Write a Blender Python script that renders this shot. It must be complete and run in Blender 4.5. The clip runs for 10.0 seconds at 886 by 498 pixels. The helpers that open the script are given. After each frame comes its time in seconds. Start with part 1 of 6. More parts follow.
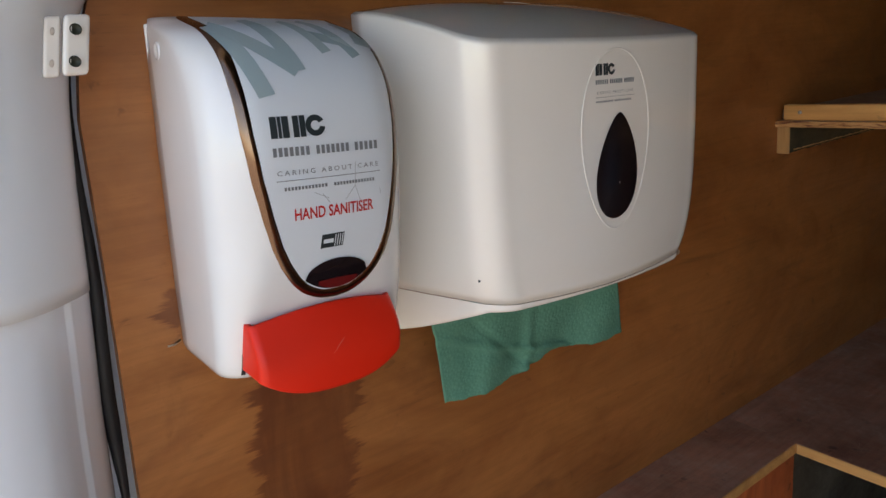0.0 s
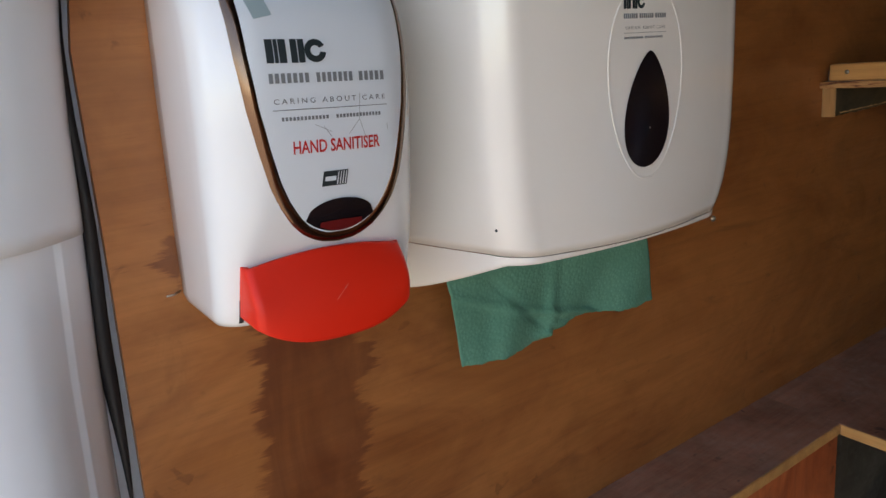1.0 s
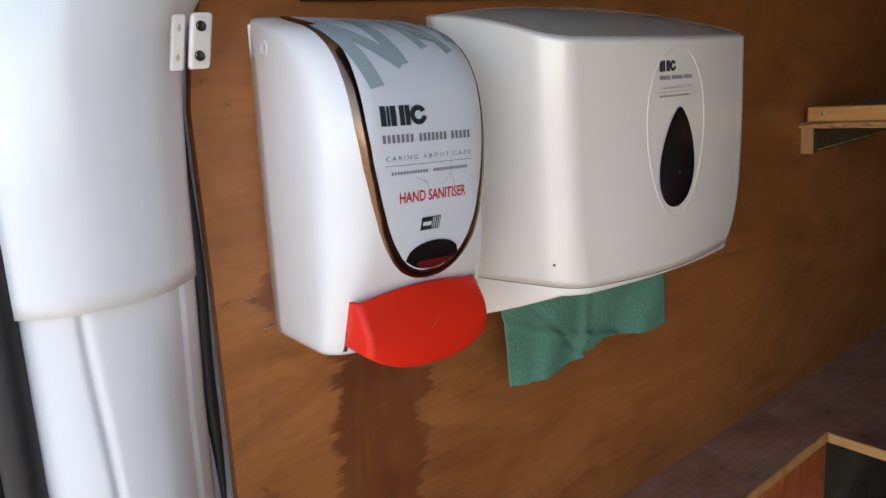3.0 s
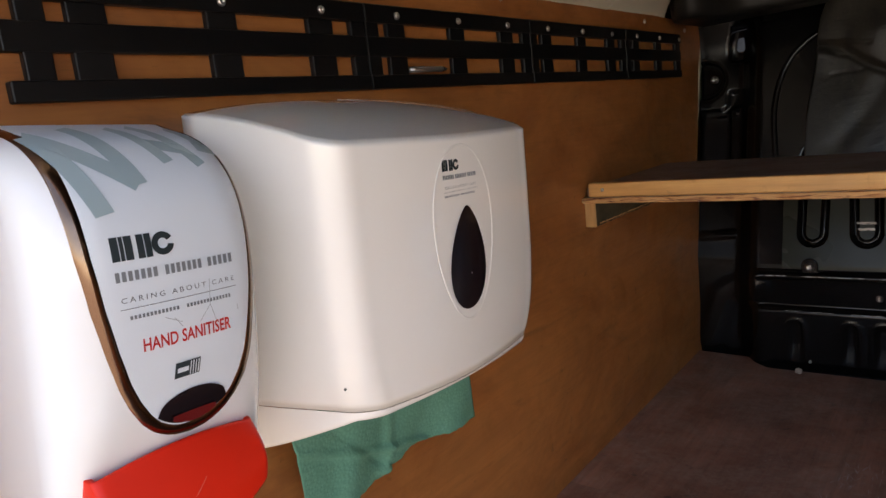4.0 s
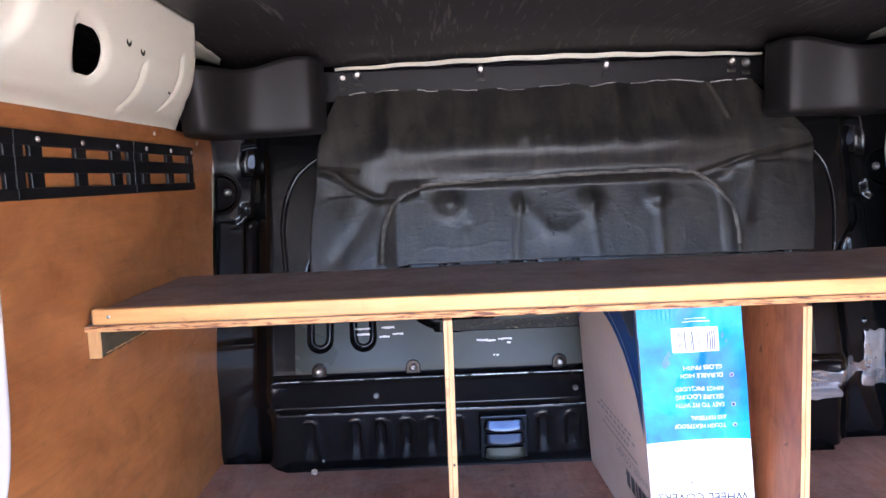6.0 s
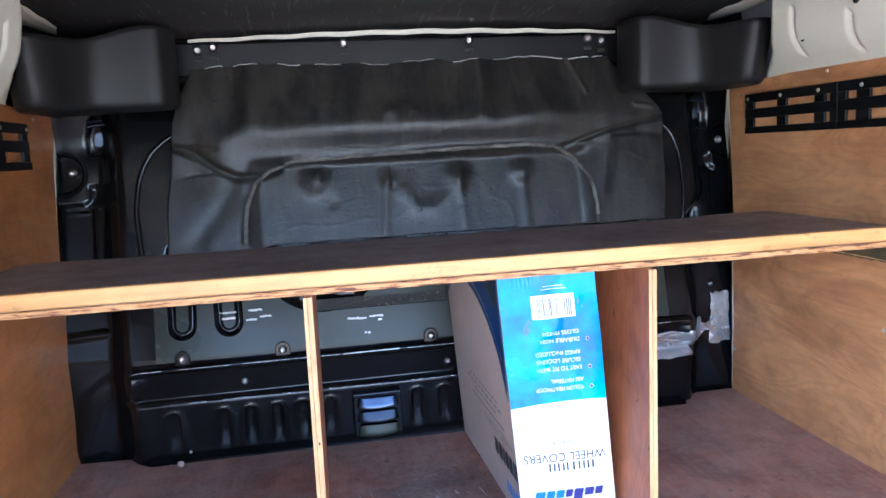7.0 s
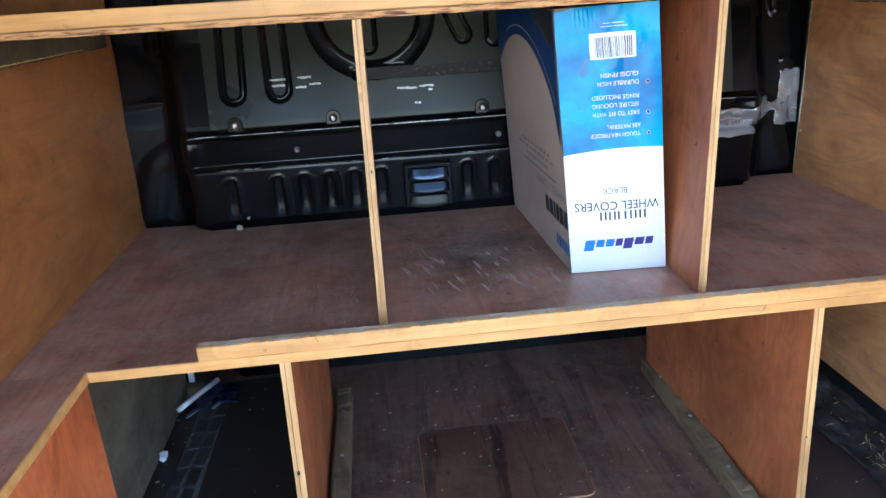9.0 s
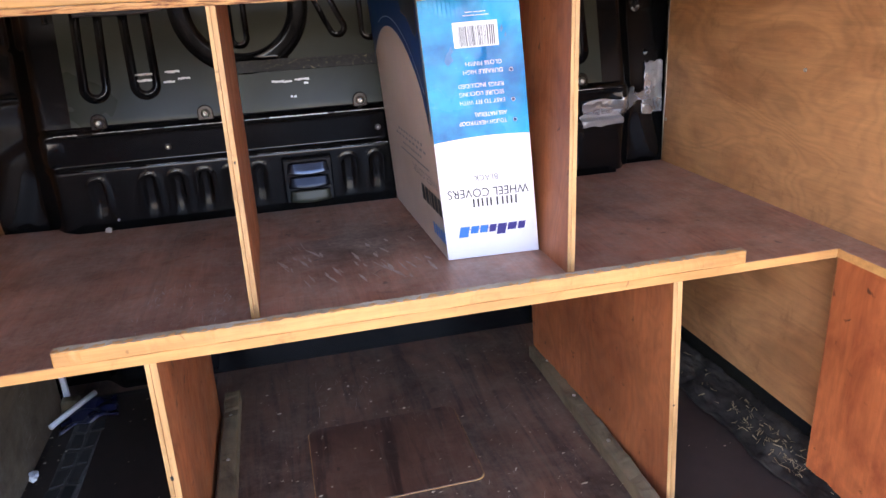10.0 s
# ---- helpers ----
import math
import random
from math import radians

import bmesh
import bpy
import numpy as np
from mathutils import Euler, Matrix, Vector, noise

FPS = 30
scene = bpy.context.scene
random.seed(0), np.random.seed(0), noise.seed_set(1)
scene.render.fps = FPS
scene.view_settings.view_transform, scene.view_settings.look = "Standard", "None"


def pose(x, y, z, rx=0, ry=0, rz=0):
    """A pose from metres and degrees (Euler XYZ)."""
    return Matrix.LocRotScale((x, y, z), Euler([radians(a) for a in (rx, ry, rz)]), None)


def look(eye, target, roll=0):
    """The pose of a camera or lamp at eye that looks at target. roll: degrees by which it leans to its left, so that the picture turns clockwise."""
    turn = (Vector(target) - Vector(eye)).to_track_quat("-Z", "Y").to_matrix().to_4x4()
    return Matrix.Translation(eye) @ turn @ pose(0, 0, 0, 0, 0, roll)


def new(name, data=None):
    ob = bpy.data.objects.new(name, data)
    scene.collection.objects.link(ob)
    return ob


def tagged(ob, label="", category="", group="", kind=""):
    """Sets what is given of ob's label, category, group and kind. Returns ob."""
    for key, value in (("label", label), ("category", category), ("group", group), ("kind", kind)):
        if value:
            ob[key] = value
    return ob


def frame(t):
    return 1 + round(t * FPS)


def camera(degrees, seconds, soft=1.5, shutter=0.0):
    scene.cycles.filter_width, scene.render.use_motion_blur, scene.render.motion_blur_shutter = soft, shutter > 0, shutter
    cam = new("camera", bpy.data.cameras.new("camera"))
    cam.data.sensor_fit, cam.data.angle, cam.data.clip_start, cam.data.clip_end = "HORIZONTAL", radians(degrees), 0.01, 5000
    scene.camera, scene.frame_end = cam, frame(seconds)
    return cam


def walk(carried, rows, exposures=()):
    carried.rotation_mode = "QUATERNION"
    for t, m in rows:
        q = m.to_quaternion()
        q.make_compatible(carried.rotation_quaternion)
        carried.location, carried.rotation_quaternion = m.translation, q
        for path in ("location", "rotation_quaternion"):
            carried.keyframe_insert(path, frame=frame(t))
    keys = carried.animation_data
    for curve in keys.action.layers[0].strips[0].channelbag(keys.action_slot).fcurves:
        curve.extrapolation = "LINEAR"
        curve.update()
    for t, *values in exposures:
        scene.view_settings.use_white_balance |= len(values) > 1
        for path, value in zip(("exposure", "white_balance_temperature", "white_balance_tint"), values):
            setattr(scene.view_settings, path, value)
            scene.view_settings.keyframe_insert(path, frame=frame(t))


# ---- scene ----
cam = camera(64.3, 10.0)
PATH = [
    (0, (0.587, -0.611, 1.017), (-0.986, 0.515, 0.509), -5.2),
    (0.5, (0.58, -0.601, 0.98), (-1.004, 0.514, 0.482), -3.6),
    (1, (0.57, -0.585, 0.97), (-1.053, 0.462, 0.452), -5.7),
    (1.5, (0.592, -0.619, 0.964), (-1.096, 0.34, 0.486), -3.3),
    (2, (0.605, -0.596, 0.977), (-1.098, 0.355, 0.536), -5.3),
    (2.2, (0.619, -0.587, 0.978), (-1.084, 0.373, 0.557), -5.1),
    (3.3, (0.532, -0.724, 1.014), (-0.908, 0.587, 0.553), -5.1),
    (3.5, (0.512, -0.709, 1.015), (-0.83, 0.713, 0.59), -4.6),
    (4, (0.541, -0.625, 1.038), (-0.67, 0.928, 0.685), -6.4),
    (4.2, (0.551, -0.63, 1.054), (-0.475, 1.063, 0.766), -2.9),
    (4.5, (0.529, -0.613, 1.068), (-0.27, 1.204, 0.825), -1.5),
    (5, (0.514, -0.611, 1.09), (0.004, 1.311, 0.88), -3.2),
    (5.5, (0.52, -0.586, 1.094), (0.309, 1.389, 0.859), -3.0),
    (6, (0.538, -0.581, 1.096), (0.552, 1.406, 0.876), -2.3),
    (6.2, (0.547, -0.58, 1.1), (0.628, 1.405, 0.865), -2.1),
    (7.3, (0.58, -0.572, 1.065), (0.951, 1.363, 0.72), -3.2),
    (7.5, (0.578, -0.569, 1.051), (0.921, 1.356, 0.63), -3.9),
    (8, (0.567, -0.578, 1.005), (0.833, 1.345, 0.525), -4.5),
    (8.5, (0.561, -0.587, 0.941), (0.765, 1.29, 0.282), -4.6),
    (9, (0.56, -0.597, 0.908), (0.721, 1.272, 0.216), -3.5),
    (9.5, (0.565, -0.614, 0.896), (0.755, 1.25, 0.194), -3.0),
    (10, (0.613, -0.615, 0.884), (1.029, 1.212, 0.185), -3.1),
]
EXPOSURES = [(0.0, 1.97, 7500, 16), (2.0, 2.13, 7300, 16), (3.5, 2.2, 7300, 18), (4.0, 2.38, 7800, 22), (4.5, 3.2, 8600, 27), (5.0, 3.85, 9600, 29), (5.5, 4.34, 7700, 33), (6.1, 4.46, 5700, 26), (7.5, 4.10, 5250, 14), (8.0, 3.85, 5050, 10), (9.0, 3.72, 5900, 9), (9.5, 3.74, 6350, 14), (10.0, 3.83, 7000, 26)]
walk(cam, [(t, look(eye, target, roll)) for t, eye, target, roll in PATH], EXPOSURES)

# ---- world and sun: daylight from the open rear, the sun high beside the van ----
world = bpy.data.worlds.new("world")
scene.world = world
world.use_nodes = True
wn = world.node_tree
sky = wn.nodes.new("ShaderNodeTexSky")
sky.sky_type, sky.sun_disc = "NISHITA", False
sky.sun_elevation, sky.sun_rotation = radians(40), radians(-79)
wn.links.new(sky.outputs[0], wn.nodes["Background"].inputs[0])
wn.nodes["Background"].inputs[1].default_value = 0.14
sun = new("sun", bpy.data.lights.new("sun", "SUN"))
sun.data.energy, sun.data.angle, sun.data.color = 4.0, radians(0.6), (1.0, 0.93, 0.82)
sun.matrix_world = look((-6.0, 1.2, 5.1), (0, 0, 0))


# ---- building helpers ----
def tree(name):
    m = bpy.data.materials.new(name)
    m.use_nodes = True
    nt = m.node_tree
    return m, nt, nt.nodes["Principled BSDF"]


def node(nt, kind, **inputs):
    n = nt.nodes.new("ShaderNode" + kind)
    for k, v in inputs.items():
        key = k.replace("_", " ")
        if key in n.inputs:
            n.inputs[key].default_value = v
    return n


def coords(nt, scale=(1, 1, 1), shift=(0, 0, 0), vary=False, turn=(0, 0, 0)):
    tc = nt.nodes.new("ShaderNodeTexCoord")
    mp = nt.nodes.new("ShaderNodeMapping")
    mp.inputs["Scale"].default_value = scale
    mp.inputs["Location"].default_value = shift
    mp.inputs["Rotation"].default_value = turn
    src = tc.outputs["Object"]
    if vary:
        info = nt.nodes.new("ShaderNodeObjectInfo")
        mul = nt.nodes.new("ShaderNodeVectorMath")
        mul.operation = "MULTIPLY_ADD"
        mul.inputs[1].default_value = (7.3, 11.1, 5.7)
        nt.links.new(info.outputs["Random"], mul.inputs[0])
        nt.links.new(src, mul.inputs[2])
        src = mul.outputs[0]
    nt.links.new(src, mp.inputs[0])
    return mp.outputs[0]


def noise_tex(nt, vec, scale, detail=4.0, rough=0.55, distort=0.0):
    n = node(nt, "TexNoise", Scale=scale, Detail=detail, Roughness=rough, Distortion=distort)
    nt.links.new(vec, n.inputs["Vector"])
    return n.outputs["Fac"]


def ramp(nt, fac, *stops, ease=False):
    r = nt.nodes.new("ShaderNodeValToRGB")
    if ease:
        r.color_ramp.interpolation = "EASE"
    el = r.color_ramp.elements
    while len(el) < len(stops):
        el.new(0.5)
    for e, (p, c) in zip(el, stops):
        e.position = p
        e.color = (*c, 1) if len(c) == 3 else c
    nt.links.new(fac, r.inputs[0])
    return r.outputs[0]


def grey(v):
    return (v, v, v)


def mix(nt, fac, a, b, mode="MIX"):
    m = nt.nodes.new("ShaderNodeMix")
    m.data_type, m.blend_type = "RGBA", mode
    for sock, val in ((m.inputs[0], fac), (m.inputs[6], a), (m.inputs[7], b)):
        if isinstance(val, (int, float)):
            sock.default_value = val
        elif isinstance(val, tuple):
            sock.default_value = (*val, 1)
        else:
            nt.links.new(val, sock)
    return m.outputs[2]


def maths(nt, op, a, b=0.0, clamp=False):
    m = nt.nodes.new("ShaderNodeMath")
    m.operation, m.use_clamp = op, clamp
    for sock, val in ((m.inputs[0], a), (m.inputs[1], b)):
        if isinstance(val, (int, float)):
            sock.default_value = val
        else:
            nt.links.new(val, sock)
    return m.outputs[0]


def relief(nt, bsdf, height, strength=0.3, distance=0.002):
    b = node(nt, "Bump", Strength=strength, Distance=distance)
    nt.links.new(height, b.inputs["Height"])
    nt.links.new(b.outputs[0], bsdf.inputs["Normal"])


def streaks(nt, along, across, length, detail=4.0, distort=0.2, turn=(0, 0, 0), shift=(0, 0, 0)):
    """Noise drawn out along one axis: features per metre across and along it."""
    sc = {"x": (length, across, across), "y": (across, length, across), "z": (across, across, length)}[along]
    return noise_tex(nt, coords(nt, sc, shift, vary=True, turn=turn), 1.0, detail, 0.62, distort)


def wood(name, light, dark, along="y", grain=1.0, rough=0.5, stain=None, scratch=0.0, dust=None, coat=0.0, swirl=0.6, flat=2.2, blotch=1.0, dust_at=0.5, vein=0.28, specks=0.0, figure=0.0):
    """Plywood or timber: figure, long grain, fibres and pores, blotches, scratches and dust, fine relief."""
    m, nt, b = tree(name)
    big = {"x": (1, flat, flat), "y": (flat, 1, flat), "z": (flat, flat, 1)}[along]
    fig = noise_tex(nt, coords(nt, big, vary=True), 3.6 * grain, 6, 0.6, 1.8 * swirl)
    mid = tuple((p + q) / 2 for p, q in zip(light, dark))
    col = ramp(nt, fig, (0.30, dark), (0.46, mid), (0.60, light), (0.78, mid))
    if figure:
        long_way = {"x": (0.35, 1, 1), "y": (1, 0.35, 1), "z": (1, 1, 0.35)}[along]
        rings = noise_tex(nt, coords(nt, long_way, (5, 3, 8), vary=True), 4.2, 3, 0.45, 0.7)
        wave = maths(nt, "SINE", maths(nt, "MULTIPLY", rings, 150.0))
        col = mix(nt, figure, col, ramp(nt, maths(nt, "ADD", maths(nt, "MULTIPLY", wave, 0.5), 0.5), (0.0, grey(0.72)), (0.55, grey(1.04)), (1.0, grey(1.12))), "MULTIPLY")
    coarse = streaks(nt, along, 150 * grain, 5)
    fibre = streaks(nt, along, 520 * grain, 16, 3, 0.1, shift=(1, 2, 3))
    pores = streaks(nt, along, 420 * grain, 40, 2, 0.0, shift=(4, 1, 2))
    col = mix(nt, vein, col, ramp(nt, coarse, (0.30, grey(0.62)), (0.52, grey(1.0)), (0.72, grey(1.18))), "MULTIPLY")
    col = mix(nt, vein, col, ramp(nt, fibre, (0.30, grey(0.80)), (0.70, grey(1.12))), "MULTIPLY")
    col = mix(nt, ramp(nt, pores, (0.68, grey(0)), (0.74, grey(0.9 * vein))), col, tuple(c * 0.35 for c in dark))
    slow = noise_tex(nt, coords(nt, (1, 1, 1), (3, 1, 2), vary=True), 3.1, 4, 0.6, 0.5)
    blot = noise_tex(nt, coords(nt, (1, 1, 1), (6, 4, 2), vary=True), 13, 7, 0.7, 0.5)
    col = mix(nt, blotch, col, ramp(nt, slow, (0.30, grey(0.72)), (0.5, grey(1.0)), (0.72, grey(1.16))), "MULTIPLY")
    col = mix(nt, ramp(nt, blot, (0.58, grey(0)), (0.76, grey(0.55 * blotch))), col, tuple(c * 0.5 for c in dark))
    if specks:
        sp = noise_tex(nt, coords(nt, (1, 1, 1), (8, 2, 5), vary=True), 42, 3, 0.5, 0.6)
        where = noise_tex(nt, coords(nt, (1, 1, 1), (2, 9, 4), vary=True), 6, 3)
        mask = maths(nt, "MULTIPLY", ramp(nt, sp, (0.66, grey(0)), (0.71, grey(specks))), ramp(nt, where, (0.45, grey(0)), (0.60, grey(1))))
        col = mix(nt, mask, col, tuple(c * 0.22 for c in dark))
    if stain:
        col = stain(nt, col)
    if dust:
        d = noise_tex(nt, coords(nt, (1, 1.4, 1)), 6.5, 10, 0.78, 0.3)
        e = noise_tex(nt, coords(nt, (1, 1, 1), (2, 5, 1)), 90, 4, 0.7)
        mask = maths(nt, "MULTIPLY", ramp(nt, d, (dust_at - 0.08, grey(0)), (dust_at + 0.22, grey(0.85))), ramp(nt, e, (0.35, grey(0.35)), (0.65, grey(1.0))))
        col = mix(nt, mask, col, dust)
    if scratch:
        patch_mask = ramp(nt, noise_tex(nt, coords(nt, (1, 1, 1), (9, 3, 1)), 4.6, 4), (0.50, grey(0.0)), (0.64, grey(scratch)))
        for turn, across, length, lo in ((0.10, 330, 9, 0.685), (-0.9, 420, 30, 0.70), (1.2, 380, 22, 0.70)):
            w = streaks(nt, "y", across, length, 2, 0.05, (0, 0, turn), (turn * 9, 1, 2))
            mask = maths(nt, "MULTIPLY", ramp(nt, w, (lo, grey(0)), (lo + 0.03, grey(1))), patch_mask)
            col = mix(nt, mask, col, (0.46, 0.40, 0.36))
    nt.links.new(col, b.inputs["Base Color"])
    nt.links.new(ramp(nt, blot, (0.3, grey(rough - 0.1)), (0.75, grey(min(1, rough + 0.16)))), b.inputs["Roughness"])
    b.inputs["Coat Weight"].default_value = coat
    b.inputs["Coat Roughness"].default_value = 0.3
    relief(nt, b, coarse, 0.3 * vein, 0.0012)
    return m


def painted(name, color, rough=0.35, metal=0.0, spot=0.12, size=30, bump=0.08, coat=0.0, grime=None, grime_at=0.62, orange=0.0):
    """Paint, plastic, rubber or metal with soiling at two scales."""
    m, nt, b = tree(name)
    a = noise_tex(nt, coords(nt, vary=True), size, 5, 0.6)
    c = noise_tex(nt, coords(nt, (1, 1, 1), (5, 2, 1), vary=True), size * 0.13, 5, 0.6, 0.3)
    col = mix(nt, ramp(nt, a, (0.3, grey(0)), (0.75, grey(1))), color, tuple(v * (1 - spot) for v in color))
    g = grime or tuple(v * (1 - 2 * spot) for v in color)
    col = mix(nt, ramp(nt, c, (grime_at - 0.22, grey(0)), (grime_at + 0.2, grey(0.7)), ease=True), col, g)
    nt.links.new(col, b.inputs["Base Color"])
    if min(color) > 0.5 and rough < 0.3:
        b.inputs["Roughness"].default_value = rough + 0.02
    else:
        nt.links.new(ramp(nt, c, (0.3, grey(max(0.03, rough - 0.06))), (0.75, grey(min(1, rough + 0.12)))), b.inputs["Roughness"])
    b.inputs["Metallic"].default_value = metal
    b.inputs["Coat Weight"].default_value = coat
    b.inputs["Coat Roughness"].default_value = 0.10
    fine = noise_tex(nt, coords(nt), size * (12 if not orange else orange), 3, 0.6)
    relief(nt, b, fine, bump, 0.001)
    return m


def wall_stain(nt, col):
    """The dark run with feathered grain edges below the sanitiser, and smears lower down the board."""
    tc = nt.nodes.new("ShaderNodeTexCoord")
    sep = nt.nodes.new("ShaderNodeSeparateXYZ")
    nt.links.new(tc.outputs["Object"], sep.inputs[0])
    rag = noise_tex(nt, coords(nt, (1, 9, 62), turn=(0.3, 0, 0)), 1.0, 5, 0.70, 0.5)
    rag2 = noise_tex(nt, coords(nt, (1, 7, 26), (1, 2, 3), turn=(0.3, 0, 0)), 1.0, 3, 0.5)
    lean = maths(nt, "MULTIPLY_ADD", sep.outputs[2], 0.10)
    lean.node.inputs[2].default_value = -0.4400
    off = maths(nt, "ABSOLUTE", maths(nt, "SUBTRACT", sep.outputs[1], lean))
    edge = maths(nt, "ADD", maths(nt, "MULTIPLY", maths(nt, "SUBTRACT", rag, 0.5), 0.075), maths(nt, "MULTIPLY", maths(nt, "SUBTRACT", rag2, 0.5), 0.05))
    d = maths(nt, "ADD", off, edge)
    inside = ramp(nt, maths(nt, "MULTIPLY", d, 10.0), (0.49, grey(1)), (0.57, grey(0)))
    below = ramp(nt, sep.outputs[2], (0.84, grey(1)), (0.86, grey(0)))
    both = maths(nt, "MULTIPLY", inside, below)
    spot = maths(nt, "ADD", maths(nt, "ABSOLUTE", maths(nt, "ADD", sep.outputs[1], 0.470)), maths(nt, "MULTIPLY", maths(nt, "ABSOLUTE", maths(nt, "SUBTRACT", sep.outputs[2], 0.838)), 0.5))
    feather = ramp(nt, maths(nt, "MULTIPLY", maths(nt, "ADD", spot, edge), 10.0), (0.06, grey(1)), (0.14, grey(0)))
    streaky = noise_tex(nt, coords(nt, (1, 16, 5), (2, 0, 1)), 1.6, 4, 0.6, 0.6)
    depth = ramp(nt, streaky, (0.35, grey(0.50)), (0.65, grey(0.80)))
    col = mix(nt, maths(nt, "MULTIPLY", maths(nt, "MAXIMUM", both, feather), depth), col, (0.100, 0.020, 0.006))
    smear = noise_tex(nt, coords(nt, (1, 2.2, 9), (0, 3.3, 1.7), turn=(0.35, 0, 0)), 2.6, 5, 0.6, 0.8)
    return mix(nt, ramp(nt, smear, (0.60, grey(0)), (0.74, grey(0.5))), col, (0.10, 0.035, 0.014))


def deck_marks(nt, col):
    """Dark rubbed patch in the middle bay of the bench top, and light smudging all over."""
    tc = nt.nodes.new("ShaderNodeTexCoord")
    mp = nt.nodes.new("ShaderNodeMapping")
    mp.inputs["Location"].default_value = (-0.745 / 0.17, -0.70 / 0.13, 0)
    mp.inputs["Scale"].default_value = (1 / 0.17, 1 / 0.13, 0)
    nt.links.new(tc.outputs["Object"], mp.inputs[0])
    far = nt.nodes.new("ShaderNodeVectorMath")
    far.operation = "LENGTH"
    nt.links.new(mp.outputs[0], far.inputs[0])
    rag = noise_tex(nt, coords(nt, (1, 1, 1), (3, 6, 0)), 11, 7, 0.65, 0.6)
    edge = maths(nt, "ADD", far.outputs["Value"], maths(nt, "MULTIPLY", rag, 1.3))
    col = mix(nt, ramp(nt, maths(nt, "MULTIPLY", edge, 0.5), (0.52, grey(0.72)), (0.92, grey(0))), col, (0.040, 0.031, 0.031))
    d = noise_tex(nt, coords(nt, (1.6, 3.0, 1), (0.2, 0.7, 0)), 2.4, 5, 0.6, 0.5)
    col = mix(nt, ramp(nt, d, (0.54, grey(0)), (0.74, grey(0.35))), col, (0.050, 0.030, 0.025))
    smudge = noise_tex(nt, coords(nt, (1.3, 0.8, 1), (4.1, 2.7, 0)), 7.5, 8, 0.68, 1.1)
    col = mix(nt, ramp(nt, smudge, (0.52, grey(0)), (0.68, grey(0.34))), col, (0.080, 0.042, 0.030))
    bare = noise_tex(nt, coords(nt, (1, 1.6, 1), (7.3, 1.1, 0)), 5.0, 7, 0.65, 0.7)
    return mix(nt, ramp(nt, bare, (0.54, grey(0)), (0.68, grey(0.55))), col, (0.42, 0.17, 0.095))


def floor_streaks(nt, col):
    """Dark drawn-out streaks along the floor boards and a grey veil of dust."""
    d = streaks(nt, "y", 22, 2.2, 5, 0.6)
    col = mix(nt, ramp(nt, d, (0.50, grey(0)), (0.62, grey(0.75))), col, (0.022, 0.011, 0.010))
    e = streaks(nt, "y", 60, 6, 4, 0.3, shift=(3, 7, 1))
    return mix(nt, ramp(nt, e, (0.58, grey(0)), (0.72, grey(0.45))), col, (0.18, 0.130, 0.090))


PLY = wood("ply_wall_board", (0.385, 0.142, 0.040), (0.25, 0.080, 0.021), "y", 1.0, 0.44, wall_stain, coat=0.15, swirl=0.8, flat=2.4, blotch=0.5, figure=0.16, specks=0.35)
PLY_RED = wood("ply_red_board", (0.45, 0.150, 0.055), (0.26, 0.072, 0.026), "z", 0.9, 0.5, specks=0.8, figure=0.35)
PLY_WING = wood("ply_wing_board", (0.62, 0.170, 0.055), (0.36, 0.080, 0.026), "z", 0.9, 0.5, specks=0.9, figure=0.12, swirl=1.4)
PLY_PALE = wood("ply_pale_side", (0.56, 0.27, 0.110), (0.36, 0.150, 0.056), "y", 0.9, 0.55, figure=0.3)
DECK = wood("ply_bench_top", (0.46, 0.215, 0.135), (0.24, 0.100, 0.063), "y", 0.8, 0.42, deck_marks, 0.35, (0.47, 0.355, 0.275), dust_at=0.48, vein=0.6, specks=0.8)
SHELF_TOP = wood("ply_shelf_top", (0.25, 0.150, 0.112), (0.12, 0.066, 0.05), "x", 0.8, 0.5, None, 0.3, (0.32, 0.26, 0.225), dust_at=0.46, specks=0.5, vein=0.45)
FLOOR = wood("ply_floor_sheet", (0.20, 0.100, 0.062), (0.058, 0.030, 0.020), "y", 0.6, 0.42, floor_streaks, 0.3, (0.23, 0.175, 0.135), blotch=1.0, dust_at=0.48, vein=0.5)
DUSTY = wood("dusty_grey_board", (0.165, 0.122, 0.078), (0.075, 0.053, 0.034), "y", 0.8, 0.7, None, 0.4, (0.26, 0.23, 0.19), specks=0.6, dust_at=0.52)
PINE = wood("pine_strip", (0.68, 0.36, 0.122), (0.55, 0.26, 0.080), "x", 1.4, 0.5, swirl=0.2, flat=9, specks=0.45, blotch=1.2)
PINE_UP = wood("pine_edge", (0.66, 0.39, 0.16), (0.45, 0.23, 0.085), "z", 1.6, 0.5, swirl=0.1, flat=12, specks=0.35)
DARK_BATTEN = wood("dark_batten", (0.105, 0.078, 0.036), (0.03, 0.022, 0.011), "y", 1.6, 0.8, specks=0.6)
BATTEN = wood("grey_batten", (0.20, 0.155, 0.088), (0.085, 0.062, 0.034), "y", 1.4, 0.75)
RUBBED_TOP = wood("rubbed_timber_top", (0.62, 0.52, 0.39), (0.30, 0.22, 0.14), "x", 1.6, 0.8, blotch=1.0, specks=0.6)
BURNT, bnt, bbs = tree("burnt_ply_edge")
burn = noise_tex(bnt, coords(bnt, (24, 90, 260)), 1.0, 5, 0.65, 0.8)
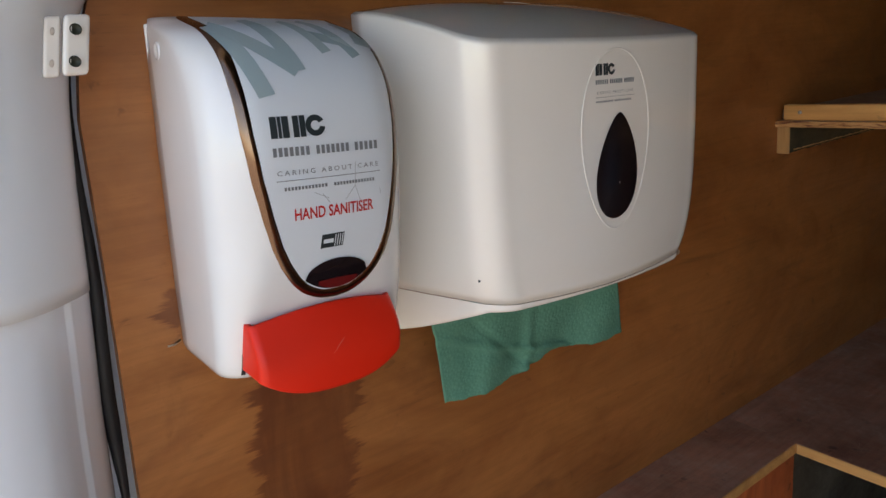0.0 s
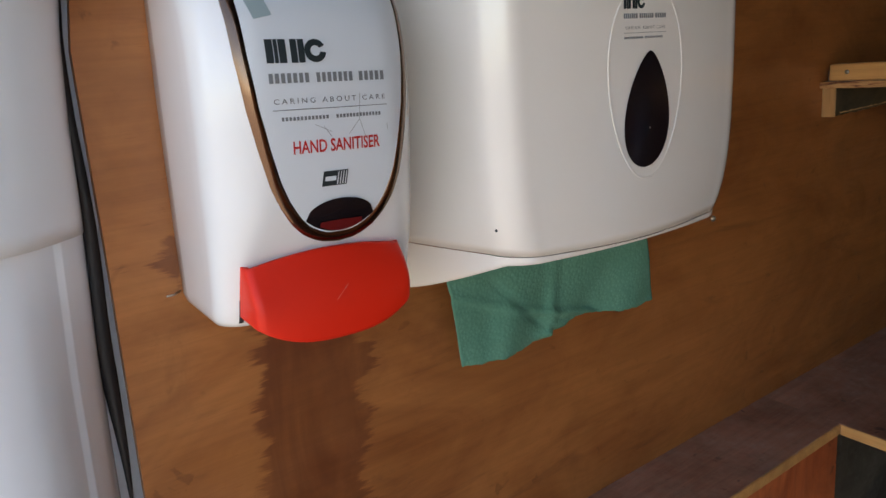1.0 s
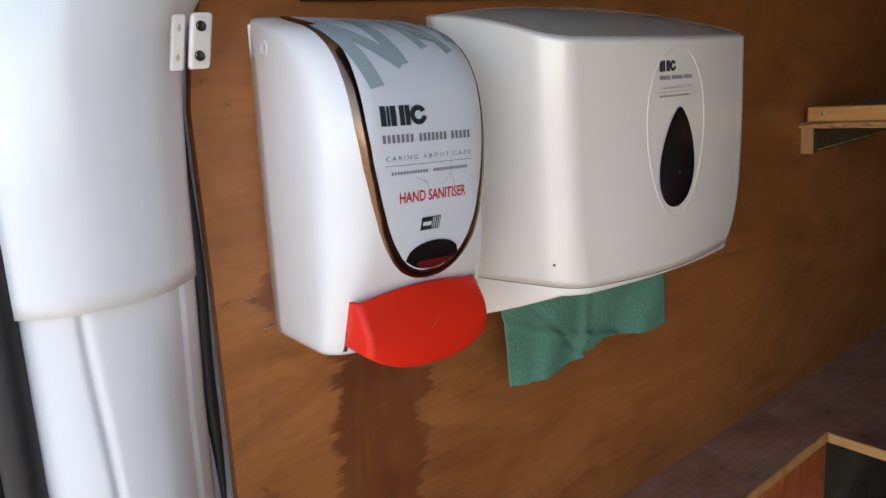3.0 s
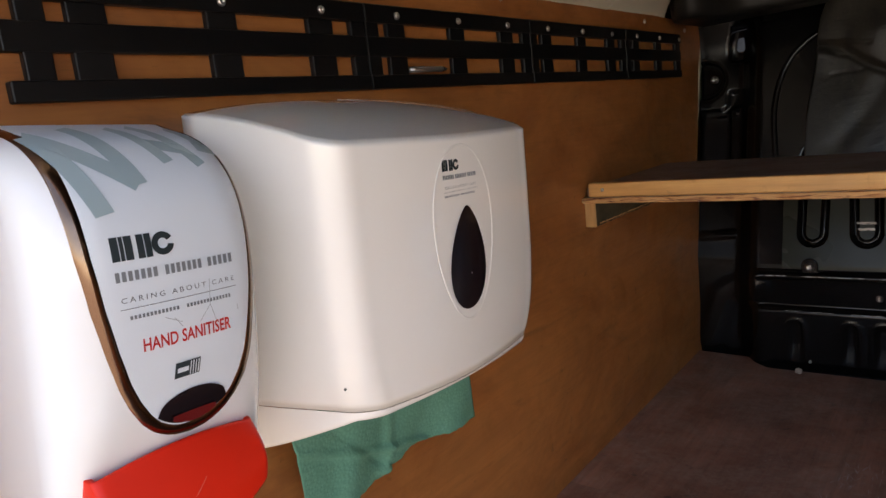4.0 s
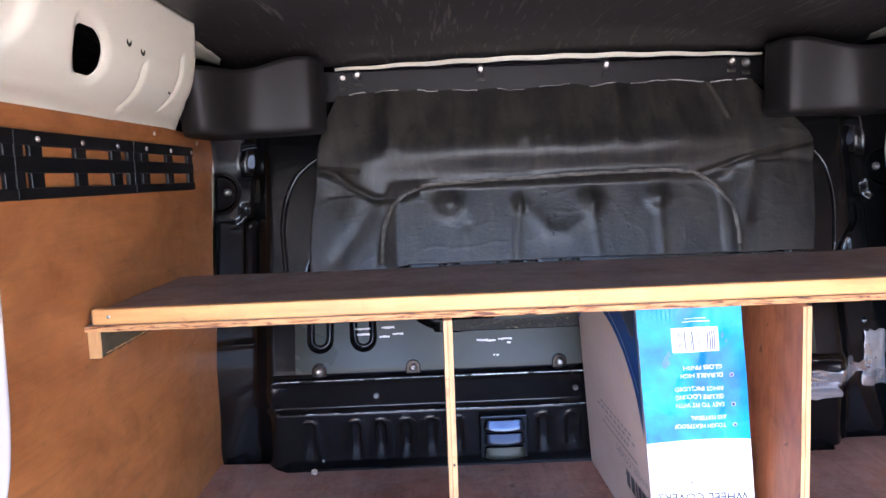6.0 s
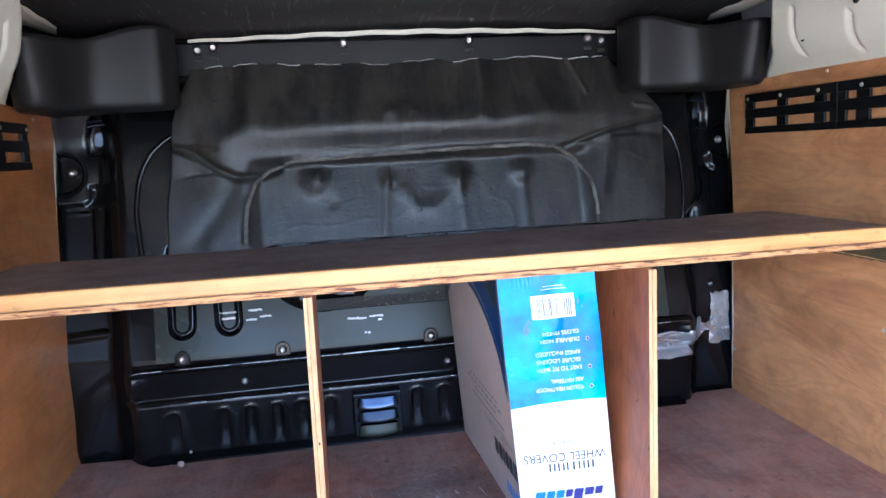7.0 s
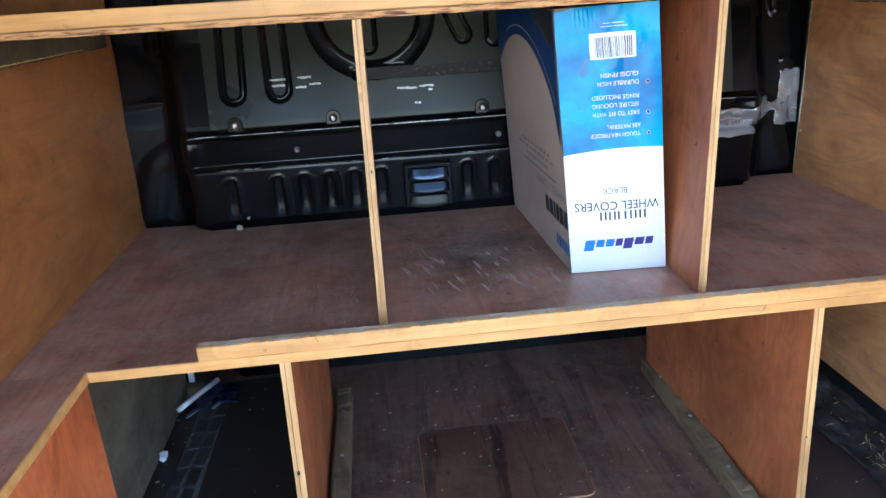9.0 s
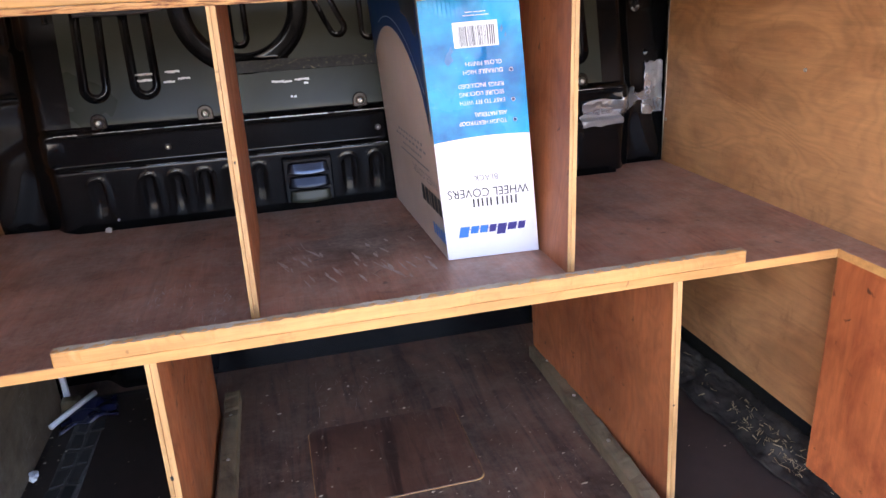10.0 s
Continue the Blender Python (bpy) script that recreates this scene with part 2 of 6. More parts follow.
bnt.links.new(ramp(bnt, burn, (0.46, (0.58, 0.31, 0.12)), (0.54, (0.42, 0.18, 0.065)), (0.59, (0.16, 0.05, 0.022)), (0.68, (0.045, 0.014, 0.010))), bbs.inputs["Base Color"])
bbs.inputs["Roughness"].default_value = 0.65
relief(bnt, bbs, burn, 0.7, 0.003)
WHITE_PLASTIC = painted("white_plastic", (0.80, 0.80, 0.80), 0.22, 0, 0.02, 20, 0.02, 0.5, (0.74, 0.72, 0.69), 0.66)
CREAM_PLASTIC = painted("warm_white_plastic", (0.86, 0.82, 0.765), 0.16, 0, 0.02, 18, 0.008, 0.7, (0.83, 0.79, 0.73), 0.66)
VAN_WHITE = painted("white_van_paint", (0.77, 0.80, 0.835), 0.2, 0, 0.03, 14, 0.02, 0.5, (0.75, 0.74, 0.72), 0.66)
VAN_CREAM = painted("cream_van_paint", (0.71, 0.69, 0.560), 0.28, 0, 0.03, 12, 0.03, 0.0, (0.64, 0.61, 0.49), 0.64)
LABEL = painted("pale_blue_label", (0.70, 0.745, 0.79), 0.28, 0, 0.02, 25, 0.01)
LABEL_MARK = painted("grey_green_print", (0.33, 0.42, 0.44), 0.3, 0, 0.04, 25, 0.01)
INK = painted("dark_print", (0.018, 0.03, 0.035), 0.4, 0, 0.1, 60, 0.0)
INK_RED = painted("red_print", (0.62, 0.02, 0.015), 0.4, 0, 0.1, 60, 0.0)
INK_GREY = painted("grey_print", (0.16, 0.17, 0.18), 0.4, 0, 0.1, 60, 0.0)
INK_PALE = painted("thin_grey_print", (0.20, 0.215, 0.23), 0.4, 0, 0.1, 60, 0.0)
# chrome whose brown wall reflection is put into the metal colour
CHROME = painted("wall_brown_chrome", (0.22, 0.135, 0.092), 0.2, 1.0, 0.1, 30, 0.0)
RED = painted("red_plastic", (0.86, 0.028, 0.010), 0.36, 0, 0.06, 16, 0.03, 0.0)
SMOKED = painted("smoked_window", (0.012, 0.008, 0.010), 0.22, 0, 0.2, 20, 0.0, 0.0)
LIQUID = painted("red_brown_liquid", (0.16, 0.012, 0.012), 0.15, 0, 0.2, 20, 0.0, 0.4)
BLACK_STEEL = painted("gloss_black_steel", (0.003, 0.0033, 0.004), 0.15, 0, 0.3, 12, 0.04, 0.0, (0.008, 0.0075, 0.007), 0.62, 60)
GREY_STEEL = painted("satin_black_steel", (0.026, 0.029, 0.020), 0.30, 0.0, 0.2, 10, 0.05, 0.0, (0.060, 0.061, 0.044), 0.6, 60)
PAD, pad_nt, pad_bs = tree("black_sound_pad")
pad_a = streaks(pad_nt, "z", 26, 5, 5, 0.4)
pad_b = noise_tex(pad_nt, coords(pad_nt, (1, 1, 1), (2, 7, 4)), 7, 6, 0.65, 0.4)
pad_c = noise_tex(pad_nt, coords(pad_nt), 160, 4, 0.65)
pad_col = mix(pad_nt, ramp(pad_nt, pad_a, (0.42, grey(0)), (0.66, grey(0.8))), (0.0120, 0.0117, 0.0113), (0.040, 0.035, 0.028))
pad_col = mix(pad_nt, ramp(pad_nt, pad_b, (0.46, grey(0)), (0.70, grey(0.7))), pad_col, (0.038, 0.034, 0.027))
pad_col = mix(pad_nt, ramp(pad_nt, pad_c, (0.62, grey(0)), (0.76, grey(0.35))), pad_col, (0.14, 0.12, 0.09))
pad_nt.links.new(pad_col, pad_bs.inputs["Base Color"])
pad_nt.links.new(ramp(pad_nt, pad_b, (0.3, grey(0.31)), (0.7, grey(0.46))), pad_bs.inputs["Roughness"])
pad_bs.inputs["Specular IOR Level"].default_value = 0.40
pits = noise_tex(pad_nt, coords(pad_nt, (1, 1, 1), (4, 1, 6)), 75, 2, 0.5, 0.3)
pit_where = noise_tex(pad_nt, coords(pad_nt, (1, 1, 1), (1, 8, 3)), 9, 3)
pit_mask = maths(pad_nt, "MULTIPLY", ramp(pad_nt, pits, (0.66, grey(0)), (0.70, grey(1))), ramp(pad_nt, pit_where, (0.50, grey(0)), (0.60, grey(1))))
pad_nt.links.new(mix(pad_nt, maths(pad_nt, "MULTIPLY", pit_mask, 0.8), pad_col, (0.004, 0.004, 0.004)), pad_bs.inputs["Base Color"])
wrinkle = noise_tex(pad_nt, coords(pad_nt, (1.0, 1.0, 2.2), (3, 5, 1)), 34, 6, 0.6, 1.4)
pad_height = maths(pad_nt, "SUBTRACT", mix(pad_nt, 0.45, mix(pad_nt, 0.2, pad_b, pad_c), wrinkle), maths(pad_nt, "MULTIPLY", pit_mask, 0.35))
relief(pad_nt, pad_bs, pad_height, 0.40, 0.004)
def lining_scuffs(m):
    nt, b = m.node_tree, m.node_tree.nodes["Principled BSDF"]
    old = b.inputs["Base Color"].links[0].from_socket
    for k, (turn, lo) in enumerate(((0.2, 0.635), (-0.8, 0.645), (1.1, 0.65))):
        w = streaks(nt, "y", 90, 5, 3, 0.1, (0, 0, turn), (k * 3, 1, 2))
        old = mix(nt, ramp(nt, w, (lo, grey(0)), (lo + 0.03, grey(0.7))), old, (0.17, 0.155, 0.14))
    nt.links.new(old, b.inputs["Base Color"])
    return m


LINING = painted("black_roof_lining", (0.021, 0.0195, 0.019), 0.48, 0, 0.3, 10, 0.1, 0, (0.055, 0.049, 0.043), 0.62)
RAIL = painted("black_rail_plastic", (0.0035, 0.0035, 0.004), 0.40, 0, 0.2, 20, 0.08, 0, (0.011, 0.010, 0.010))
STRIP_RUBBER = painted("dusty_rubber_sheet", (0.024, 0.021, 0.018), 0.7, 0, 0.5, 70, 0.6, 0, (0.13, 0.115, 0.09), 0.60)
STRIP_RUBBER.node_tree.nodes["Principled BSDF"].inputs["Specular IOR Level"].default_value = 0.2
lining_scuffs(LINING)
RUBBER = painted("black_rubber", (0.014, 0.014, 0.015), 0.55, 0, 0.2, 30, 0.15)
TREAD = painted("grey_rubber_tread", (0.022, 0.024, 0.025), 0.55, 0, 0.3, 30, 0.25, 0, (0.11, 0.108, 0.10), 0.54)
GROOVE_DUST = painted("dusty_rubber", (0.20, 0.20, 0.19), 0.75, 0, 0.6, 90, 0.3, 0, (0.035, 0.035, 0.036), 0.50)
STEEL = painted("zinc_screw", (0.62, 0.60, 0.56), 0.28, 1.0, 0.15, 60, 0.05)
CHIP = painted("bare_metal_chip", (0.66, 0.66, 0.64), 0.45, 0.2, 0.05, 40, 0.2, 0, (0.55, 0.55, 0.53), 0.6)
TAPE = painted("silver_tape", (0.50, 0.51, 0.53), 0.26, 0.75, 0.12, 18, 0.2)
WHITE_CARD = painted("white_card", (0.80, 0.80, 0.83), 0.5, 0, 0.03, 14, 0.08, 0, (0.66, 0.65, 0.66), 0.6)
GREY_CARD = painted("tan_grey_card", (0.60, 0.52, 0.45), 0.6, 0, 0.10, 10, 0.08, 0, (0.42, 0.33, 0.26), 0.56)
# the paler cyan mottling paints sheen highlights into the blue
CARD_BLUE = painted("blue_print_card", (0.0, 0.150, 0.42), 0.22, 0, 0.3, 75, 0.05, 0.0, (0.0, 0.44, 0.76), 0.50, 3)
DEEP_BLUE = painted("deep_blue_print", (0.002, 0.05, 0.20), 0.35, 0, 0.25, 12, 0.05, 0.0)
CARD_PAPER = painted("white_paper", (0.78, 0.79, 0.82), 0.7, 0, 0.05, 20, 0.1)
PAVING = painted("concrete_yard", (0.27, 0.245, 0.205), 0.9, 0, 0.2, 40, 0.6, 0, (0.20, 0.18, 0.15))
for gloss_mat, level in ((BLACK_STEEL, 0.38), (GREY_STEEL, 0.28), (CARD_BLUE, 0.32), (DEEP_BLUE, 0.2), (RED, 0.3), (SMOKED, 0.3), (RAIL, 0.28)):
    gloss_mat.node_tree.nodes["Principled BSDF"].inputs["Specular IOR Level"].default_value = level
# darker steel with reflected sky blue mixed into its colour
SKY_TINT_STEEL = painted("dull_sky_tint_steel", (0.022, 0.026, 0.036), 0.25, 0.9, 0.1, 20, 0.02)
# steel tinted blue in place of the sky mirrored in the top louvre
BLUE_GLINT = painted("sky_glint_steel", (0.05, 0.063, 0.09), 0.2, 0.9, 0.1, 20, 0.02)


def mesh_of(name, verts, faces, smooth=False):
    me = bpy.data.meshes.new(name)
    me.from_pydata([tuple(map(float, v)) for v in verts], [], faces)
    me.update()
    if smooth:
        me.polygons.foreach_set("use_smooth", [True] * len(me.polygons))
    return me


def part(name, data, material, parent=None, label=""):
    """Links a mesh or bmesh, built in world places, as one object, under a thing or a part if given."""
    if isinstance(data, bmesh.types.BMesh):
        me = bpy.data.meshes.new(name)
        data.to_mesh(me)
        data.free()
        data = me
    if material is not None:
        data.materials.clear()
        data.materials.append(material)
    ob = new(name, data)
    if parent is not None:
        ob.parent = parent
        ob.matrix_parent_inverse = (parent.matrix_basis if parent.parent is None else Matrix()).inverted()
    if label:
        tagged(ob, label)
    return ob


def thing(name, at, label, category, group="", kind=""):
    ob = new(name)
    ob.empty_display_size = 0.05
    ob.matrix_basis = Matrix.Translation(at)
    return tagged(ob, label, category, group, kind)


def slab(x0, x1, y0, y1, z0, z1, bevel=0.0015, seg=2):
    bm = bmesh.new()
    bmesh.ops.create_cube(bm, size=1.0)
    for v in bm.verts:
        v.co = Vector(((x0 + x1) / 2 + v.co.x * (x1 - x0), (y0 + y1) / 2 + v.co.y * (y1 - y0), (z0 + z1) / 2 + v.co.z * (z1 - z0)))
    if bevel:
        bmesh.ops.bevel(bm, geom=bm.edges[:], offset=bevel, segments=seg, affect="EDGES", profile=0.5)
    return bm


def moved(bm, fn):
    for v in bm.verts:
        v.co = Vector(fn(*v.co))
    return bm


def prism(outline, place, lo, hi, bevel=0.0):
    """An outline (u, v) given thickness: place(u, v, w) gives the world point, w from lo to hi."""
    bm = bmesh.new()
    a = [bm.verts.new(place(u, v, lo)) for u, v in outline]
    c = [bm.verts.new(place(u, v, hi)) for u, v in outline]
    n = len(outline)
    bm.faces.new(a[::-1])
    bm.faces.new(c)
    for i in range(n):
        bm.faces.new((a[i], a[(i + 1) % n], c[(i + 1) % n], c[i]))
    bmesh.ops.recalc_face_normals(bm, faces=bm.faces[:])
    if bevel:
        bmesh.ops.bevel(bm, geom=bm.edges[:], offset=bevel, segments=2, affect="EDGES", profile=0.5)
    return bm


def sheet(nu, nv, fn, name="sheet", smooth=True, keep=None, wrap=False):
    """A grid surface: fn(u, v) for u, v from 0 to 1."""
    verts = [fn(i / nu, j / nv) for j in range(nv + 1) for i in range(nu + (0 if wrap else 1))]
    w = nu + (0 if wrap else 1)
    faces = []
    for j in range(nv):
        for i in range(nu):
            i2 = (i + 1) % w if wrap else i + 1
            faces.append((j * w + i, j * w + i2, (j + 1) * w + i2, (j + 1) * w + i))
    return mesh_of(name, verts, faces, smooth)


def thick(ob, t, offset=-1.0):
    mod = ob.modifiers.new("thickness", "SOLIDIFY")
    mod.thickness, mod.offset = t, offset
    return ob


def tube(points, r, res=8, cyclic=False):
    """A round bar along points, as a mesh."""
    bm = bmesh.new()
    pts = [Vector(p) for p in points]
    rings = []
    for i, p in enumerate(pts):
        d = (pts[min(i + 1, len(pts) - 1)] - pts[max(i - 1, 0)]).normalized()
        a = d.cross(Vector((0.31, 0.77, 0.55))).normalized()
        c = d.cross(a)
        rings.append([bm.verts.new(p + r * (math.cos(k * math.tau / res) * a + math.sin(k * math.tau / res) * c)) for k in range(res)])
    for p, q in zip(rings, rings[1:]):
        for k in range(res):
            bm.faces.new((p[k], p[(k + 1) % res], q[(k + 1) % res], q[k]))
    bm.faces.new(rings[0][::-1])
    bm.faces.new(rings[-1])
    for f in bm.faces:
        f.smooth = True
    return bm


def lathe(profile, place, res=20):
    """A turned shape: profile of (radius, height); place(x, y, h) gives the world point."""
    bm = bmesh.new()
    rings = [[bm.verts.new(place(r * math.cos(k * math.tau / res), r * math.sin(k * math.tau / res), h)) for k in range(res)] for r, h in profile]
    for p, q in zip(rings, rings[1:]):
        for k in range(res):
            bm.faces.new((p[k], p[(k + 1) % res], q[(k + 1) % res], q[k]))
    bm.faces.new(rings[0][::-1])
    bm.faces.new(rings[-1])
    bmesh.ops.recalc_face_normals(bm, faces=bm.faces[:])
    for f in bm.faces:
        f.smooth = True
    return bm


def screw_on_wall(y, z, x=0.0, side=1, r=0.0045):
    """A round screw head with a cross recess, standing out of a side wall."""
    return lathe([(r, 0), (r, 0.0012), (r * 0.8, 0.0026), (r * 0.35, 0.0032), (r * 0.3, 0.0018), (0.0003, 0.0016)], lambda a, b, h: (x + side * h, y + a, z + b), 16)


def lettering(body, width, place, spaced=1.0, height=None, bold=0.0):
    """Words as a flat mesh, fitted to a width; place(u, v) with u from -width/2 and v from the base line."""
    cu = bpy.data.curves.new("lettering", "FONT")
    cu.body, cu.size, cu.align_x, cu.space_character, cu.resolution_u, cu.offset = body, 1.0, "LEFT", spaced, 3, bold
    ob = new("lettering", cu)
    bpy.context.view_layer.update()
    me = bpy.data.meshes.new_from_object(ob.evaluated_get(bpy.context.evaluated_depsgraph_get()))
    bpy.data.objects.remove(ob)
    xs = [v.co.x for v in me.vertices]
    ys = [v.co.y for v in me.vertices]
    k = width / (max(xs) - min(xs))
    kv = k if height is None else height / (max(ys) - min(0, min(ys)))
    for v in me.vertices:
        v.co = Vector(place((v.co.x - min(xs)) * k - width / 2, v.co.y * kv))
    me.materials.clear()
    return me


def patch(u0, u1, v0, v1, place, nu=6, nv=2):
    """A small printed patch laid on a surface."""
    return sheet(nu, nv, lambda a, b: place(u0 + (u1 - u0) * a, v0 + (v1 - v0) * b), "patch", True)


def stroke(points, width, place, n=10):
    """A printed band along a broken line (u, v)."""
    verts, faces = [], []
    for (u0, v0), (u1, v1) in zip(points, points[1:]):
        d = Vector((u1 - u0, v1 - v0))
        o = Vector((-d.y, d.x)).normalized() * width / 2
        base = len(verts)
        for i in range(n + 1):
            f = i / n
            verts += [place(u0 + d.x * f - o.x, v0 + d.y * f - o.y), place(u0 + d.x * f + o.x, v0 + d.y * f + o.y)]
        faces += [(base + 2 * i, base + 2 * i + 2, base + 2 * i + 3, base + 2 * i + 1) for i in range(n)]
    return mesh_of("stroke", verts, faces, True)


def lerp_table(table):
    xs, ys = zip(*table)
    return lambda t: float(np.interp(t, xs, ys))


def sstep(a, b, x):
    t = np.clip((x - a) / (b - a), 0, 1)
    return t * t * (3 - 2 * t)


def sd_line(X, Z, pts):
    best = np.full(np.shape(X), 9.0)
    for (x0, z0), (x1, z1) in zip(pts, pts[1:]):
        dx, dz = x1 - x0, z1 - z0
        t = np.clip(((X - x0) * dx + (Z - z0) * dz) / (dx * dx + dz * dz), 0, 1)
        best = np.minimum(best, np.hypot(X - x0 - t * dx, Z - z0 - t * dz))
    return best


def sd_rbox(X, Z, cx, cz, hx, hz, r):
    qx, qz = np.abs(X - cx) - hx + r, np.abs(Z - cz) - hz + r
    return np.hypot(np.maximum(qx, 0), np.maximum(qz, 0)) + np.minimum(np.maximum(qx, qz), 0) - r


def ripple(X, Z, seed=0):
    """Slow unevenness from a few crossed waves."""
    rng = np.random.RandomState(seed)
    out = np.zeros(np.shape(X))
    for _ in range(9):
        a, f, p = rng.uniform(0, math.tau), rng.uniform(12, 70), rng.uniform(0, math.tau)
        out = out + np.sin((X * math.cos(a) + Z * math.sin(a)) * f + p) * (9 / f) / 9
    return out


def field(x0, x1, z0, z1, step, depth, axis="y", holes=None, name="field"):
    """A pressed sheet: depth(X, Z) gives its place along the axis; where holes(X, Z) is below zero it is open."""
    nx, nz = int(round((x1 - x0) / step)), int(round((z1 - z0) / step))
    X, Z = np.meshgrid(np.linspace(x0, x1, nx + 1), np.linspace(z0, z1, nz + 1))
    gone = np.zeros((nz, nx), bool)
    if holes is not None:
        S = holes(X, Z)
        Xc, Zc = (X[:-1, :-1] + X[1:, 1:]) / 2, (Z[:-1, :-1] + Z[1:, 1:]) / 2
        gone = holes(Xc, Zc) < 0
        e = 1e-4
        gx, gz = (holes(X + e, Z) - S) / e, (holes(X, Z + e) - S) / e
        near = np.zeros(X.shape, bool)
        g = np.pad(gone, 1)
        n = g[:-1, :-1].astype(int) + g[1:, :-1] + g[:-1, 1:] + g[1:, 1:]
        near = (n > 0) & (n < 4)
        q = np.maximum(gx * gx + gz * gz, 0.2)
        X = np.where(near, X - np.clip(S * gx / q, -step, step), X)
        Z = np.where(near, Z - np.clip(S * gz / q, -step, step), Z)
    Y = depth(X, Z)
    V = np.stack([X, Y, Z] if axis == "y" else [Y, X, Z], -1).reshape(-1, 3)
    idx = np.arange((nx + 1) * (nz + 1)).reshape(nz + 1, nx + 1)
    F = np.stack([idx[:-1, :-1], idx[:-1, 1:], idx[1:, 1:], idx[1:, :-1]], -1)[~gone].reshape(-1, 4)
    used, inv = np.unique(F, return_inverse=True)
    return mesh_of(name, V[used], inv.reshape(-1, 4).tolist(), True)

W = 1.6            # between the two lined sides
BENCH = 0.42       # bench top
FRONT = 0.345      # front edge of the bench
LOAD = -0.06       # load floor, below the datum of the bench
RIGHT = Matrix.Translation((W / 2, 0, 0)) @ Matrix.Diagonal((-1, 1, 1, 1)) @ Matrix.Translation((-W / 2, 0, 0))


def mirror_mesh(me):
    """A mirrored copy of a mesh, for the other side of the van."""
    other = me.copy()
    other.transform(RIGHT)
    other.flip_normals()
    return other


# ---- ground and the van's shell ----
tagged(part("ground", sheet(8, 8, lambda u, v: (-400 + 800 * u, -400 + 800 * v, -0.62), smooth=False), PAVING), "pale concrete yard round the van", "ground", kind="structure")
shell = thing("van_body", (W / 2, 0, -0.1), "white painted body shell of the van, open at the rear", "van body", kind="structure")
part("side_panel", slab(-0.16, -0.12, -0.70, 2.6, -0.3, 1.42, 0.01), VAN_WHITE, shell)
part("side_panel", slab(W + 0.12, W + 0.16, -0.70, 2.6, -0.3, 1.42, 0.01), VAN_WHITE, shell)
part("roof", slab(-0.16, W + 0.16, -0.69, 2.6, 1.425, 1.47, 0.015), VAN_WHITE, shell)
part("underbody", slab(-0.16, W + 0.16, -0.70, 2.6, -0.20, -0.085, 0.01), BLACK_STEEL, shell)
part("cab_front", slab(-0.16, W + 0.16, 2.6, 2.64, -0.3, 1.47, 0.01), VAN_WHITE, shell)

# ---- lined sides ----
SIDE_OUTLINE = [(-0.55, 0.0), (-0.541, 0.42), (-0.528, 0.66), (-0.5165, 0.86), (-0.510, 1.0), (-0.501, 1.05), (-0.482, 1.10), (-0.452, 1.145),
                (-0.405, 1.185), (-0.35, 1.207), (-0.25, 1.219), (0.2, 1.221), (0.75, 1.208), (1.085, 1.194), (1.078, 1.1), (1.062, 0.9), (1.052, 0.6), (1.05, 0.0)]


def back_shift(side, z):
    """The two linings do not end alike at the bulkhead."""
    return float(np.interp(z, [0.42, 0.6, 0.9, 1.1, 1.19], [0.010, 0.024, 0.034, 0.052, 0.085] if not side else [-0.008, -0.014, -0.016, -0.016, -0.020]))


def side_outline(side):
    return [(y + (back_shift(side, z) if y > 1.0 and z > 0.4 else 0.0), z) for y, z in SIDE_OUTLINE]


wall_left = tagged(part("wall_left", prism(side_outline(0), lambda u, v, w: (w, u, v), -0.012, 0.0), PLY), "orange-brown plywood lining with a dark stain under the sanitiser", "wall", kind="structure")
wall_right = tagged(part("wall_right", prism(side_outline(1), lambda u, v, w: (W + w, u, v), 0.0, 0.012), PLY_PALE), "warm brown plywood lining of the van side", "wall", kind="structure")
for x in (-0.004, W + 0.004):
    edge = part("edge_trim", prism([(1.0495, 0.422), (1.0505, 0.422), (1.0625, 0.9), (1.079, 1.1), (1.0865, 1.19), (1.096, 1.19), (1.102, 1.1), (1.079, 0.99), (1.0575, 0.9)], lambda u, v, w: (x + w, u + back_shift(x > 1, v), v), -0.004, 0.004), VAN_CREAM, wall_left if x < 1 else wall_right, "pale painted edge behind the lining")

# upper body side, pressed steel with openings
SIDE_RAW = np.interp(np.linspace(1.165, 1.395, 116), [1.198, 1.214, 1.233, 1.256, 1.284, 1.322, 1.375], [-0.008, 0.006, 0.044, 0.072, 0.092, 0.106, 0.118])
SIDE_Z, SIDE_X = np.linspace(1.165, 1.395, 116)[4:-4], np.convolve(SIDE_RAW, np.ones(9) / 9, "valid")


def inner_side(Y, Z):
    x = np.interp(Z, SIDE_Z, SIDE_X)
    x = x + 0.012 * sstep(0.012, -0.012, sd_line(Y, Z, [(0.26, 1.222), (0.36, 1.226), (0.62, 1.213)])) * sstep(0.2, 0.3, Y)
    x = x - 0.010 * sstep(0.008, 0.0, sd_line(Y, Z, [(0.555, 1.280), (0.60, 1.225)])) - 0.010 * sstep(0.008, 0.0, sd_line(Y, Z, [(0.69, 1.31), (0.735, 1.235)]))
    x = x - 0.010 * sstep(0.0, 0.03, -sd_rbox(Y, Z, 0.16, 1.295, 0.085, 0.05, 0.04))
    rim = np.minimum(np.minimum(side_hole_a(Y, Z), side_hole_b(Y, Z)), side_hole_c(Y, Z))
    x = x - 0.007 * sstep(0.016, 0.0, rim)
    return x + 0.0012 * ripple(Y, Z, 4)


def side_hole_a(Y, Z):
    return sd_rbox(Y + (Z - 1.27) * 0.5, Z, -0.20, 1.285, 0.118, 0.048, 0.022)


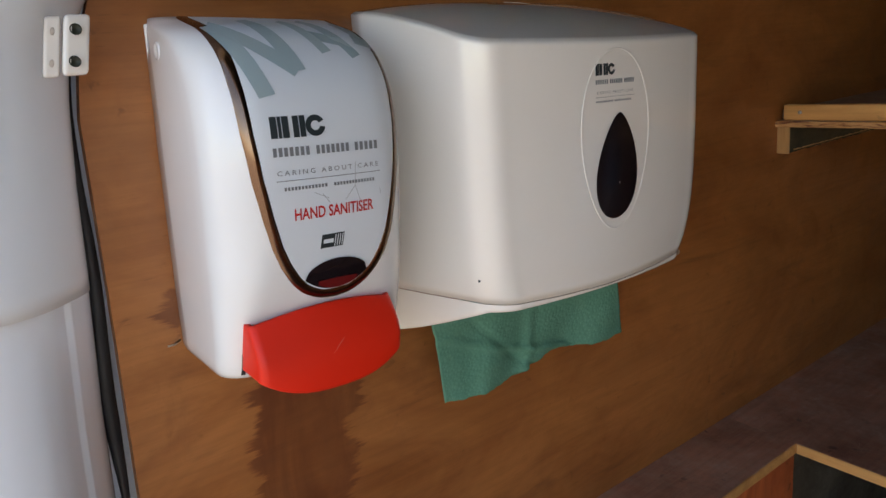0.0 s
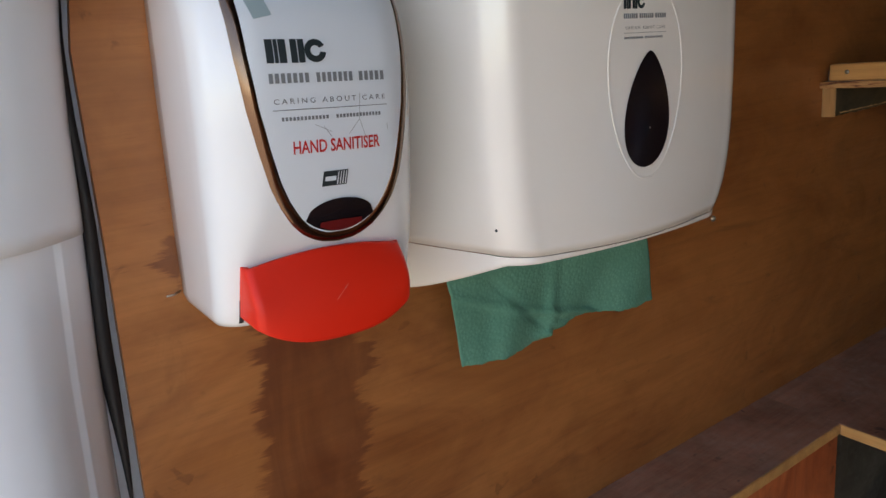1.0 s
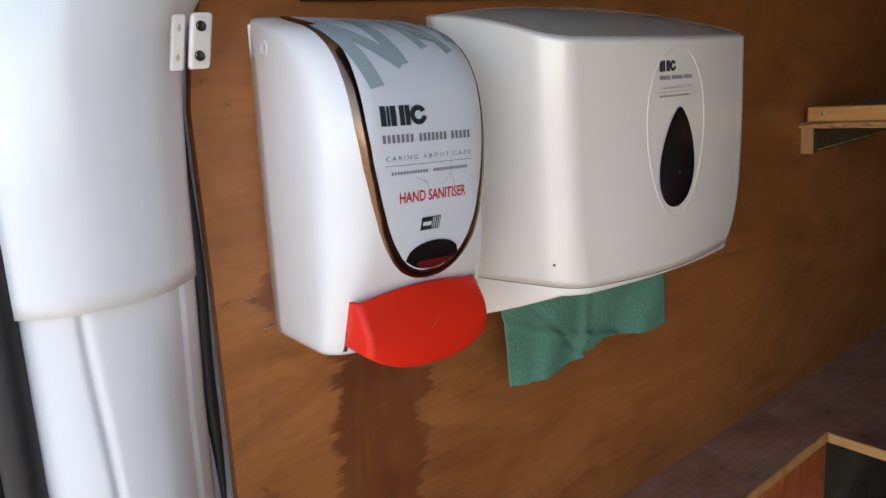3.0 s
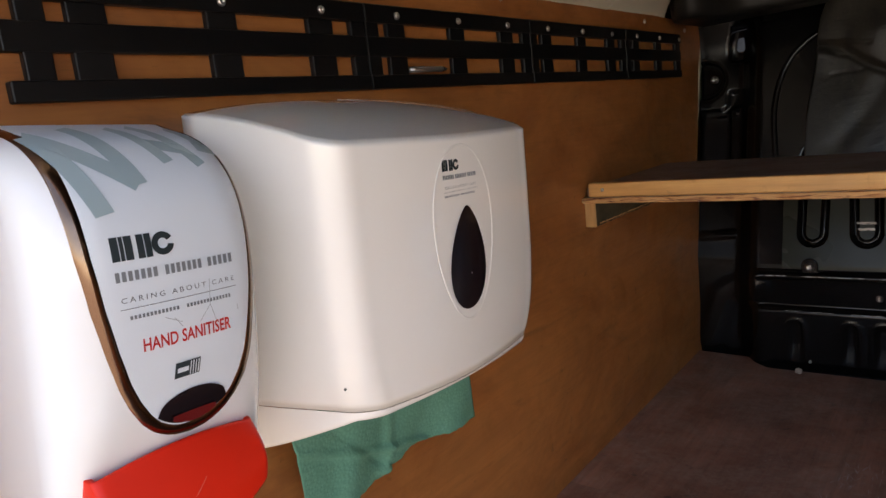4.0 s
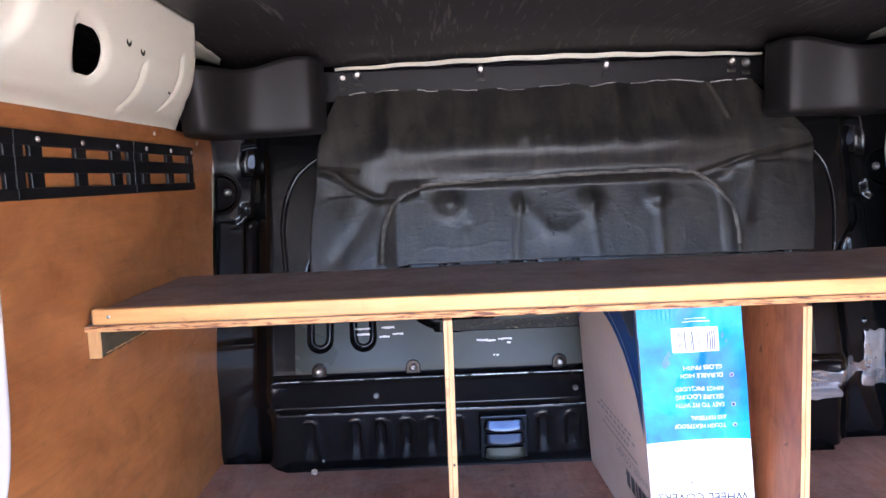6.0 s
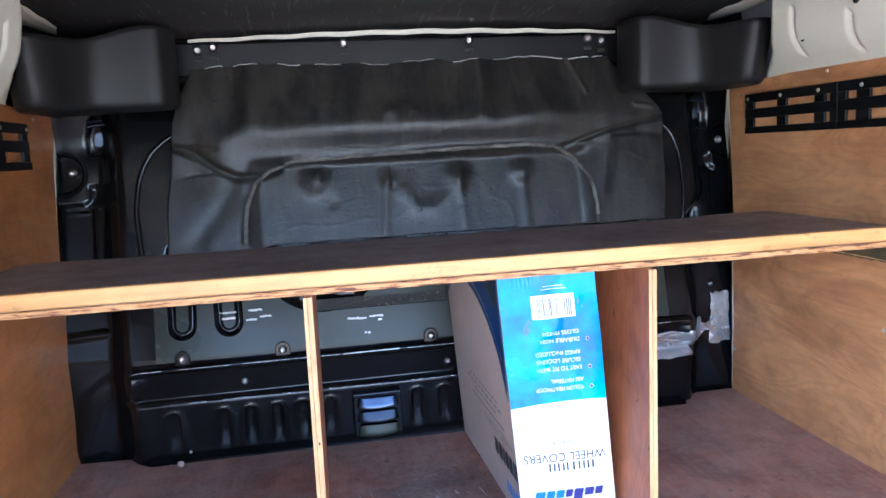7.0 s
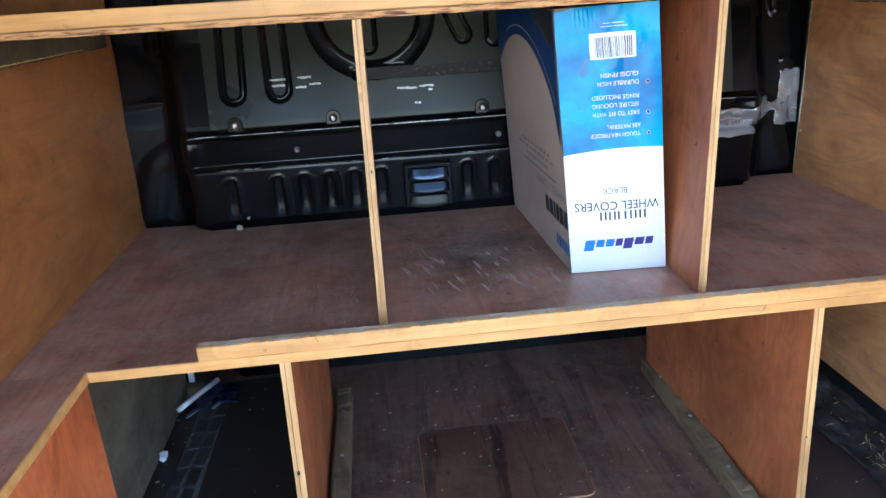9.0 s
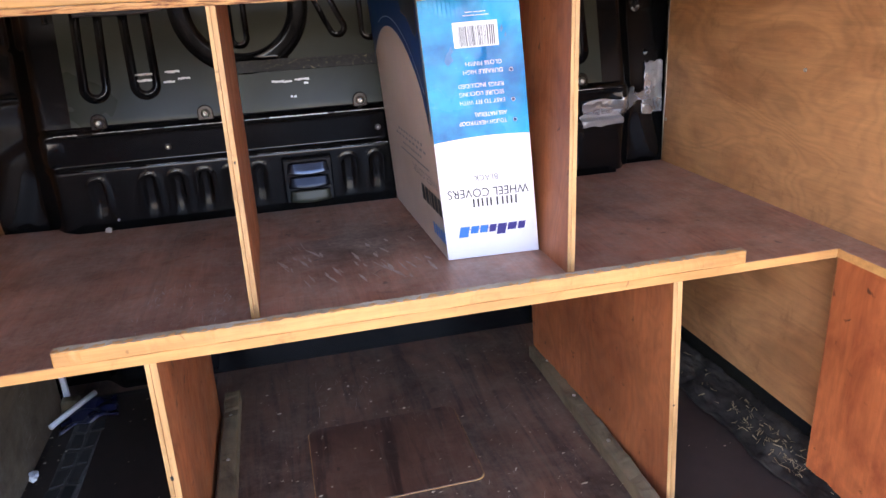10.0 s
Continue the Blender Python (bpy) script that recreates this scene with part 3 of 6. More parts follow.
def side_hole_b(Y, Z):
    right = ((Y - 0.084) * 0.072 + (Z - 1.232) * 0.077) / 0.1054
    left = (-(Y + 0.024) * 0.072 - (Z - 1.232) * 0.016) / 0.0738
    sides = np.stack([right, left, Z - 1.304, 1.232 - Z])
    return 0.0035 * np.log(np.exp(np.clip(sides / 0.0035, -60, 60)).sum(0))


def side_hole_c(Y, Z):
    return sd_rbox(Y + (Z - 1.278) * 0.9, Z, 0.388, 1.276, 0.039, 0.027, 0.025)


def side_holes(Y, Z):
    end = np.interp(Z, [1.2, 1.215, 1.233, 1.25, 1.29, 1.33, 1.375], [0.93, 0.90, 0.84, 0.80, 0.765, 0.745, 0.72]) - Y
    return np.minimum(np.minimum(np.minimum(side_hole_a(Y, Z), side_hole_b(Y, Z)), side_hole_c(Y, Z)), end)


upper = field(-0.62, 0.940, 1.185, 1.375, 0.004, inner_side, "x", side_holes, "upper_side")
upper_l = tagged(part("upper_side_left", upper, VAN_CREAM), "cream painted pressed steel with dark openings above the lining", "van side", kind="structure")
upper_r = tagged(part("upper_side_right", mirror_mesh(upper), VAN_CREAM), "cream painted pressed steel with dark openings above the lining", "van side", kind="structure")
for ob in (upper_l, upper_r):
    thick(ob, 0.002, 1.0)
for side, owner in ((0, upper_l), (1, upper_r)):
    for y, z, r in ((0.478, 1.302, 0.0078), (0.53, 1.297, 0.0078), (0.70, 1.255, 0.0045)):
        x = float(inner_side(np.array(y), np.array(z))) + 0.0015
        x = x if not side else W - x
        s = 1 if not side else -1
        part("grommet", lathe([(r, 0), (r, 0.0012), (r * 0.6, 0.0014), (r * 0.55, -0.0005), (0.0004, -0.0006)], lambda a, b, h: (x + s * h, y + a, z + b), 12), GREY_STEEL, owner)
    cav = (-0.075, -0.07) if not side else (W + 0.07, W + 0.075)
    part("cavity_back", slab(*cav, -0.62, 0.95, 1.16, 1.40, 0.0), LINING, owner)
    def flange(u, v):
        y = -0.62 + 1.87 * u
        outer = 0.114 - 0.074 * max(0.0, y - 0.42)
        inner = np.interp(y, [0.5, 0.72, 0.95, 1.25], [outer - 0.012, 0.075, 0.036, outer])
        x = outer + (inner - outer) * v
        z = 1.3665 + 0.0012 * math.sin(y * 60) * (1 - v) - 0.010 * v * float(sstep(0.5, 0.75, y) * sstep(1.25, 1.0, y))
        return ((W - x) if side else x, y, z)
    thick(part("roof_flange", sheet(150, 3, flange), VAN_CREAM, owner), 0.002, 0.0)

# ---- ceiling ----
def lining(u, v):
    x, y = 0.05 + (W - 0.1) * u, -0.60 + 1.80 * v
    return (x, y, 1.372 - 0.02 * sstep(0.95, 1.2, y) + 0.004 * math.sin(x * 5) * math.sin(y * 3.3) + 0.012 * (1 - (2 * u - 1) ** 2))


ceiling = tagged(part("ceiling", sheet(60, 60, lining), LINING), "scuffed black roof lining board", "ceiling", kind="structure")
thick(ceiling, 0.006, 1.0)

# ---- bulkhead ----
LONG_SLOTS = [[(0.258, 0.720), (0.262, 0.875)], [(0.358, 0.720), (0.354, 0.875)], [(1.34, 0.720), (1.335, 0.875)], [(1.24, 0.720), (1.245, 0.875)]]
SLOTS = [[(0.562, 0.80), (0.562, 0.90)], [(0.775, 0.81), (0.765, 0.83), (0.735, 0.90)], [(0.845, 0.80), (0.845, 0.90)]]


def bulk_base(X, Z):
    lean = 1.0 + 0.235 * np.clip(Z - 0.65, 0, 1)
    wide = 0.053 * sstep(0.85, 0.95, Z)
    inner = sstep(0.085, 0.15, X) * sstep(1.515, 1.45, X - wide)
    side = 0.062 * (1 - inner) * sstep(1.3, 1.1, Z)
    return lean + side


def bulkhead(X, Z):
    y = bulk_base(X, Z)
    inner = sstep(0.095, 0.16, X) * sstep(1.505, 1.44, X - 0.053 * sstep(0.85, 0.95, Z))
    ledge = sstep(0.642, 0.632, Z)
    y = y - 0.016 * ledge * inner + 0.010 * sstep(0.628, 0.622, Z) * inner + 0.18 * np.clip(0.622 - Z, 0, 0.062) * inner
    y = y - 0.016 * sstep(0.560, 0.553, Z) * inner + 0.10 * np.clip(0.553 - Z, 0, 0.13) * inner
    for s, wide in [(s, 1.0) for s in SLOTS] + [(s, 1.4) for s in LONG_SLOTS]:
        d = sd_line(X, Z, s) / wide
        y = y + 0.012 * sstep(0.021, 0.017, d) - 0.009 * sstep(0.0135, 0.0105, d)
    ring = np.abs(np.hypot(X - 0.57, (Z - 0.872)) - 0.125)
    y = y + 0.012 * sstep(0.024, 0.010, ring) * sstep(0.66, 0.68, Z)
    for cx in (0.225, 0.33, 0.388, 0.447, 0.505, 0.565, 0.765, 0.83, 0.90, 0.96, 1.03, 1.10, 1.17, 1.25, 1.33):
        d = sd_line(X, Z, [(cx, 0.42), (cx, 0.515)])
        y = y + (0.007 * sstep(0.0145, 0.0105, d) - 0.0035 * np.exp(-((d - 0.0165) / 0.0035) ** 2)) * sstep(0.432, 0.480, Z)
    band = sd_rbox(X, Z, 0.72, 0.739, 0.20, 0.013, 0.004)
    y = y + 0.006 * sstep(0.004, -0.002, band)
    for across in (X, 1.653 - X):
        plate = np.maximum(sstep(0.006, -0.006, sd_rbox(across - 0.35 * np.clip(Z - 1.14, 0, 1), Z, 0.0, 1.10, 0.066, 0.11, 0.018)), sstep(0.005, -0.005, sd_rbox(across, Z, 0.065, 1.066, 0.045, 0.034, 0.012)))
        plate = plate * sstep(0.036, 0.048, np.hypot(across - 0.012, Z - 1.062))
        y = y - plate * (0.014 - 0.12 * (across - 0.04))
        y = y - 0.012 * sstep(0.008, -0.008, sd_rbox(across, Z, 0.097, 0.900, 0.026, 0.098, 0.014))
    for z0 in (0.70, 0.98):
        for c in (0.05, 1.60):
            y = y - 0.006 * sstep(0.010, 0.003, sd_line(X, Z, [(c - 0.04, z0), (c + 0.035, z0 + 0.004)]))
    y = y - 0.014 * sstep(0.05, 0.01, sd_line(X, Z, [(0.02, 0.45), (0.06, 0.56), (0.13, 0.60)])) - 0.014 * sstep(0.05, 0.01, sd_line(X, Z, [(1.58, 0.45), (1.54, 0.56), (1.47, 0.60)]))
    y = y + 0.15 * sstep(0.385, 0.24, Z)
    return y + 0.0010 * ripple(X, Z, 2)


wall_bulk = tagged(part("wall_bulkhead", field(-0.10, W + 0.10, -0.08, 1.40, 0.005, bulkhead, "y", None, "bulkhead"), BLACK_STEEL), "gloss black pressed steel bulkhead behind the load space", "bulkhead", kind="structure")
thick(wall_bulk, 0.003, -1.0)


def bulk_y(x, z):
    return float(bulkhead(np.array(float(x)), np.array(float(z))))


for c, turn in ((0.091, 0.21), (1.562, -0.21)):
    yb = bulk_y(c, 1.135)
    slot = [(0.0105 * math.copysign(abs(math.cos(a)) ** 0.6, math.cos(a)), 0.0165 * math.copysign(abs(math.sin(a)) ** 0.6, math.sin(a))) for a in (k * math.tau / 24 for k in range(24))]
    # plate added and turned to give the slot its bluish sky glint
    part("slot_plate", prism(slot, lambda a, b, w: (c + a + 0.15 * b, yb - 0.004 + w + turn * a + 0.03 * b, 1.137 + b), -0.002, 0.004, 0.001), SKY_TINT_STEEL, wall_bulk, "added bluish steel plate standing for the sky glint in the slot")
    # lip below the corner box, sky reflection tinted into the steel
    lip = sheet(14, 5, lambda u, v: (c + (0.0135 if turn > 0 else -0.019) + 0.070 * (u - 0.5), yb - 0.012 + turn * 0.070 * (u - 0.5) + 0.03 * 0.014 * v - 0.004 * (1 - v) ** 3, 1.168 + 0.014 * v - 0.006 * (1 - v) * abs(2 * u - 1) ** 3 + 0.003 * math.copysign(1, turn) * (u - 0.5)))
    thick(part("bracket_lip", lip, SKY_TINT_STEEL, wall_bulk, "steel bracket lip with the sky's blue put into its colour"), 0.002, 1.0)


# pressed beads framing the pad, each a rounded ridge
for way in ([(0.184, 0.85), (0.180, 0.889), (0.174, 0.974), (0.182, 1.034), (0.199, 1.082), (0.225, 1.115), (0.262, 1.138)], [(1.468, 0.85), (1.470, 0.884), (1.480, 0.967), (1.479, 1.031), (1.467, 1.081), (1.445, 1.112), (1.41, 1.132)]):
    zs = np.linspace(way[0][1], way[-1][1], 90)
    xs = np.interp(zs, [p[1] for p in way], [p[0] for p in way])
    xs[6:-6] = np.convolve(xs, np.ones(13) / 13, "valid")
    part("pressed_bead", tube([(x, bulk_y(x, z) + 0.0012, z) for x, z in zip(xs, zs)], 0.0068, 10), BLACK_STEEL, wall_bulk)


# grey satin panel between the pads
def panel_open(X, Z):
    holes = np.full(np.shape(X), 9.0)
    for s, wide in [(s, 1.0) for s in SLOTS] + [(s, 1.4) for s in LONG_SLOTS]:
        holes = np.minimum(holes, np.abs(sd_line(X, Z, s) / wide - 0.0158) - 0.0064)
    ring = np.abs(np.hypot(X - 0.57, Z - 0.872) - 0.125) - 0.022
    holes = np.minimum(holes, ring)
    return np.minimum(holes, sd_rbox(X, Z, 0.72, 0.739, 0.20, 0.012, 0.004))


def panel_depth(X, Z):
    deep = sum(sstep(0.0115, 0.0095, sd_line(X, Z, s) / wide) for s, wide in [(s, 1.0) for s in SLOTS] + [(s, 1.4) for s in LONG_SLOTS])
    return bulk_base(X, Z) - 0.0022 + 0.0046 * deep + 0.0006 * ripple(X, Z, 2)


part("grey_panel", field(0.20, 1.40, 0.6445, 0.876, 0.004, panel_depth, "y", panel_open, "grey_panel"), GREY_STEEL, wall_bulk, "dull greenish black steel panel")
TAR, tar_nt, tar_bs = tree("tarry_strip")
fleck = noise_tex(tar_nt, coords(tar_nt, (1, 1, 1.6)), 110, 5, 0.7, 0.4)
tar_nt.links.new(ramp(tar_nt, fleck, (0.50, (0.006, 0.005, 0.004)), (0.62, (0.035, 0.028, 0.018)), (0.70, (0.30, 0.24, 0.14))), tar_bs.inputs["Base Color"])
tar_bs.inputs["Roughness"].default_value = 0.45
relief(tar_nt, tar_bs, fleck, 0.9, 0.003)
part("worn_band", field(0.535, 0.925, 0.7270, 0.7520, 0.003, lambda X, Z: bulk_base(X, Z) + 0.002 + 0.002 * ripple(X * 3, Z * 6, 8), "y"), TAR, wall_bulk, "rough tarry strip")


def bolt_at(x, z, r=0.008, proud=0.0, owner=None, washer=True):
    y = bulk_y(x, z) - proud
    prof = [(r * 1.5, 0), (r * 1.5, 0.0015)] if washer else []
    prof += [(r, 0.0018), (r, 0.005), (r * 0.75, 0.0065), (r * 0.45, 0.0066), (r * 0.4, 0.004), (0.0004, 0.004)]
    return part("bolt", lathe(prof, lambda a, b, h: (x + a, y - h, z + b), 14), STEEL, owner or wall_bulk)


for x, z in ((0.255, 0.651), (0.47, 0.652), (0.806, 0.652), (1.345, 0.652), (0.030, 1.064), (1.623, 1.066)):
    y = bulk_y(x, z)
    if 0.1 < x < 1.5:
        arch = [(x + 0.0165, z - 0.014)] + [(x + 0.0165 * math.cos(k * math.pi / 12), z + 0.002 + 0.0165 * math.sin(k * math.pi / 12)) for k in range(13)] + [(x - 0.0165, z - 0.014)]
        part("bolt_tab", prism(arch, lambda a, b, w: (a, y + w, b), -0.0070, -0.001, 0.002), BLACK_STEEL, wall_bulk)
    bolt_at(x, z, 0.0065, 0.006)
for x in (0.382, 0.842, 1.28):
    bolt_at(x, 0.587, 0.0045, 0.001)
for x, z in ((0.252, 0.437), (0.665, 0.44), (0.98, 0.44)):
    bolt_at(x, z, 0.003, 0.0, None, False)
for x, z in ((0.327, 1.326), (0.362, 1.332), (0.657, 1.334), (0.959, 1.334), (1.262, 1.332), (1.297, 1.326)):
    y = 1.148
    part("bolt", lathe([(0.011, 0), (0.011, 0.002), (0.0075, 0.003), (0.0075, 0.008), (0.004, 0.009), (0.0004, 0.006)], lambda a, b, h: (x + a, y - h, z + b), 14), STEEL, wall_bulk)
    part("bolt_clip", slab(x - 0.010, x + 0.010, y - 0.006, y + 0.004, z - 0.027, z - 0.019, 0.002), GREY_STEEL, wall_bulk)
for x0, x1, z in ((0.618, 0.645, 0.7055), (0.640, 0.662, 0.7035), (0.668, 0.700, 0.7065), (0.688, 0.697, 0.698), (0.655, 0.660, 0.672), (0.662, 0.668, 0.671), (0.40, 0.43, 0.742), (0.425, 0.45, 0.727), (0.395, 0.418, 0.722), (0.338, 0.374, 0.740), (0.342, 0.372, 0.728)):
    bm = bmesh.new()
    rnd = random.Random(int(x0 * 1000))
    ring = [(x0 + (x1 - x0) * t, z + rnd.uniform(0.0014, 0.0030)) for t in np.linspace(0, 1, 9)] + [(x0 + (x1 - x0) * t, z - rnd.uniform(0.0010, 0.0034)) for t in np.linspace(1, 0, 9)]
    bm.faces.new([bm.verts.new((x, bulk_y(x, z) - 0.0032, zz)) for x, zz in ring])
    part("paint_chip", bm, CHIP, wall_bulk, "bare bright metal where paint has chipped")
# bright worn lines along the two ledges
def worn_line(spans, z, seed):
    rnd = random.Random(seed)
    for x0, x1, most in spans:
        n = max(6, int((x1 - x0) / 0.004))
        verts, faces = [], []
        for k in range(n + 1):
            x = x0 + (x1 - x0) * k / n
            h = most * rnd.uniform(0.15, 1.0) * min(1, k / 2, (n - k) / 2)
            for zz in (z - h * 0.35, z + h * 0.65):
                verts.append((x, bulk_y(x, zz) - 0.0012, zz))
        faces = [(2 * k, 2 * k + 2, 2 * k + 3, 2 * k + 1) for k in range(n)]
        part("worn_line", mesh_of("worn_line", verts, faces), CHIP, wall_bulk, "thin bright worn steel edge")


worn_line(((0.165, 0.215, 0.0022), (0.24, 0.36, 0.0014), (0.38, 0.53, 0.0014), (0.552, 0.60, 0.0018), (0.60, 0.735, 0.0035), (0.745, 0.88, 0.0018), (1.15, 1.40, 0.0012)), 0.6315, 3)
worn_line(((0.20, 0.30, 0.0008), (0.33, 0.52, 0.0009), (0.56, 0.71, 0.0009), (0.75, 0.87, 0.0009)), 0.5530, 4)
# vent of three louvres; the sky's blue glint is coloured in, weaker downwards
vent = part("vent", slab(0.617, 0.727, 0.974, 0.981, 0.436, 0.536, 0.003), BLACK_STEEL, wall_bulk)
for k, z in enumerate((0.516, 0.484, 0.452)):
    def louvre(u, v):
        a = 2 * u - 1
        return (0.672 + (0.047 - 0.004 * v * abs(a) ** 3) * a, 0.9655 + (0.008, 0.0065, 0.002)[k] * (v - 0.3) - 0.004 * (1 - a * a) * (1 - v) + 0.0020 * max(0, 0.25 - v) * 4 + 0.003 * a ** 8, z - 0.011 + 0.023 * v - 0.0045 * (1 - a * a) * (1 - v) - 0.002 * a ** 8 * v)
    thick(part("louvre", sheet(20, 8, louvre, "louvre"), (BLUE_GLINT, SKY_TINT_STEEL, GREY_STEEL)[k], vent), 0.001, 1.0)

# sound pad stuck over the upper bulkhead
ARCH = [(0.408, 0.89), (0.410, 0.93), (0.415, 0.971), (0.435, 1.019), (0.468, 1.048), (0.518, 1.064), (0.594, 1.070), (0.722, 1.072), (0.895, 1.077), (1.075, 1.078), (1.145, 1.072), (1.198, 1.039), (1.229, 0.990), (1.237, 0.929), (1.236, 0.89)]
PAD_LEFT = [(0.86, 0.238), (1.007, 0.249), (1.109, 0.260), (1.164, 0.269), (1.236, 0.291), (1.291, 0.313)]
PAD_RIGHT = [(0.86, 1.408), (0.999, 1.422), (1.095, 1.432), (1.137, 1.432), (1.166, 1.411), (1.216, 1.365), (1.281, 1.306)]
PAD_BUMPS = ((0.570, 1.020, 0.020, -0.013), (0.735, 1.012, 0.011, -0.009), (0.903, 1.013, 0.017, -0.011), (1.062, 1.017, 0.016, -0.011), (0.610, 0.965, 0.008, 0.002), (0.365, 1.098, 0.034, -0.010), (0.440, 1.125, 0.075, -0.006), (0.310, 1.05, 0.03, 0.005),
             (1.34, 1.02, 0.05, -0.006), (0.75, 1.17, 0.010, -0.006), (0.68, 1.20, 0.05, -0.004), (1.10, 1.21, 0.05, -0.006), (0.597, 1.181, 0.012, -0.005), (0.805, 1.172, 0.008, -0.005))
PAD_FOLDS = (([(0.260, 1.109), (0.304, 1.098), (0.349, 1.061), (0.394, 1.037), (0.455, 1.037), (0.490, 1.052)], 0.0075, 0.010), ([(0.260, 1.107), (0.315, 1.109), (0.358, 1.102)], 0.0035, 0.004), ([(0.285, 1.094), (0.305, 1.082), (0.322, 1.080)], 0.003, 0.003), ([(0.29, 1.046), (0.345, 1.049)], 0.003, 0.0025),
             ([(0.30, 0.90), (0.36, 0.97), (0.38, 1.02)], 0.020, 0.003),
             ([(1.165, 1.068), (1.231, 1.088), (1.277, 1.103), (1.36, 1.118), (1.430, 1.130)], 0.0055, 0.006), ([(1.283, 1.090), (1.272, 1.050), (1.252, 0.96)], 0.022, -0.006), ([(1.225, 1.045), (1.245, 1.075)], 0.020, 0.004), ([(1.295, 1.093), (1.36, 1.094)], 0.0035, 0.0035), ([(1.36, 1.100), (1.43, 1.085)], 0.010, 0.004), ([(1.36, 1.165), (1.42, 1.155)], 0.005, -0.004),
             ([(0.722, 0.89), (0.732, 1.0)], 0.010, -0.003), ([(0.748, 0.99), (0.744, 1.045)], 0.003, 0.003), ([(0.915, 0.89), (0.905, 1.0)], 0.010, -0.002), ([(1.065, 0.89), (1.063, 1.0)], 0.011, -0.0026), ([(0.770, 0.985), (0.800, 0.945), (0.845, 0.942), (0.905, 0.985)], 0.018, -0.0034), ([(1.20, 1.285), (1.235, 1.20)], 0.006, -0.004))


def pad_y(x, z):
    """How far back the face of the pad lies at a place on it."""
    X, Z = np.array(x), np.array(z)
    y = float(bulk_base(X, Z)) - 0.021
    d = float(sd_line(X, Z, ARCH))
    under = float(sstep(0.41, 0.45, X) * sstep(1.24, 1.20, X) * sstep(1.082, 1.048, Z))
    roll = math.exp(-((z - 1.140) / 0.044) ** 2) * float(sstep(0.10, 0.72, X) * sstep(1.52, 1.02, X))
    y += 0.017 * under - 0.026 * roll - 0.010 * math.exp(-((z - 1.20) / 0.06) ** 2)
    y -= 0.0040 * math.exp(-(d / 0.0065) ** 2) * (1 + 0.6 * noise.noise(Vector((x * 70, 0.4, z * 70))))
    for bx, bz, br, ba in PAD_BUMPS:
        y += 1.1 * ba * math.exp(-((x - bx) ** 2 + (z - bz) ** 2) / (2 * br * br))
    for line, w, a in PAD_FOLDS:
        if min(p[0] for p in line) - 3 * w < x < max(p[0] for p in line) + 3 * w:
            y += a * math.exp(-(float(sd_line(X, Z, line)) / w) ** 2)
    crease = abs(noise.noise(Vector((x * 15 + 0.6 * z, 2.2, z * 2.0))))
    y -= 0.0016 * math.exp(-(crease / 0.08) ** 2) * float(sstep(1.11, 1.20, Z))
    crease = abs(noise.noise(Vector((x * 9, 5.2, z * 14))))
    y -= 0.0004 * math.exp(-(crease / 0.05) ** 2)
    for k in range(7):
        y += 0.0036 * math.sin(k * 1.7 + x * (38 + 11 * k)) * float(sstep(1.12, 1.22, Z)) / (1 + 0.4 * k)
    return y + 0.0015 * float(ripple(X * 2, Z * 2, 6))


pad_xl, pad_xr = lerp_table(PAD_LEFT), lerp_table(PAD_RIGHT)


def pad_place(u, v):
    foot = 0.862 + 0.0205 * float(sstep(0.12, 0.20, u)) + 0.0022 * noise.noise(Vector((u * 17, 1.3, 0.4)))
    z = foot + (1.286 - foot) * v
    xl, xr = pad_xl(z) + 0.002 * math.sin(z * 31), pad_xr(z) + 0.002 * math.sin(z * 27 + 1)
    x = xl + (xr - xl) * u
    z += (0.009 * noise.noise(Vector((x * 13, 0.7, 0.2))) + 0.004 * noise.noise(Vector((x * 37, 4.7, 0.2)))) * sstep(0.85, 1.0, v)
    return (x, pad_y(x, z), z)


pad = tagged(part("sound_pad", sheet(300, 130, pad_place), PAD), "creased black rubber sound-deadening pad stuck to the bulkhead", "sound pad")
thick(pad, 0.009, -1.0)
# faded purple stamp running down the pad, too worn to read
STAMP_INK = painted("faded_purple_stamp", (0.022, 0.016, 0.055), 0.5, 0, 0.5, 200, 0.1, 0, (0.014, 0.013, 0.02), 0.52)
for z0, z1 in ((1.102, 1.126), (1.046, 1.060), (1.026, 1.040), (0.972, 0.984), (0.955, 0.966), (0.938, 0.948), (0.912, 0.926)):
    for k in (-1, 1):
        part("stamp_mark", sheet(2, 6, lambda u, v: (lambda x, z: (x, pad_y(x, z) - 0.0012, z))(0.716 + 0.087 * (z0 - 1.0) + 0.0045 * k + 0.0026 * (u - 0.5), z0 + (z1 - z0) * v)), STAMP_INK, pad, "faded purple print")


rnd_edge = random.Random(8)
u0 = 0.03
while u0 < 0.97:
    u1 = min(0.985, u0 + rnd_edge.uniform(0.02, 0.10))
    pts = [Vector(pad_place(u0 + (u1 - u0) * k / 6, 0.998)) + Vector((0, -0.0012, rnd_edge.uniform(-0.0006, 0.0012))) for k in range(7)]
    part("torn_rim", tube(pts, rnd_edge.uniform(0.0005, 0.0015), 5), CHIP, pad, "pale torn foil rim")
    u0 = u1 + rnd_edge.uniform(0.0, 0.05)


def seam_point(x, z):
    return (x, pad_y(x, z) - 0.0022, z)


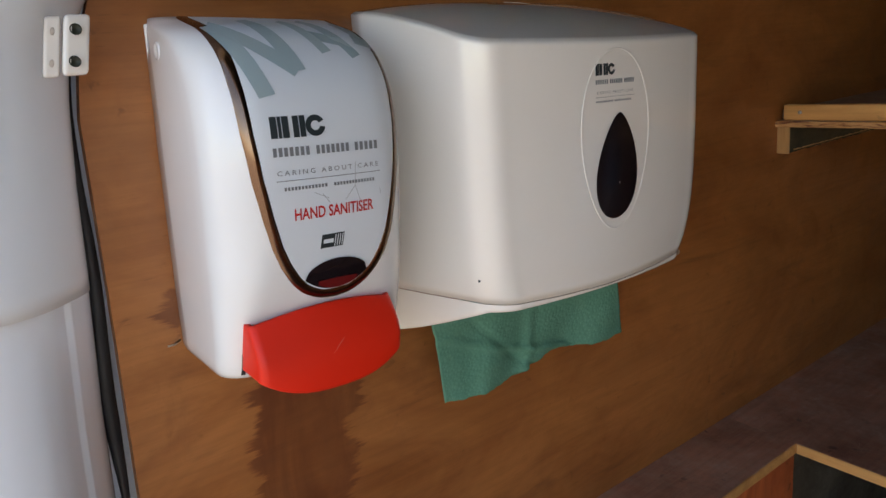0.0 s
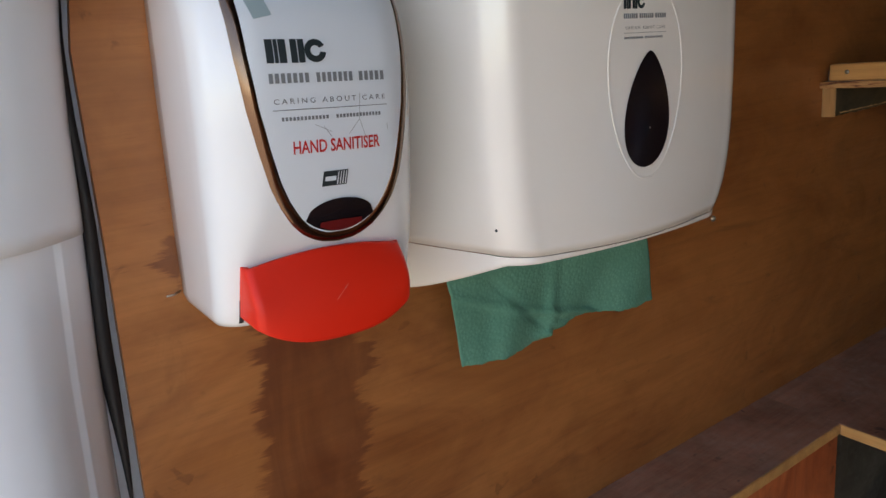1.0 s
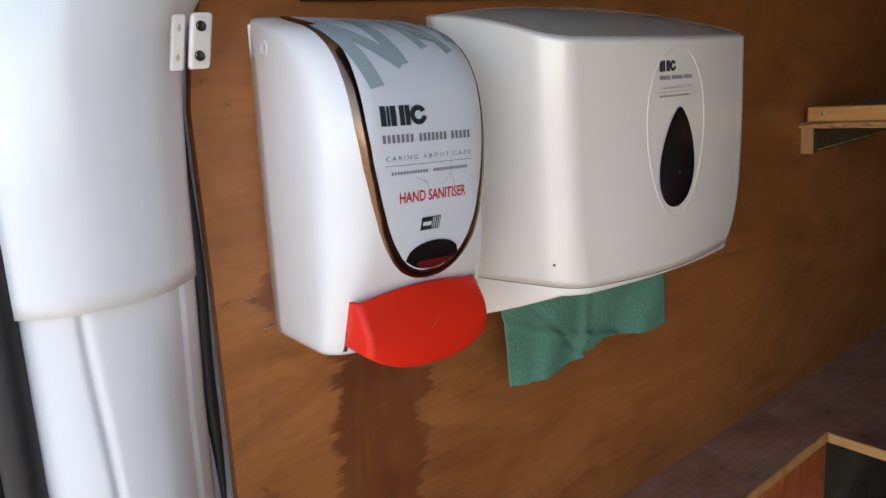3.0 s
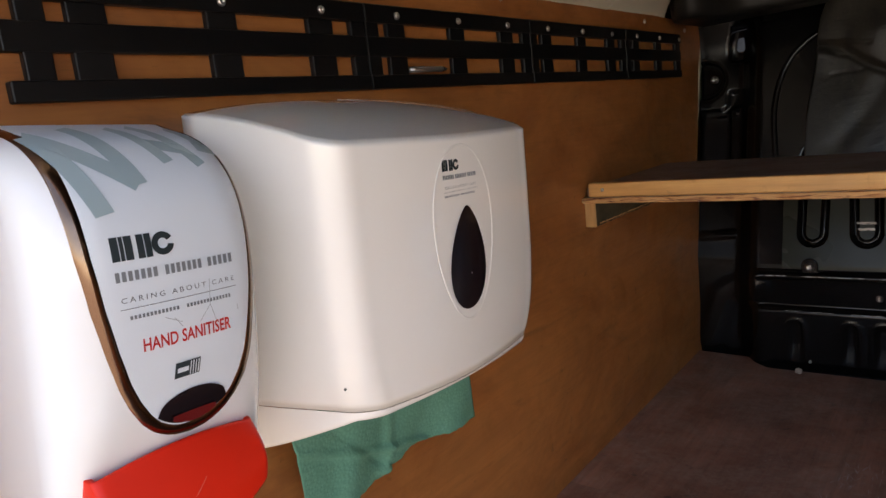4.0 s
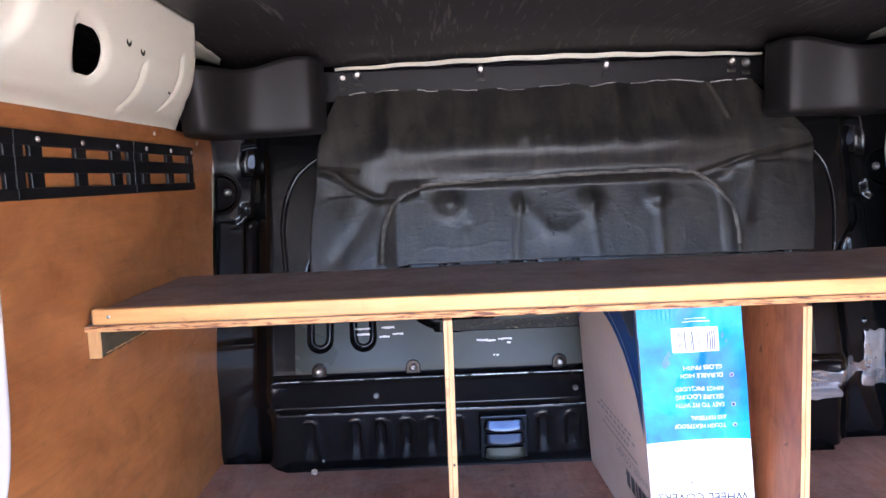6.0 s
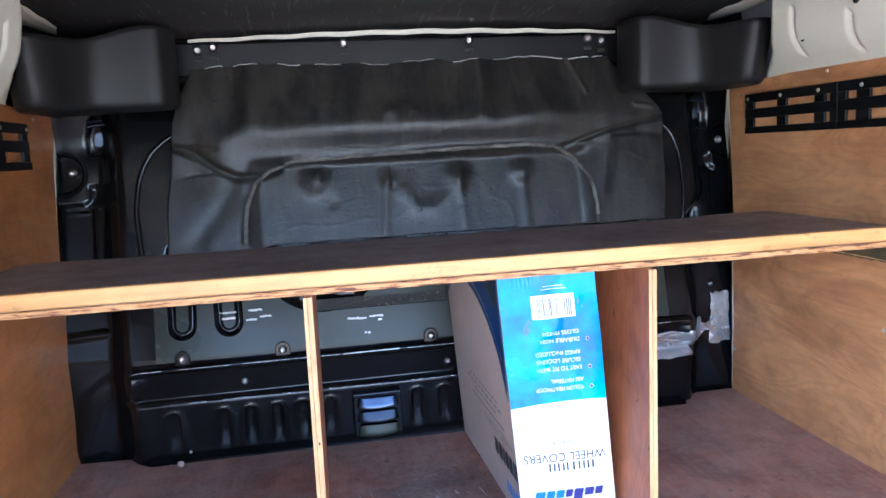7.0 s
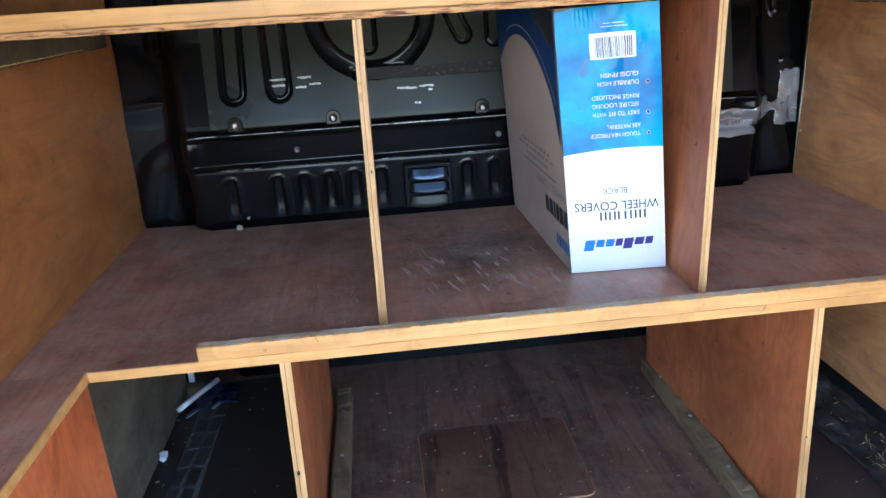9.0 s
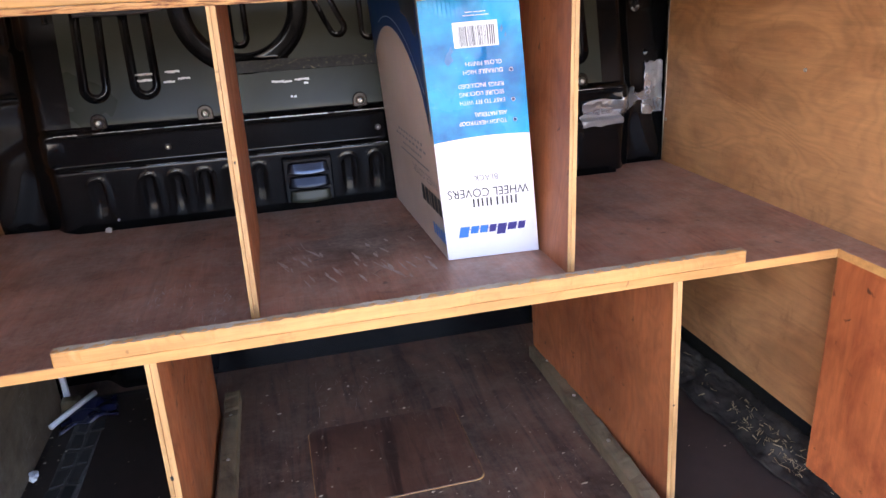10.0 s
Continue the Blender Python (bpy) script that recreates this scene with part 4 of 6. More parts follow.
seam_pts = []
for (x0, z0), (x1, z1) in zip(ARCH, ARCH[1:]):
    steps = max(2, int(math.hypot(x1 - x0, z1 - z0) / 0.012))
    seam_pts += [seam_point(x0 + (x1 - x0) * k / steps, max(0.888, z0 + (z1 - z0) * k / steps) + 0.0022 * noise.noise(Vector((x0 * 30 + k * 0.7, z0 * 20, 3.3)))) for k in range(steps)]
WORN_SEAM = painted("worn_seam", (0.060, 0.056, 0.048), 0.45, 0, 0.7, 200, 0.9, 0, (0.23, 0.21, 0.18), 0.48)
rib_v = []
for k, p in enumerate(seam_pts):
    a, b = Vector(seam_pts[max(k - 1, 0)]), Vector(seam_pts[min(k + 1, len(seam_pts) - 1)])
    d = Vector((b.x - a.x, 0, b.z - a.z)).normalized()
    o = Vector((-d.z, 0, d.x))
    for f in (-1.0, -0.4, 0.4, 1.0):
        w = 0.0046 + 0.0022 * noise.noise(Vector((k * 0.45, f * 3, 2.0)))
        rib_v.append(Vector(p) + o * w * f + Vector((0, (0.0022 if abs(f) > 0.5 else 0.0) - 0.0010 * noise.noise(Vector((k * 0.9, f * 5, 6.0))), 0)))
part("seam_bead", mesh_of("seam_bead", rib_v, [(4 * k + q, 4 * k + q + 1, 4 * k + 5 + q, 4 * k + 4 + q) for k in range(len(seam_pts) - 1) for q in range(3)], True), WORN_SEAM, pad, "scuffed raised seam in the pad")

# cream roof rail over the pad, and the black boxed corners beside it
strip = tagged(part("roof_rail", sheet(60, 4, lambda u, v: (0.31 + 1.02 * u, 1.134 - 0.004 * v - 0.006 * math.sin(u * math.pi), 1.341 + (0.006 + 0.005 * math.sin(u * math.pi)) * v + 0.008 * math.sin(u * math.pi) + 0.0012 * math.sin(u * 50))), VAN_CREAM), "narrow cream painted roof rail edge", "roof rail", kind="structure")
thick(strip, 0.003)
part("header", slab(0.26, 1.36, 1.146, 1.162, 1.255, 1.342, 0.003), RAIL, wall_bulk)
CORNER = [(0.02, 0.905), (0.038, 0.880), (0.058, 0.868), (0.080, 0.872), (0.098, 0.895), (0.112, 0.930), (0.130, 0.960), (0.16, 0.975), (0.20, 0.983), (0.24, 0.987), (0.265, 0.991), (0.278, 1.001), (0.287, 1.03), (0.293, 1.12), (0.02, 1.12)]
CORNER_BLACK = painted("matt_black_steel", (0.016, 0.0155, 0.015), 0.40, 0, 0.2, 14, 0.06, 0, (0.020, 0.0185, 0.017))
CORNER_BLACK.node_tree.nodes["Principled BSDF"].inputs["Specular IOR Level"].default_value = 0.20
CORNER_FINE = []
for (a, b), (c, d) in zip(CORNER, CORNER[1:] + CORNER[:1]):
    CORNER_FINE += [(a + (c - a) * t, b + (d - b) * t) for t in (0, 0.34, 0.67)]
CORNER_U = np.array([p[0] for p in CORNER_FINE[:-6]])
CORNER_V = np.array([p[1] for p in CORNER_FINE[:-6]])
for side in (0, 1):
    def corner_place(u, v):
        i = u * (len(CORNER_U) - 1)
        near = np.clip(i + np.linspace(-1.6, 1.6, 7), 0, len(CORNER_U) - 1)
        x, y = float(np.interp(near, np.arange(len(CORNER_U)), CORNER_U).mean()), float(np.interp(near, np.arange(len(CORNER_U)), CORNER_V).mean())
        z, k = float(np.interp(v, [0, 0.25, 0.34, 0.42, 0.5, 1], [1.197, 1.194, 1.195, 1.199, 1.208, 1.356])), float(np.interp(v, [0, 0.25, 0.34, 0.42, 0.5, 1], [0.0, 0.9, 0.965, 0.99, 1.0, 1.0]))
        x, y = 0.02 + (x - 0.02) * k, 1.12 + (y - 1.12) * k
        z -= 0.034 * float(sstep(0.26, 0.10, x) * sstep(0.4, 1.0, v))
        z += 0.05 * (0.28 - x) * (1 - v) * -0.5
        y -= 0.22 * max(0.0, z - 1.203) * float(sstep(0.17, 0.085, x)) + 0.012 * (1 if v > 0.4 else 0) * (v - 0.4)
        return ((W - x) if side else x, y, z)
    thick(part("corner_box", sheet(70, 26, corner_place), CORNER_BLACK, wall_bulk, "black boxed-in steel corner under the roof"), 0.003, -1.0 if side else 1.0)
# silver tape on the right of the bulkhead
for x0, x1, z0, z1, sk in ((1.345, 1.458, 0.540, 0.574, 0.012), (1.350, 1.452, 0.566, 0.602, 0.004), (1.448, 1.515, 0.566, 0.612, 0.014), (1.49, 1.560, 0.584, 0.606, -0.010), (1.548, 1.598, 0.578, 0.678, 0.0), (1.535, 1.600, 0.548, 0.584, 0.0)):
    def lay(u, v):
        x, z = x0 + (x1 - x0) * u, z0 + (z1 - z0) * v + sk * (u - 0.5)
        x += 0.006 * noise.noise(Vector((u * 3, v * 4, x0 * 9)))
        z += 0.006 * noise.noise(Vector((u * 4, v * 2, x0 * 7 + 3)))
        fold = abs(noise.noise(Vector((x * 30, z * 70, 1.7)))) + 0.5 * abs(noise.noise(Vector((x * 80, z * 50, 4.1))))
        return (x, bulk_y(x, z) - 0.004 - 0.004 * fold, z)
    thick(part("tape_strip", sheet(28, 20, lay), TAPE, wall_bulk, "crumpled silver tape"), 0.0006)

# ---- floor ----
floor = tagged(part("floor", slab(-0.01, W + 0.01, -0.68, 1.22, LOAD - 0.018, LOAD, 0.001), FLOOR), "dark brown plywood van floor, scuffed and littered", "floor", kind="structure")
hatch = thing("floor_hatch", (0.755, 0.58, 0.0), "brown plywood hatch panel let into the floor", "hatch")
HATCH = []
for cx, cy, a0 in ((0.895, 0.694, 0), (0.613, 0.694, 90), (0.613, 0.47, 180), (0.895, 0.47, 270)):
    HATCH += [(cx + 0.02 * math.cos(radians(a0 + k * 15)), cy + 0.02 * math.sin(radians(a0 + k * 15))) for k in range(7)]
part("panel", prism([(0.754 + (x - 0.754) * 0.988, 0.582 + (y - 0.582) * 0.986) for x, y in HATCH], lambda u, v, w: (u, v, w), 0.0005, 0.0035, 0.0008), wood("ply_hatch", (0.16, 0.076, 0.047), (0.07, 0.032, 0.021), "y", 0.7, 0.45, floor_streaks, 0.4, (0.21, 0.155, 0.120), dust_at=0.57, specks=0.6), hatch)
rim = bmesh.new()
n = len(HATCH)
ring_a = [rim.verts.new((x, y, 0.0012)) for x, y in HATCH]
ring_b = [rim.verts.new((0.754 + (x - 0.754) * 0.994, 0.582 + (y - 0.582) * 0.993, 0.0022)) for x, y in HATCH]
for i in range(n):
    rim.faces.new((ring_a[i], ring_a[(i + 1) % n], ring_b[(i + 1) % n], ring_b[i]))
part("worn_edge", rim, PINE, hatch, "pale worn edge of the cut")
for x0, x1, lab in ((0.418, 0.452, "l"), (1.149, 1.180, "r")):
    y0, y1 = (0.20, 0.885) if lab == "l" else (0.20, 0.868)
    skew = 0.0 if lab == "l" else -0.011
    plank = slab(x0, x1, y0, y1, 0.0, 0.032, 0.003)
    bmesh.ops.subdivide_edges(plank, edges=[e for e in plank.edges if abs(e.verts[0].co.y - e.verts[1].co.y) > 0.3], cuts=70)
    bat = part("floor_batten", moved(plank, lambda x, y, z: (x + (0.36 - y) * skew + 0.0012 * noise.noise(Vector((x * 9, y * 34, z * 20))), y, z + (0.0045 * noise.noise(Vector((x * 60, y * 38, 2))) + 0.003 * noise.noise(Vector((x * 20, y * 110, 7))) if z > 0.02 else 0))), BATTEN)
    tagged(bat, "weathered grey timber batten screwed to the floor", "batten", "floor battens")
    for y in (0.45, 0.62, 0.78):
        part("screw", lathe([(0.004, 0), (0.004, 0.001), (0.0015, 0.0015), (0.0003, 0.0008)], lambda a, b, h: ((x0 + x1) / 2 + a + (0.36 - y) * skew, y + b, 0.032 + h), 10), STEEL, bat)

part("lower_board", slab(0.0005, 0.005, 0.352, 1.10, LOAD + 0.0005, 0.4025, 0.0008), DUSTY, wall_left, "dusty grey lower board")

# ---- bench ----
bench = thing("bench", (0.8, 0.7, 0.40), "brown scratched plywood bench top across the van", "bench")
BACK = [(1.6, 1.045), (1.50, 1.045), (1.455, 1.02), (1.44, 0.978), (1.0, 0.972), (0.6, 0.978), (0.17, 0.978), (0.14, 1.0), (0.115, 1.035), (0.0, 1.042)]
part("bench_top", prism([(0.0, FRONT), (1.6, FRONT)] + BACK, lambda u, v, w: (u, v, w), 0.4035, BENCH, 0.0003), DECK, bench)
part("front_edge", slab(0.118, 1.537, FRONT - 0.0025, FRONT - 0.0002, 0.4038, 0.4195, 0.0006), PINE, bench, "pale raw plywood front edge")
lip = slab(0.275, 1.353, FRONT - 0.004, FRONT + 0.013, BENCH, 0.4435, 0.002)
bmesh.ops.subdivide_edges(lip, edges=[e for e in lip.edges if abs(e.verts[0].co.x - e.verts[1].co.x) > 0.5], cuts=150)
moved(lip, lambda x, y, z: (x, y + 0.0008 * math.sin(x * 37) + (0.0015 * random.random() if z > 0.44 and y < FRONT else 0), z - (0.0016 * random.random() ** 2 if z > 0.442 else 0)))
part("front_lip", lip, PINE, bench, "pale timber lip with a chipped top edge")
rub = mesh_of("rubbed_top", [(0.277 + 1.074 * k / 260, y, 0.44365 - (0.0010 if y < FRONT else 0) * abs(y - FRONT) / 0.004) for k in range(261) for y in (FRONT - 0.0046 - 0.0003 + 0.004 * random.random() ** 2, FRONT + 0.0128 - 0.003 * random.random())], [(2 * k, 2 * k + 2, 2 * k + 3, 2 * k + 1) for k in range(260)])
part("rubbed_top", rub, RUBBED_TOP, bench, "grey rubbed top of the lip")

for side in (0, 1):
    inner = 0.115 if not side else 1.540
    x0, x1 = (0.0, inner) if not side else (inner, W)
    wing = thing("wheel_arch_box", ((x0 + x1) / 2, -0.08, LOAD), "reddish plywood box over the wheel arch, chipped edge", "wheel arch box", "wheel arch boxes")
    part("top_board", slab(x0, x1, -0.52, FRONT - 0.0003, 0.4035, BENCH - 0.0001, 0.0003), DECK, wing)
    p0, p1 = (inner - 0.014, inner - 0.0015) if not side else (inner + 0.0015, inner + 0.014)
    part("side_board", slab(p0, p1, -0.52, FRONT, LOAD + 0.0005, 0.4033, 0.001), PLY_WING, wing)
    e0, e1 = (inner - 0.001, inner + 0.002) if not side else (inner - 0.002, inner + 0.001)
    trim = slab(e0, e1, -0.52, FRONT, 0.4038, 0.4195, 0.0008)
    bmesh.ops.subdivide_edges(trim, edges=[e for e in trim.edges if abs(e.verts[0].co.y - e.verts[1].co.y) > 0.5], cuts=70)
    moved(trim, lambda x, y, z: (x, y, z - (0.0035 * random.random() ** 3 if z > 0.415 else 0)))
    part("raw_edge", trim, PINE, wing, "pale chipped plywood edge")

# scuffs rubbed through the varnish of the bench
def scuffs(owner, material, z, groups, seed):
    rnd = random.Random(seed)
    verts, faces = [], []
    for x0, x1, y0, y1, count, length, heading, spread, width in groups:
        for _ in range(count):
            x, y, a, ln, w = rnd.uniform(x0, x1), rnd.uniform(y0, y1), heading + rnd.gauss(0, spread), length * rnd.uniform(0.3, 1.0), width * rnd.uniform(0.3, 1.0)
            bend, base = rnd.gauss(0, 0.07), len(verts)
            for k in range(7):
                f = k / 6
                d = a + bend * f
                h = w * math.sin(math.pi * min(0.96, max(0.04, f))) * rnd.uniform(0.5, 1.0)
                px, py = x + math.cos(d) * ln * f, y + math.sin(d) * ln * f
                verts += [(px - math.sin(d) * h / 2, py + math.cos(d) * h / 2, z), (px + math.sin(d) * h / 2, py - math.cos(d) * h / 2, z)]
            faces += [(base + 2 * k, base + 2 * k + 1, base + 2 * k + 3, base + 2 * k + 2) for k in range(6)]
    return tagged(part("scuffing", mesh_of("scuffing", verts, faces), material, owner), "pale scuffs rubbed through the varnish", kind="stuff")


SCUFF = painted("pale_scuff", (0.62, 0.53, 0.48), 0.7, 0, 0.4, 260, 0.1, 0, (0.40, 0.27, 0.21), 0.54)
scuffs(bench, SCUFF, BENCH + 0.0004, ((0.60, 0.87, 0.48, 0.68, 36, 0.065, 1.80, 0.06, 0.010), (0.60, 0.86, 0.46, 0.80, 18, 0.05, 1.80, 0.07, 0.0024), (0.36, 0.53, 0.41, 0.58, 80, 0.032, 1.5, 0.35, 0.0022),
                                       (0.38, 0.52, 0.42, 0.50, 16, 0.05, 0.1, 0.3, 0.0010), (0.03, 0.36, 0.38, 0.75, 34, 0.03, 0.8, 1.2, 0.0009), (1.10, 1.50, 0.40, 0.85, 24, 0.035, 2.2, 0.9, 0.0010)), 21)
scuffs(floor, SCUFF, 0.0005, ((0.48, 1.15, 0.30, 0.95, 60, 0.03, 1.4, 1.0, 0.0010), (0.62, 0.80, 0.75, 0.92, 14, 0.06, 1.2, 0.4, 0.0012), (0.16, 0.37, 0.40, 0.85, 16, 0.04, 1.8, 0.6, 0.0012)), 22)

# ---- dividers ----
def divider(xb, xt, yb, yt, zb, zt, back, t, face, label, group, skew=0.0):
    """An upright board whose front edge leans: xb, yb at the foot, xt, yt at the head."""
    d = thing("divider_board", (xb, (yb + back) / 2, zb), label, "divider", group)
    f = lambda z: (z - zb) / (zt - zb)
    board = slab(-t / 2, t / 2, 0, 1, zb, zt, 0.0008)
    part("board", moved(board, lambda x, y, z: (x + xb + (xt - xb) * f(z) + skew * y, (yb + (yt - yb) * f(z)) * (1 - y) + back * y, z)), face, d)
    for a, b in ((-t / 2 - 0.0004, -t * 0.10), (-t * 0.055, t / 2 + 0.0004)):
        ply = slab(a, b, -0.0022, -0.0003, zb, zt, 0.0006)
        part("edge_ply", moved(ply, lambda x, y, z: (x + xb + (xt - xb) * f(z), y + yb + (yt - yb) * f(z), z)), PINE_UP, d, "pale raw plywood edge")
    return d


divider(0.546, 0.548, 0.406, 0.452, BENCH, 0.8745, 0.86, 0.0125, PLY_RED, "brown plywood divider standing on the bench", "upper dividers")
divider(1.063, 1.083, 0.405, 0.445, BENCH, 0.8745, 0.86, 0.0125, PLY_RED, "brown plywood divider beside the wheel cover box", "upper dividers")
divider(0.388, 0.396, FRONT + 0.004, FRONT + 0.006, LOAD + 0.0005, 0.4032, 0.93, 0.016, PLY_RED, "brown plywood divider under the bench", "lower dividers")
divider(1.248, 1.231, FRONT + 0.004, FRONT + 0.004, LOAD + 0.0005, 0.4032, 0.96, 0.016, PLY_RED, "orange-brown plywood divider under the bench", "lower dividers", -0.034)

# knots and old nail holes in the raw edges
for x, y, z, owner_label in ((0.3915, FRONT + 0.0016, 0.205, "knot"), (0.3895, FRONT + 0.0016, 0.10, "knot"), (0.5495, 0.4268, 0.66, "hole"), (1.0745, 0.4204, 0.60, "hole"), (1.0800, 0.4355, 0.77, "hole"), (1.2395, FRONT + 0.0016, 0.16, "hole")):
    r = 0.0032 if owner_label == "knot" else 0.0017
    tagged(part("knot" if owner_label == "knot" else "nail_hole", lathe([(r, 0), (r * 0.9, 0.0006), (0.0003, 0.0007)], lambda a, b, h: (x + a * 0.8, y - h, z + b * 1.5), 10), RUBBER), "small dark mark in the raw plywood edge", "edge mark", "edge marks")

# ---- upper shelf ----
shelf = thing("upper_shelf", (0.8, 0.66, 0.875), "plywood shelf with a dark top and pale timber lip", "shelf")
SHELF_BACK = [(1.6, 0.90), (1.45, 0.898), (1.36, 0.868), (1.0, 0.874), (0.66, 0.885), (0.52, 0.872), (0.36, 0.872), (0.20, 0.874), (0.08, 0.885), (0.0, 0.88)]
part("shelf_board", prism([(0.0, 0.474), (1.6, 0.474)] + SHELF_BACK, lambda u, v, w: (u, v, w), 0.8748, 0.8845, 0.0008), SHELF_TOP, shelf)
edge = slab(0.0, 1.6, 0.466, 0.4738, 0.8746, 0.8838, 0.001)
bmesh.ops.subdivide_edges(edge, edges=[e for e in edge.edges if abs(e.verts[0].co.x - e.verts[1].co.x) > 0.5], cuts=120)
moved(edge, lambda x, y, z: (x, y + (0.0025 * random.random() if y < 0.468 else 0), z + 0.0007 * (random.random() - 0.5)))
part("burnt_edge", edge, BURNT, shelf, "splintered plywood edge with dark scorched plies")
front = slab(0.010, 1.6, 0.4725, 0.488, 0.8842, 0.9085, 0.0025)
part("front_lip", front, PINE, shelf, "smooth pale timber lip")
part("lip_screw", lathe([(0.003, 0), (0.003, 0.0008), (0.0003, 0.0003)], lambda a, b, h: (0.036 + a, 0.4722 - h, 0.897 + b), 10), STEEL, shelf)
part("top_skin", prism([(0.0, 0.4885), (1.6, 0.4885)] + SHELF_BACK, lambda u, v, w: (u, v, w), 0.8846, 0.8985, 0.0008), SHELF_TOP, shelf)
for side in (0, 1):
    x0, x1 = (0.0, 0.020) if not side else (W - 0.020, W)
    bearer = thing("shelf_batten", ((x0 + x1) / 2, 0.66, 0.832), "dark weathered timber batten under the shelf with a torn lower edge", "batten", "shelf battens")
    y0 = 0.478 if not side else 0.49
    strip = slab(x0, x1, y0, 0.87 if side else 1.0, 0.832, 0.8744, 0.0012)
    bmesh.ops.subdivide_edges(strip, edges=[e for e in strip.edges if abs(e.verts[0].co.y - e.verts[1].co.y) > 0.3], cuts=60)
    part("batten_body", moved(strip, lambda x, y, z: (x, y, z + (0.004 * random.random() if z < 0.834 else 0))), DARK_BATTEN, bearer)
    part("batten_end", slab(x0 + 0.0003, x1 - 0.0003, y0 - 0.0035, y0 - 0.0002, 0.8325, 0.8742, 0.0008), PINE_UP if not side else BATTEN, bearer, "pale sawn end")
    torn = mesh_of("torn_fibres", [(((x1 + 0.0004) if not side else (x0 - 0.0004)), y0 + 0.01 + 0.37 * k / 60, z) for k in range(61) for z in (0.8365, 0.8370 + 0.0022 * random.random())], [(2 * k, 2 * k + 2, 2 * k + 3, 2 * k + 1) for k in range(60)])
    part("torn_fibres", torn, PINE_UP, bearer, "pale torn wood fibres")

# ---- load rails on both sides ----
def load_rail(side):
    s = (lambda x: x) if not side else (lambda x: W - x)
    rail = thing("load_rail", (s(0.0), 0.29, 1.085), "black slotted plastic tie-down rail screwed to the lining", "load rail", "load rails")
    first, pitch, end = -0.391, 0.357, 0.985
    tilt = lambda y, z: z + (y - 0.29) * -0.004
    def put(name, a, b, c, d, depth, bev=0.0015):
        lo, hi = sorted((s(0.0005), s(depth)))
        part(name, moved(slab(lo, hi, a, b, c, d, bev), lambda x, y, z: (x, y, tilt(y, z))), RAIL, rail)
    for k in range(4):
        j = first + pitch * k
        a, b = (j - 0.012 if k == 0 else j + 0.0006), (end if k == 3 else j + pitch - 0.0006)
        put("bar", a, b, 1.1515, 1.1715, 0.0095)
        put("bar", a, b, 1.1150, 1.1370, 0.0085)
        put("bar", a, b, 1.0800, 1.0955, 0.0095)
        for lo, hi in ((0.001, 0.022), (0.037, 0.068), (0.157, 0.189), (0.275, 0.309), (0.335, 0.356)):
            if j + hi < end + 0.02:
                put("post", j + lo, min(j + hi, end), 1.0820, 1.1695, 0.0078 if hi - lo < 0.025 else 0.0072, 0.0015)
        for c in (0.0525, 0.173, 0.292):
            if j + c < end - 0.01:
                part("screw", screw_on_wall(j + c, tilt(j + c, 1.1600), s(0.0097), -1 if side else 1, 0.0042), STEEL, rail)
    return rail


load_rail(0)
pen = thing("pen", (0.005, 0.078, 1.103), "slim grey metal pen lying in a slot of the rail", "pen")
part("barrel", tube([(0.0042, 0.038, 1.1022), (0.0043, 0.065, 1.1024), (0.0044, 0.101, 1.1027)], 0.0034, 10), TAPE, pen)
part("tip", lathe([(0.0034, 0), (0.0026, 0.006), (0.0008, 0.012), (0.0003, 0.0135)], lambda a, b, h: (0.0044 + a, 0.101 + h, 1.1027 + b), 10), RUBBER, pen)
part("clip", slab(0.0074, 0.0084, 0.042, 0.072, 1.1015, 1.1035, 0.0004), STEEL, pen)
load_rail(1)

# ---- rear pillar ----
pillar_shift = lerp_table([(0.0, -0.045), (0.65, -0.026), (0.77, -0.018), (0.875, -0.008), (0.95, -0.002), (1.01, 0.005), (1.056, 0.013), (1.08, 0.027), (1.14, 0.07), (1.2, 0.13), (1.26, 0.20), (1.40, 0.33)])
PILLAR = [(-0.500, -0.055), (-0.5015, -0.02), (-0.5035, 0.000), (-0.5070, 0.010), (-0.513, 0.0185), (-0.5205, 0.0275), (-0.530, 0.0385), (-0.540, 0.0485), (-0.555, 0.0570), (-0.580, 0.0600), (-0.602, 0.058), (-0.620, 0.052), (-0.634, 0.042), (-0.642, 0.026), (-0.646, 0.0), (-0.648, -0.06)]
PILLAR_S = np.linspace(0, 1, len(PILLAR))


def pillar_at(s, z, inset=0.0):
    near = np.clip(s + np.linspace(-0.045, 0.045, 9), 0, 1)
    y = float(np.interp(near, PILLAR_S, [p[0] for p in PILLAR]).mean())
    x = float(np.interp(near, PILLAR_S, [p[1] for p in PILLAR]).mean())
    k = 1.0 - 0.35 * float(sstep(0.55, 0.75, s))
    return (x - inset * (1 if 0.1 < s < 0.95 else 0.3) + 0.02 * float(sstep(1.0, 1.35, z)), y - 0.019 + pillar_shift(z) * k + inset * 0.5 * (1 if s < 0.35 else 0), z)


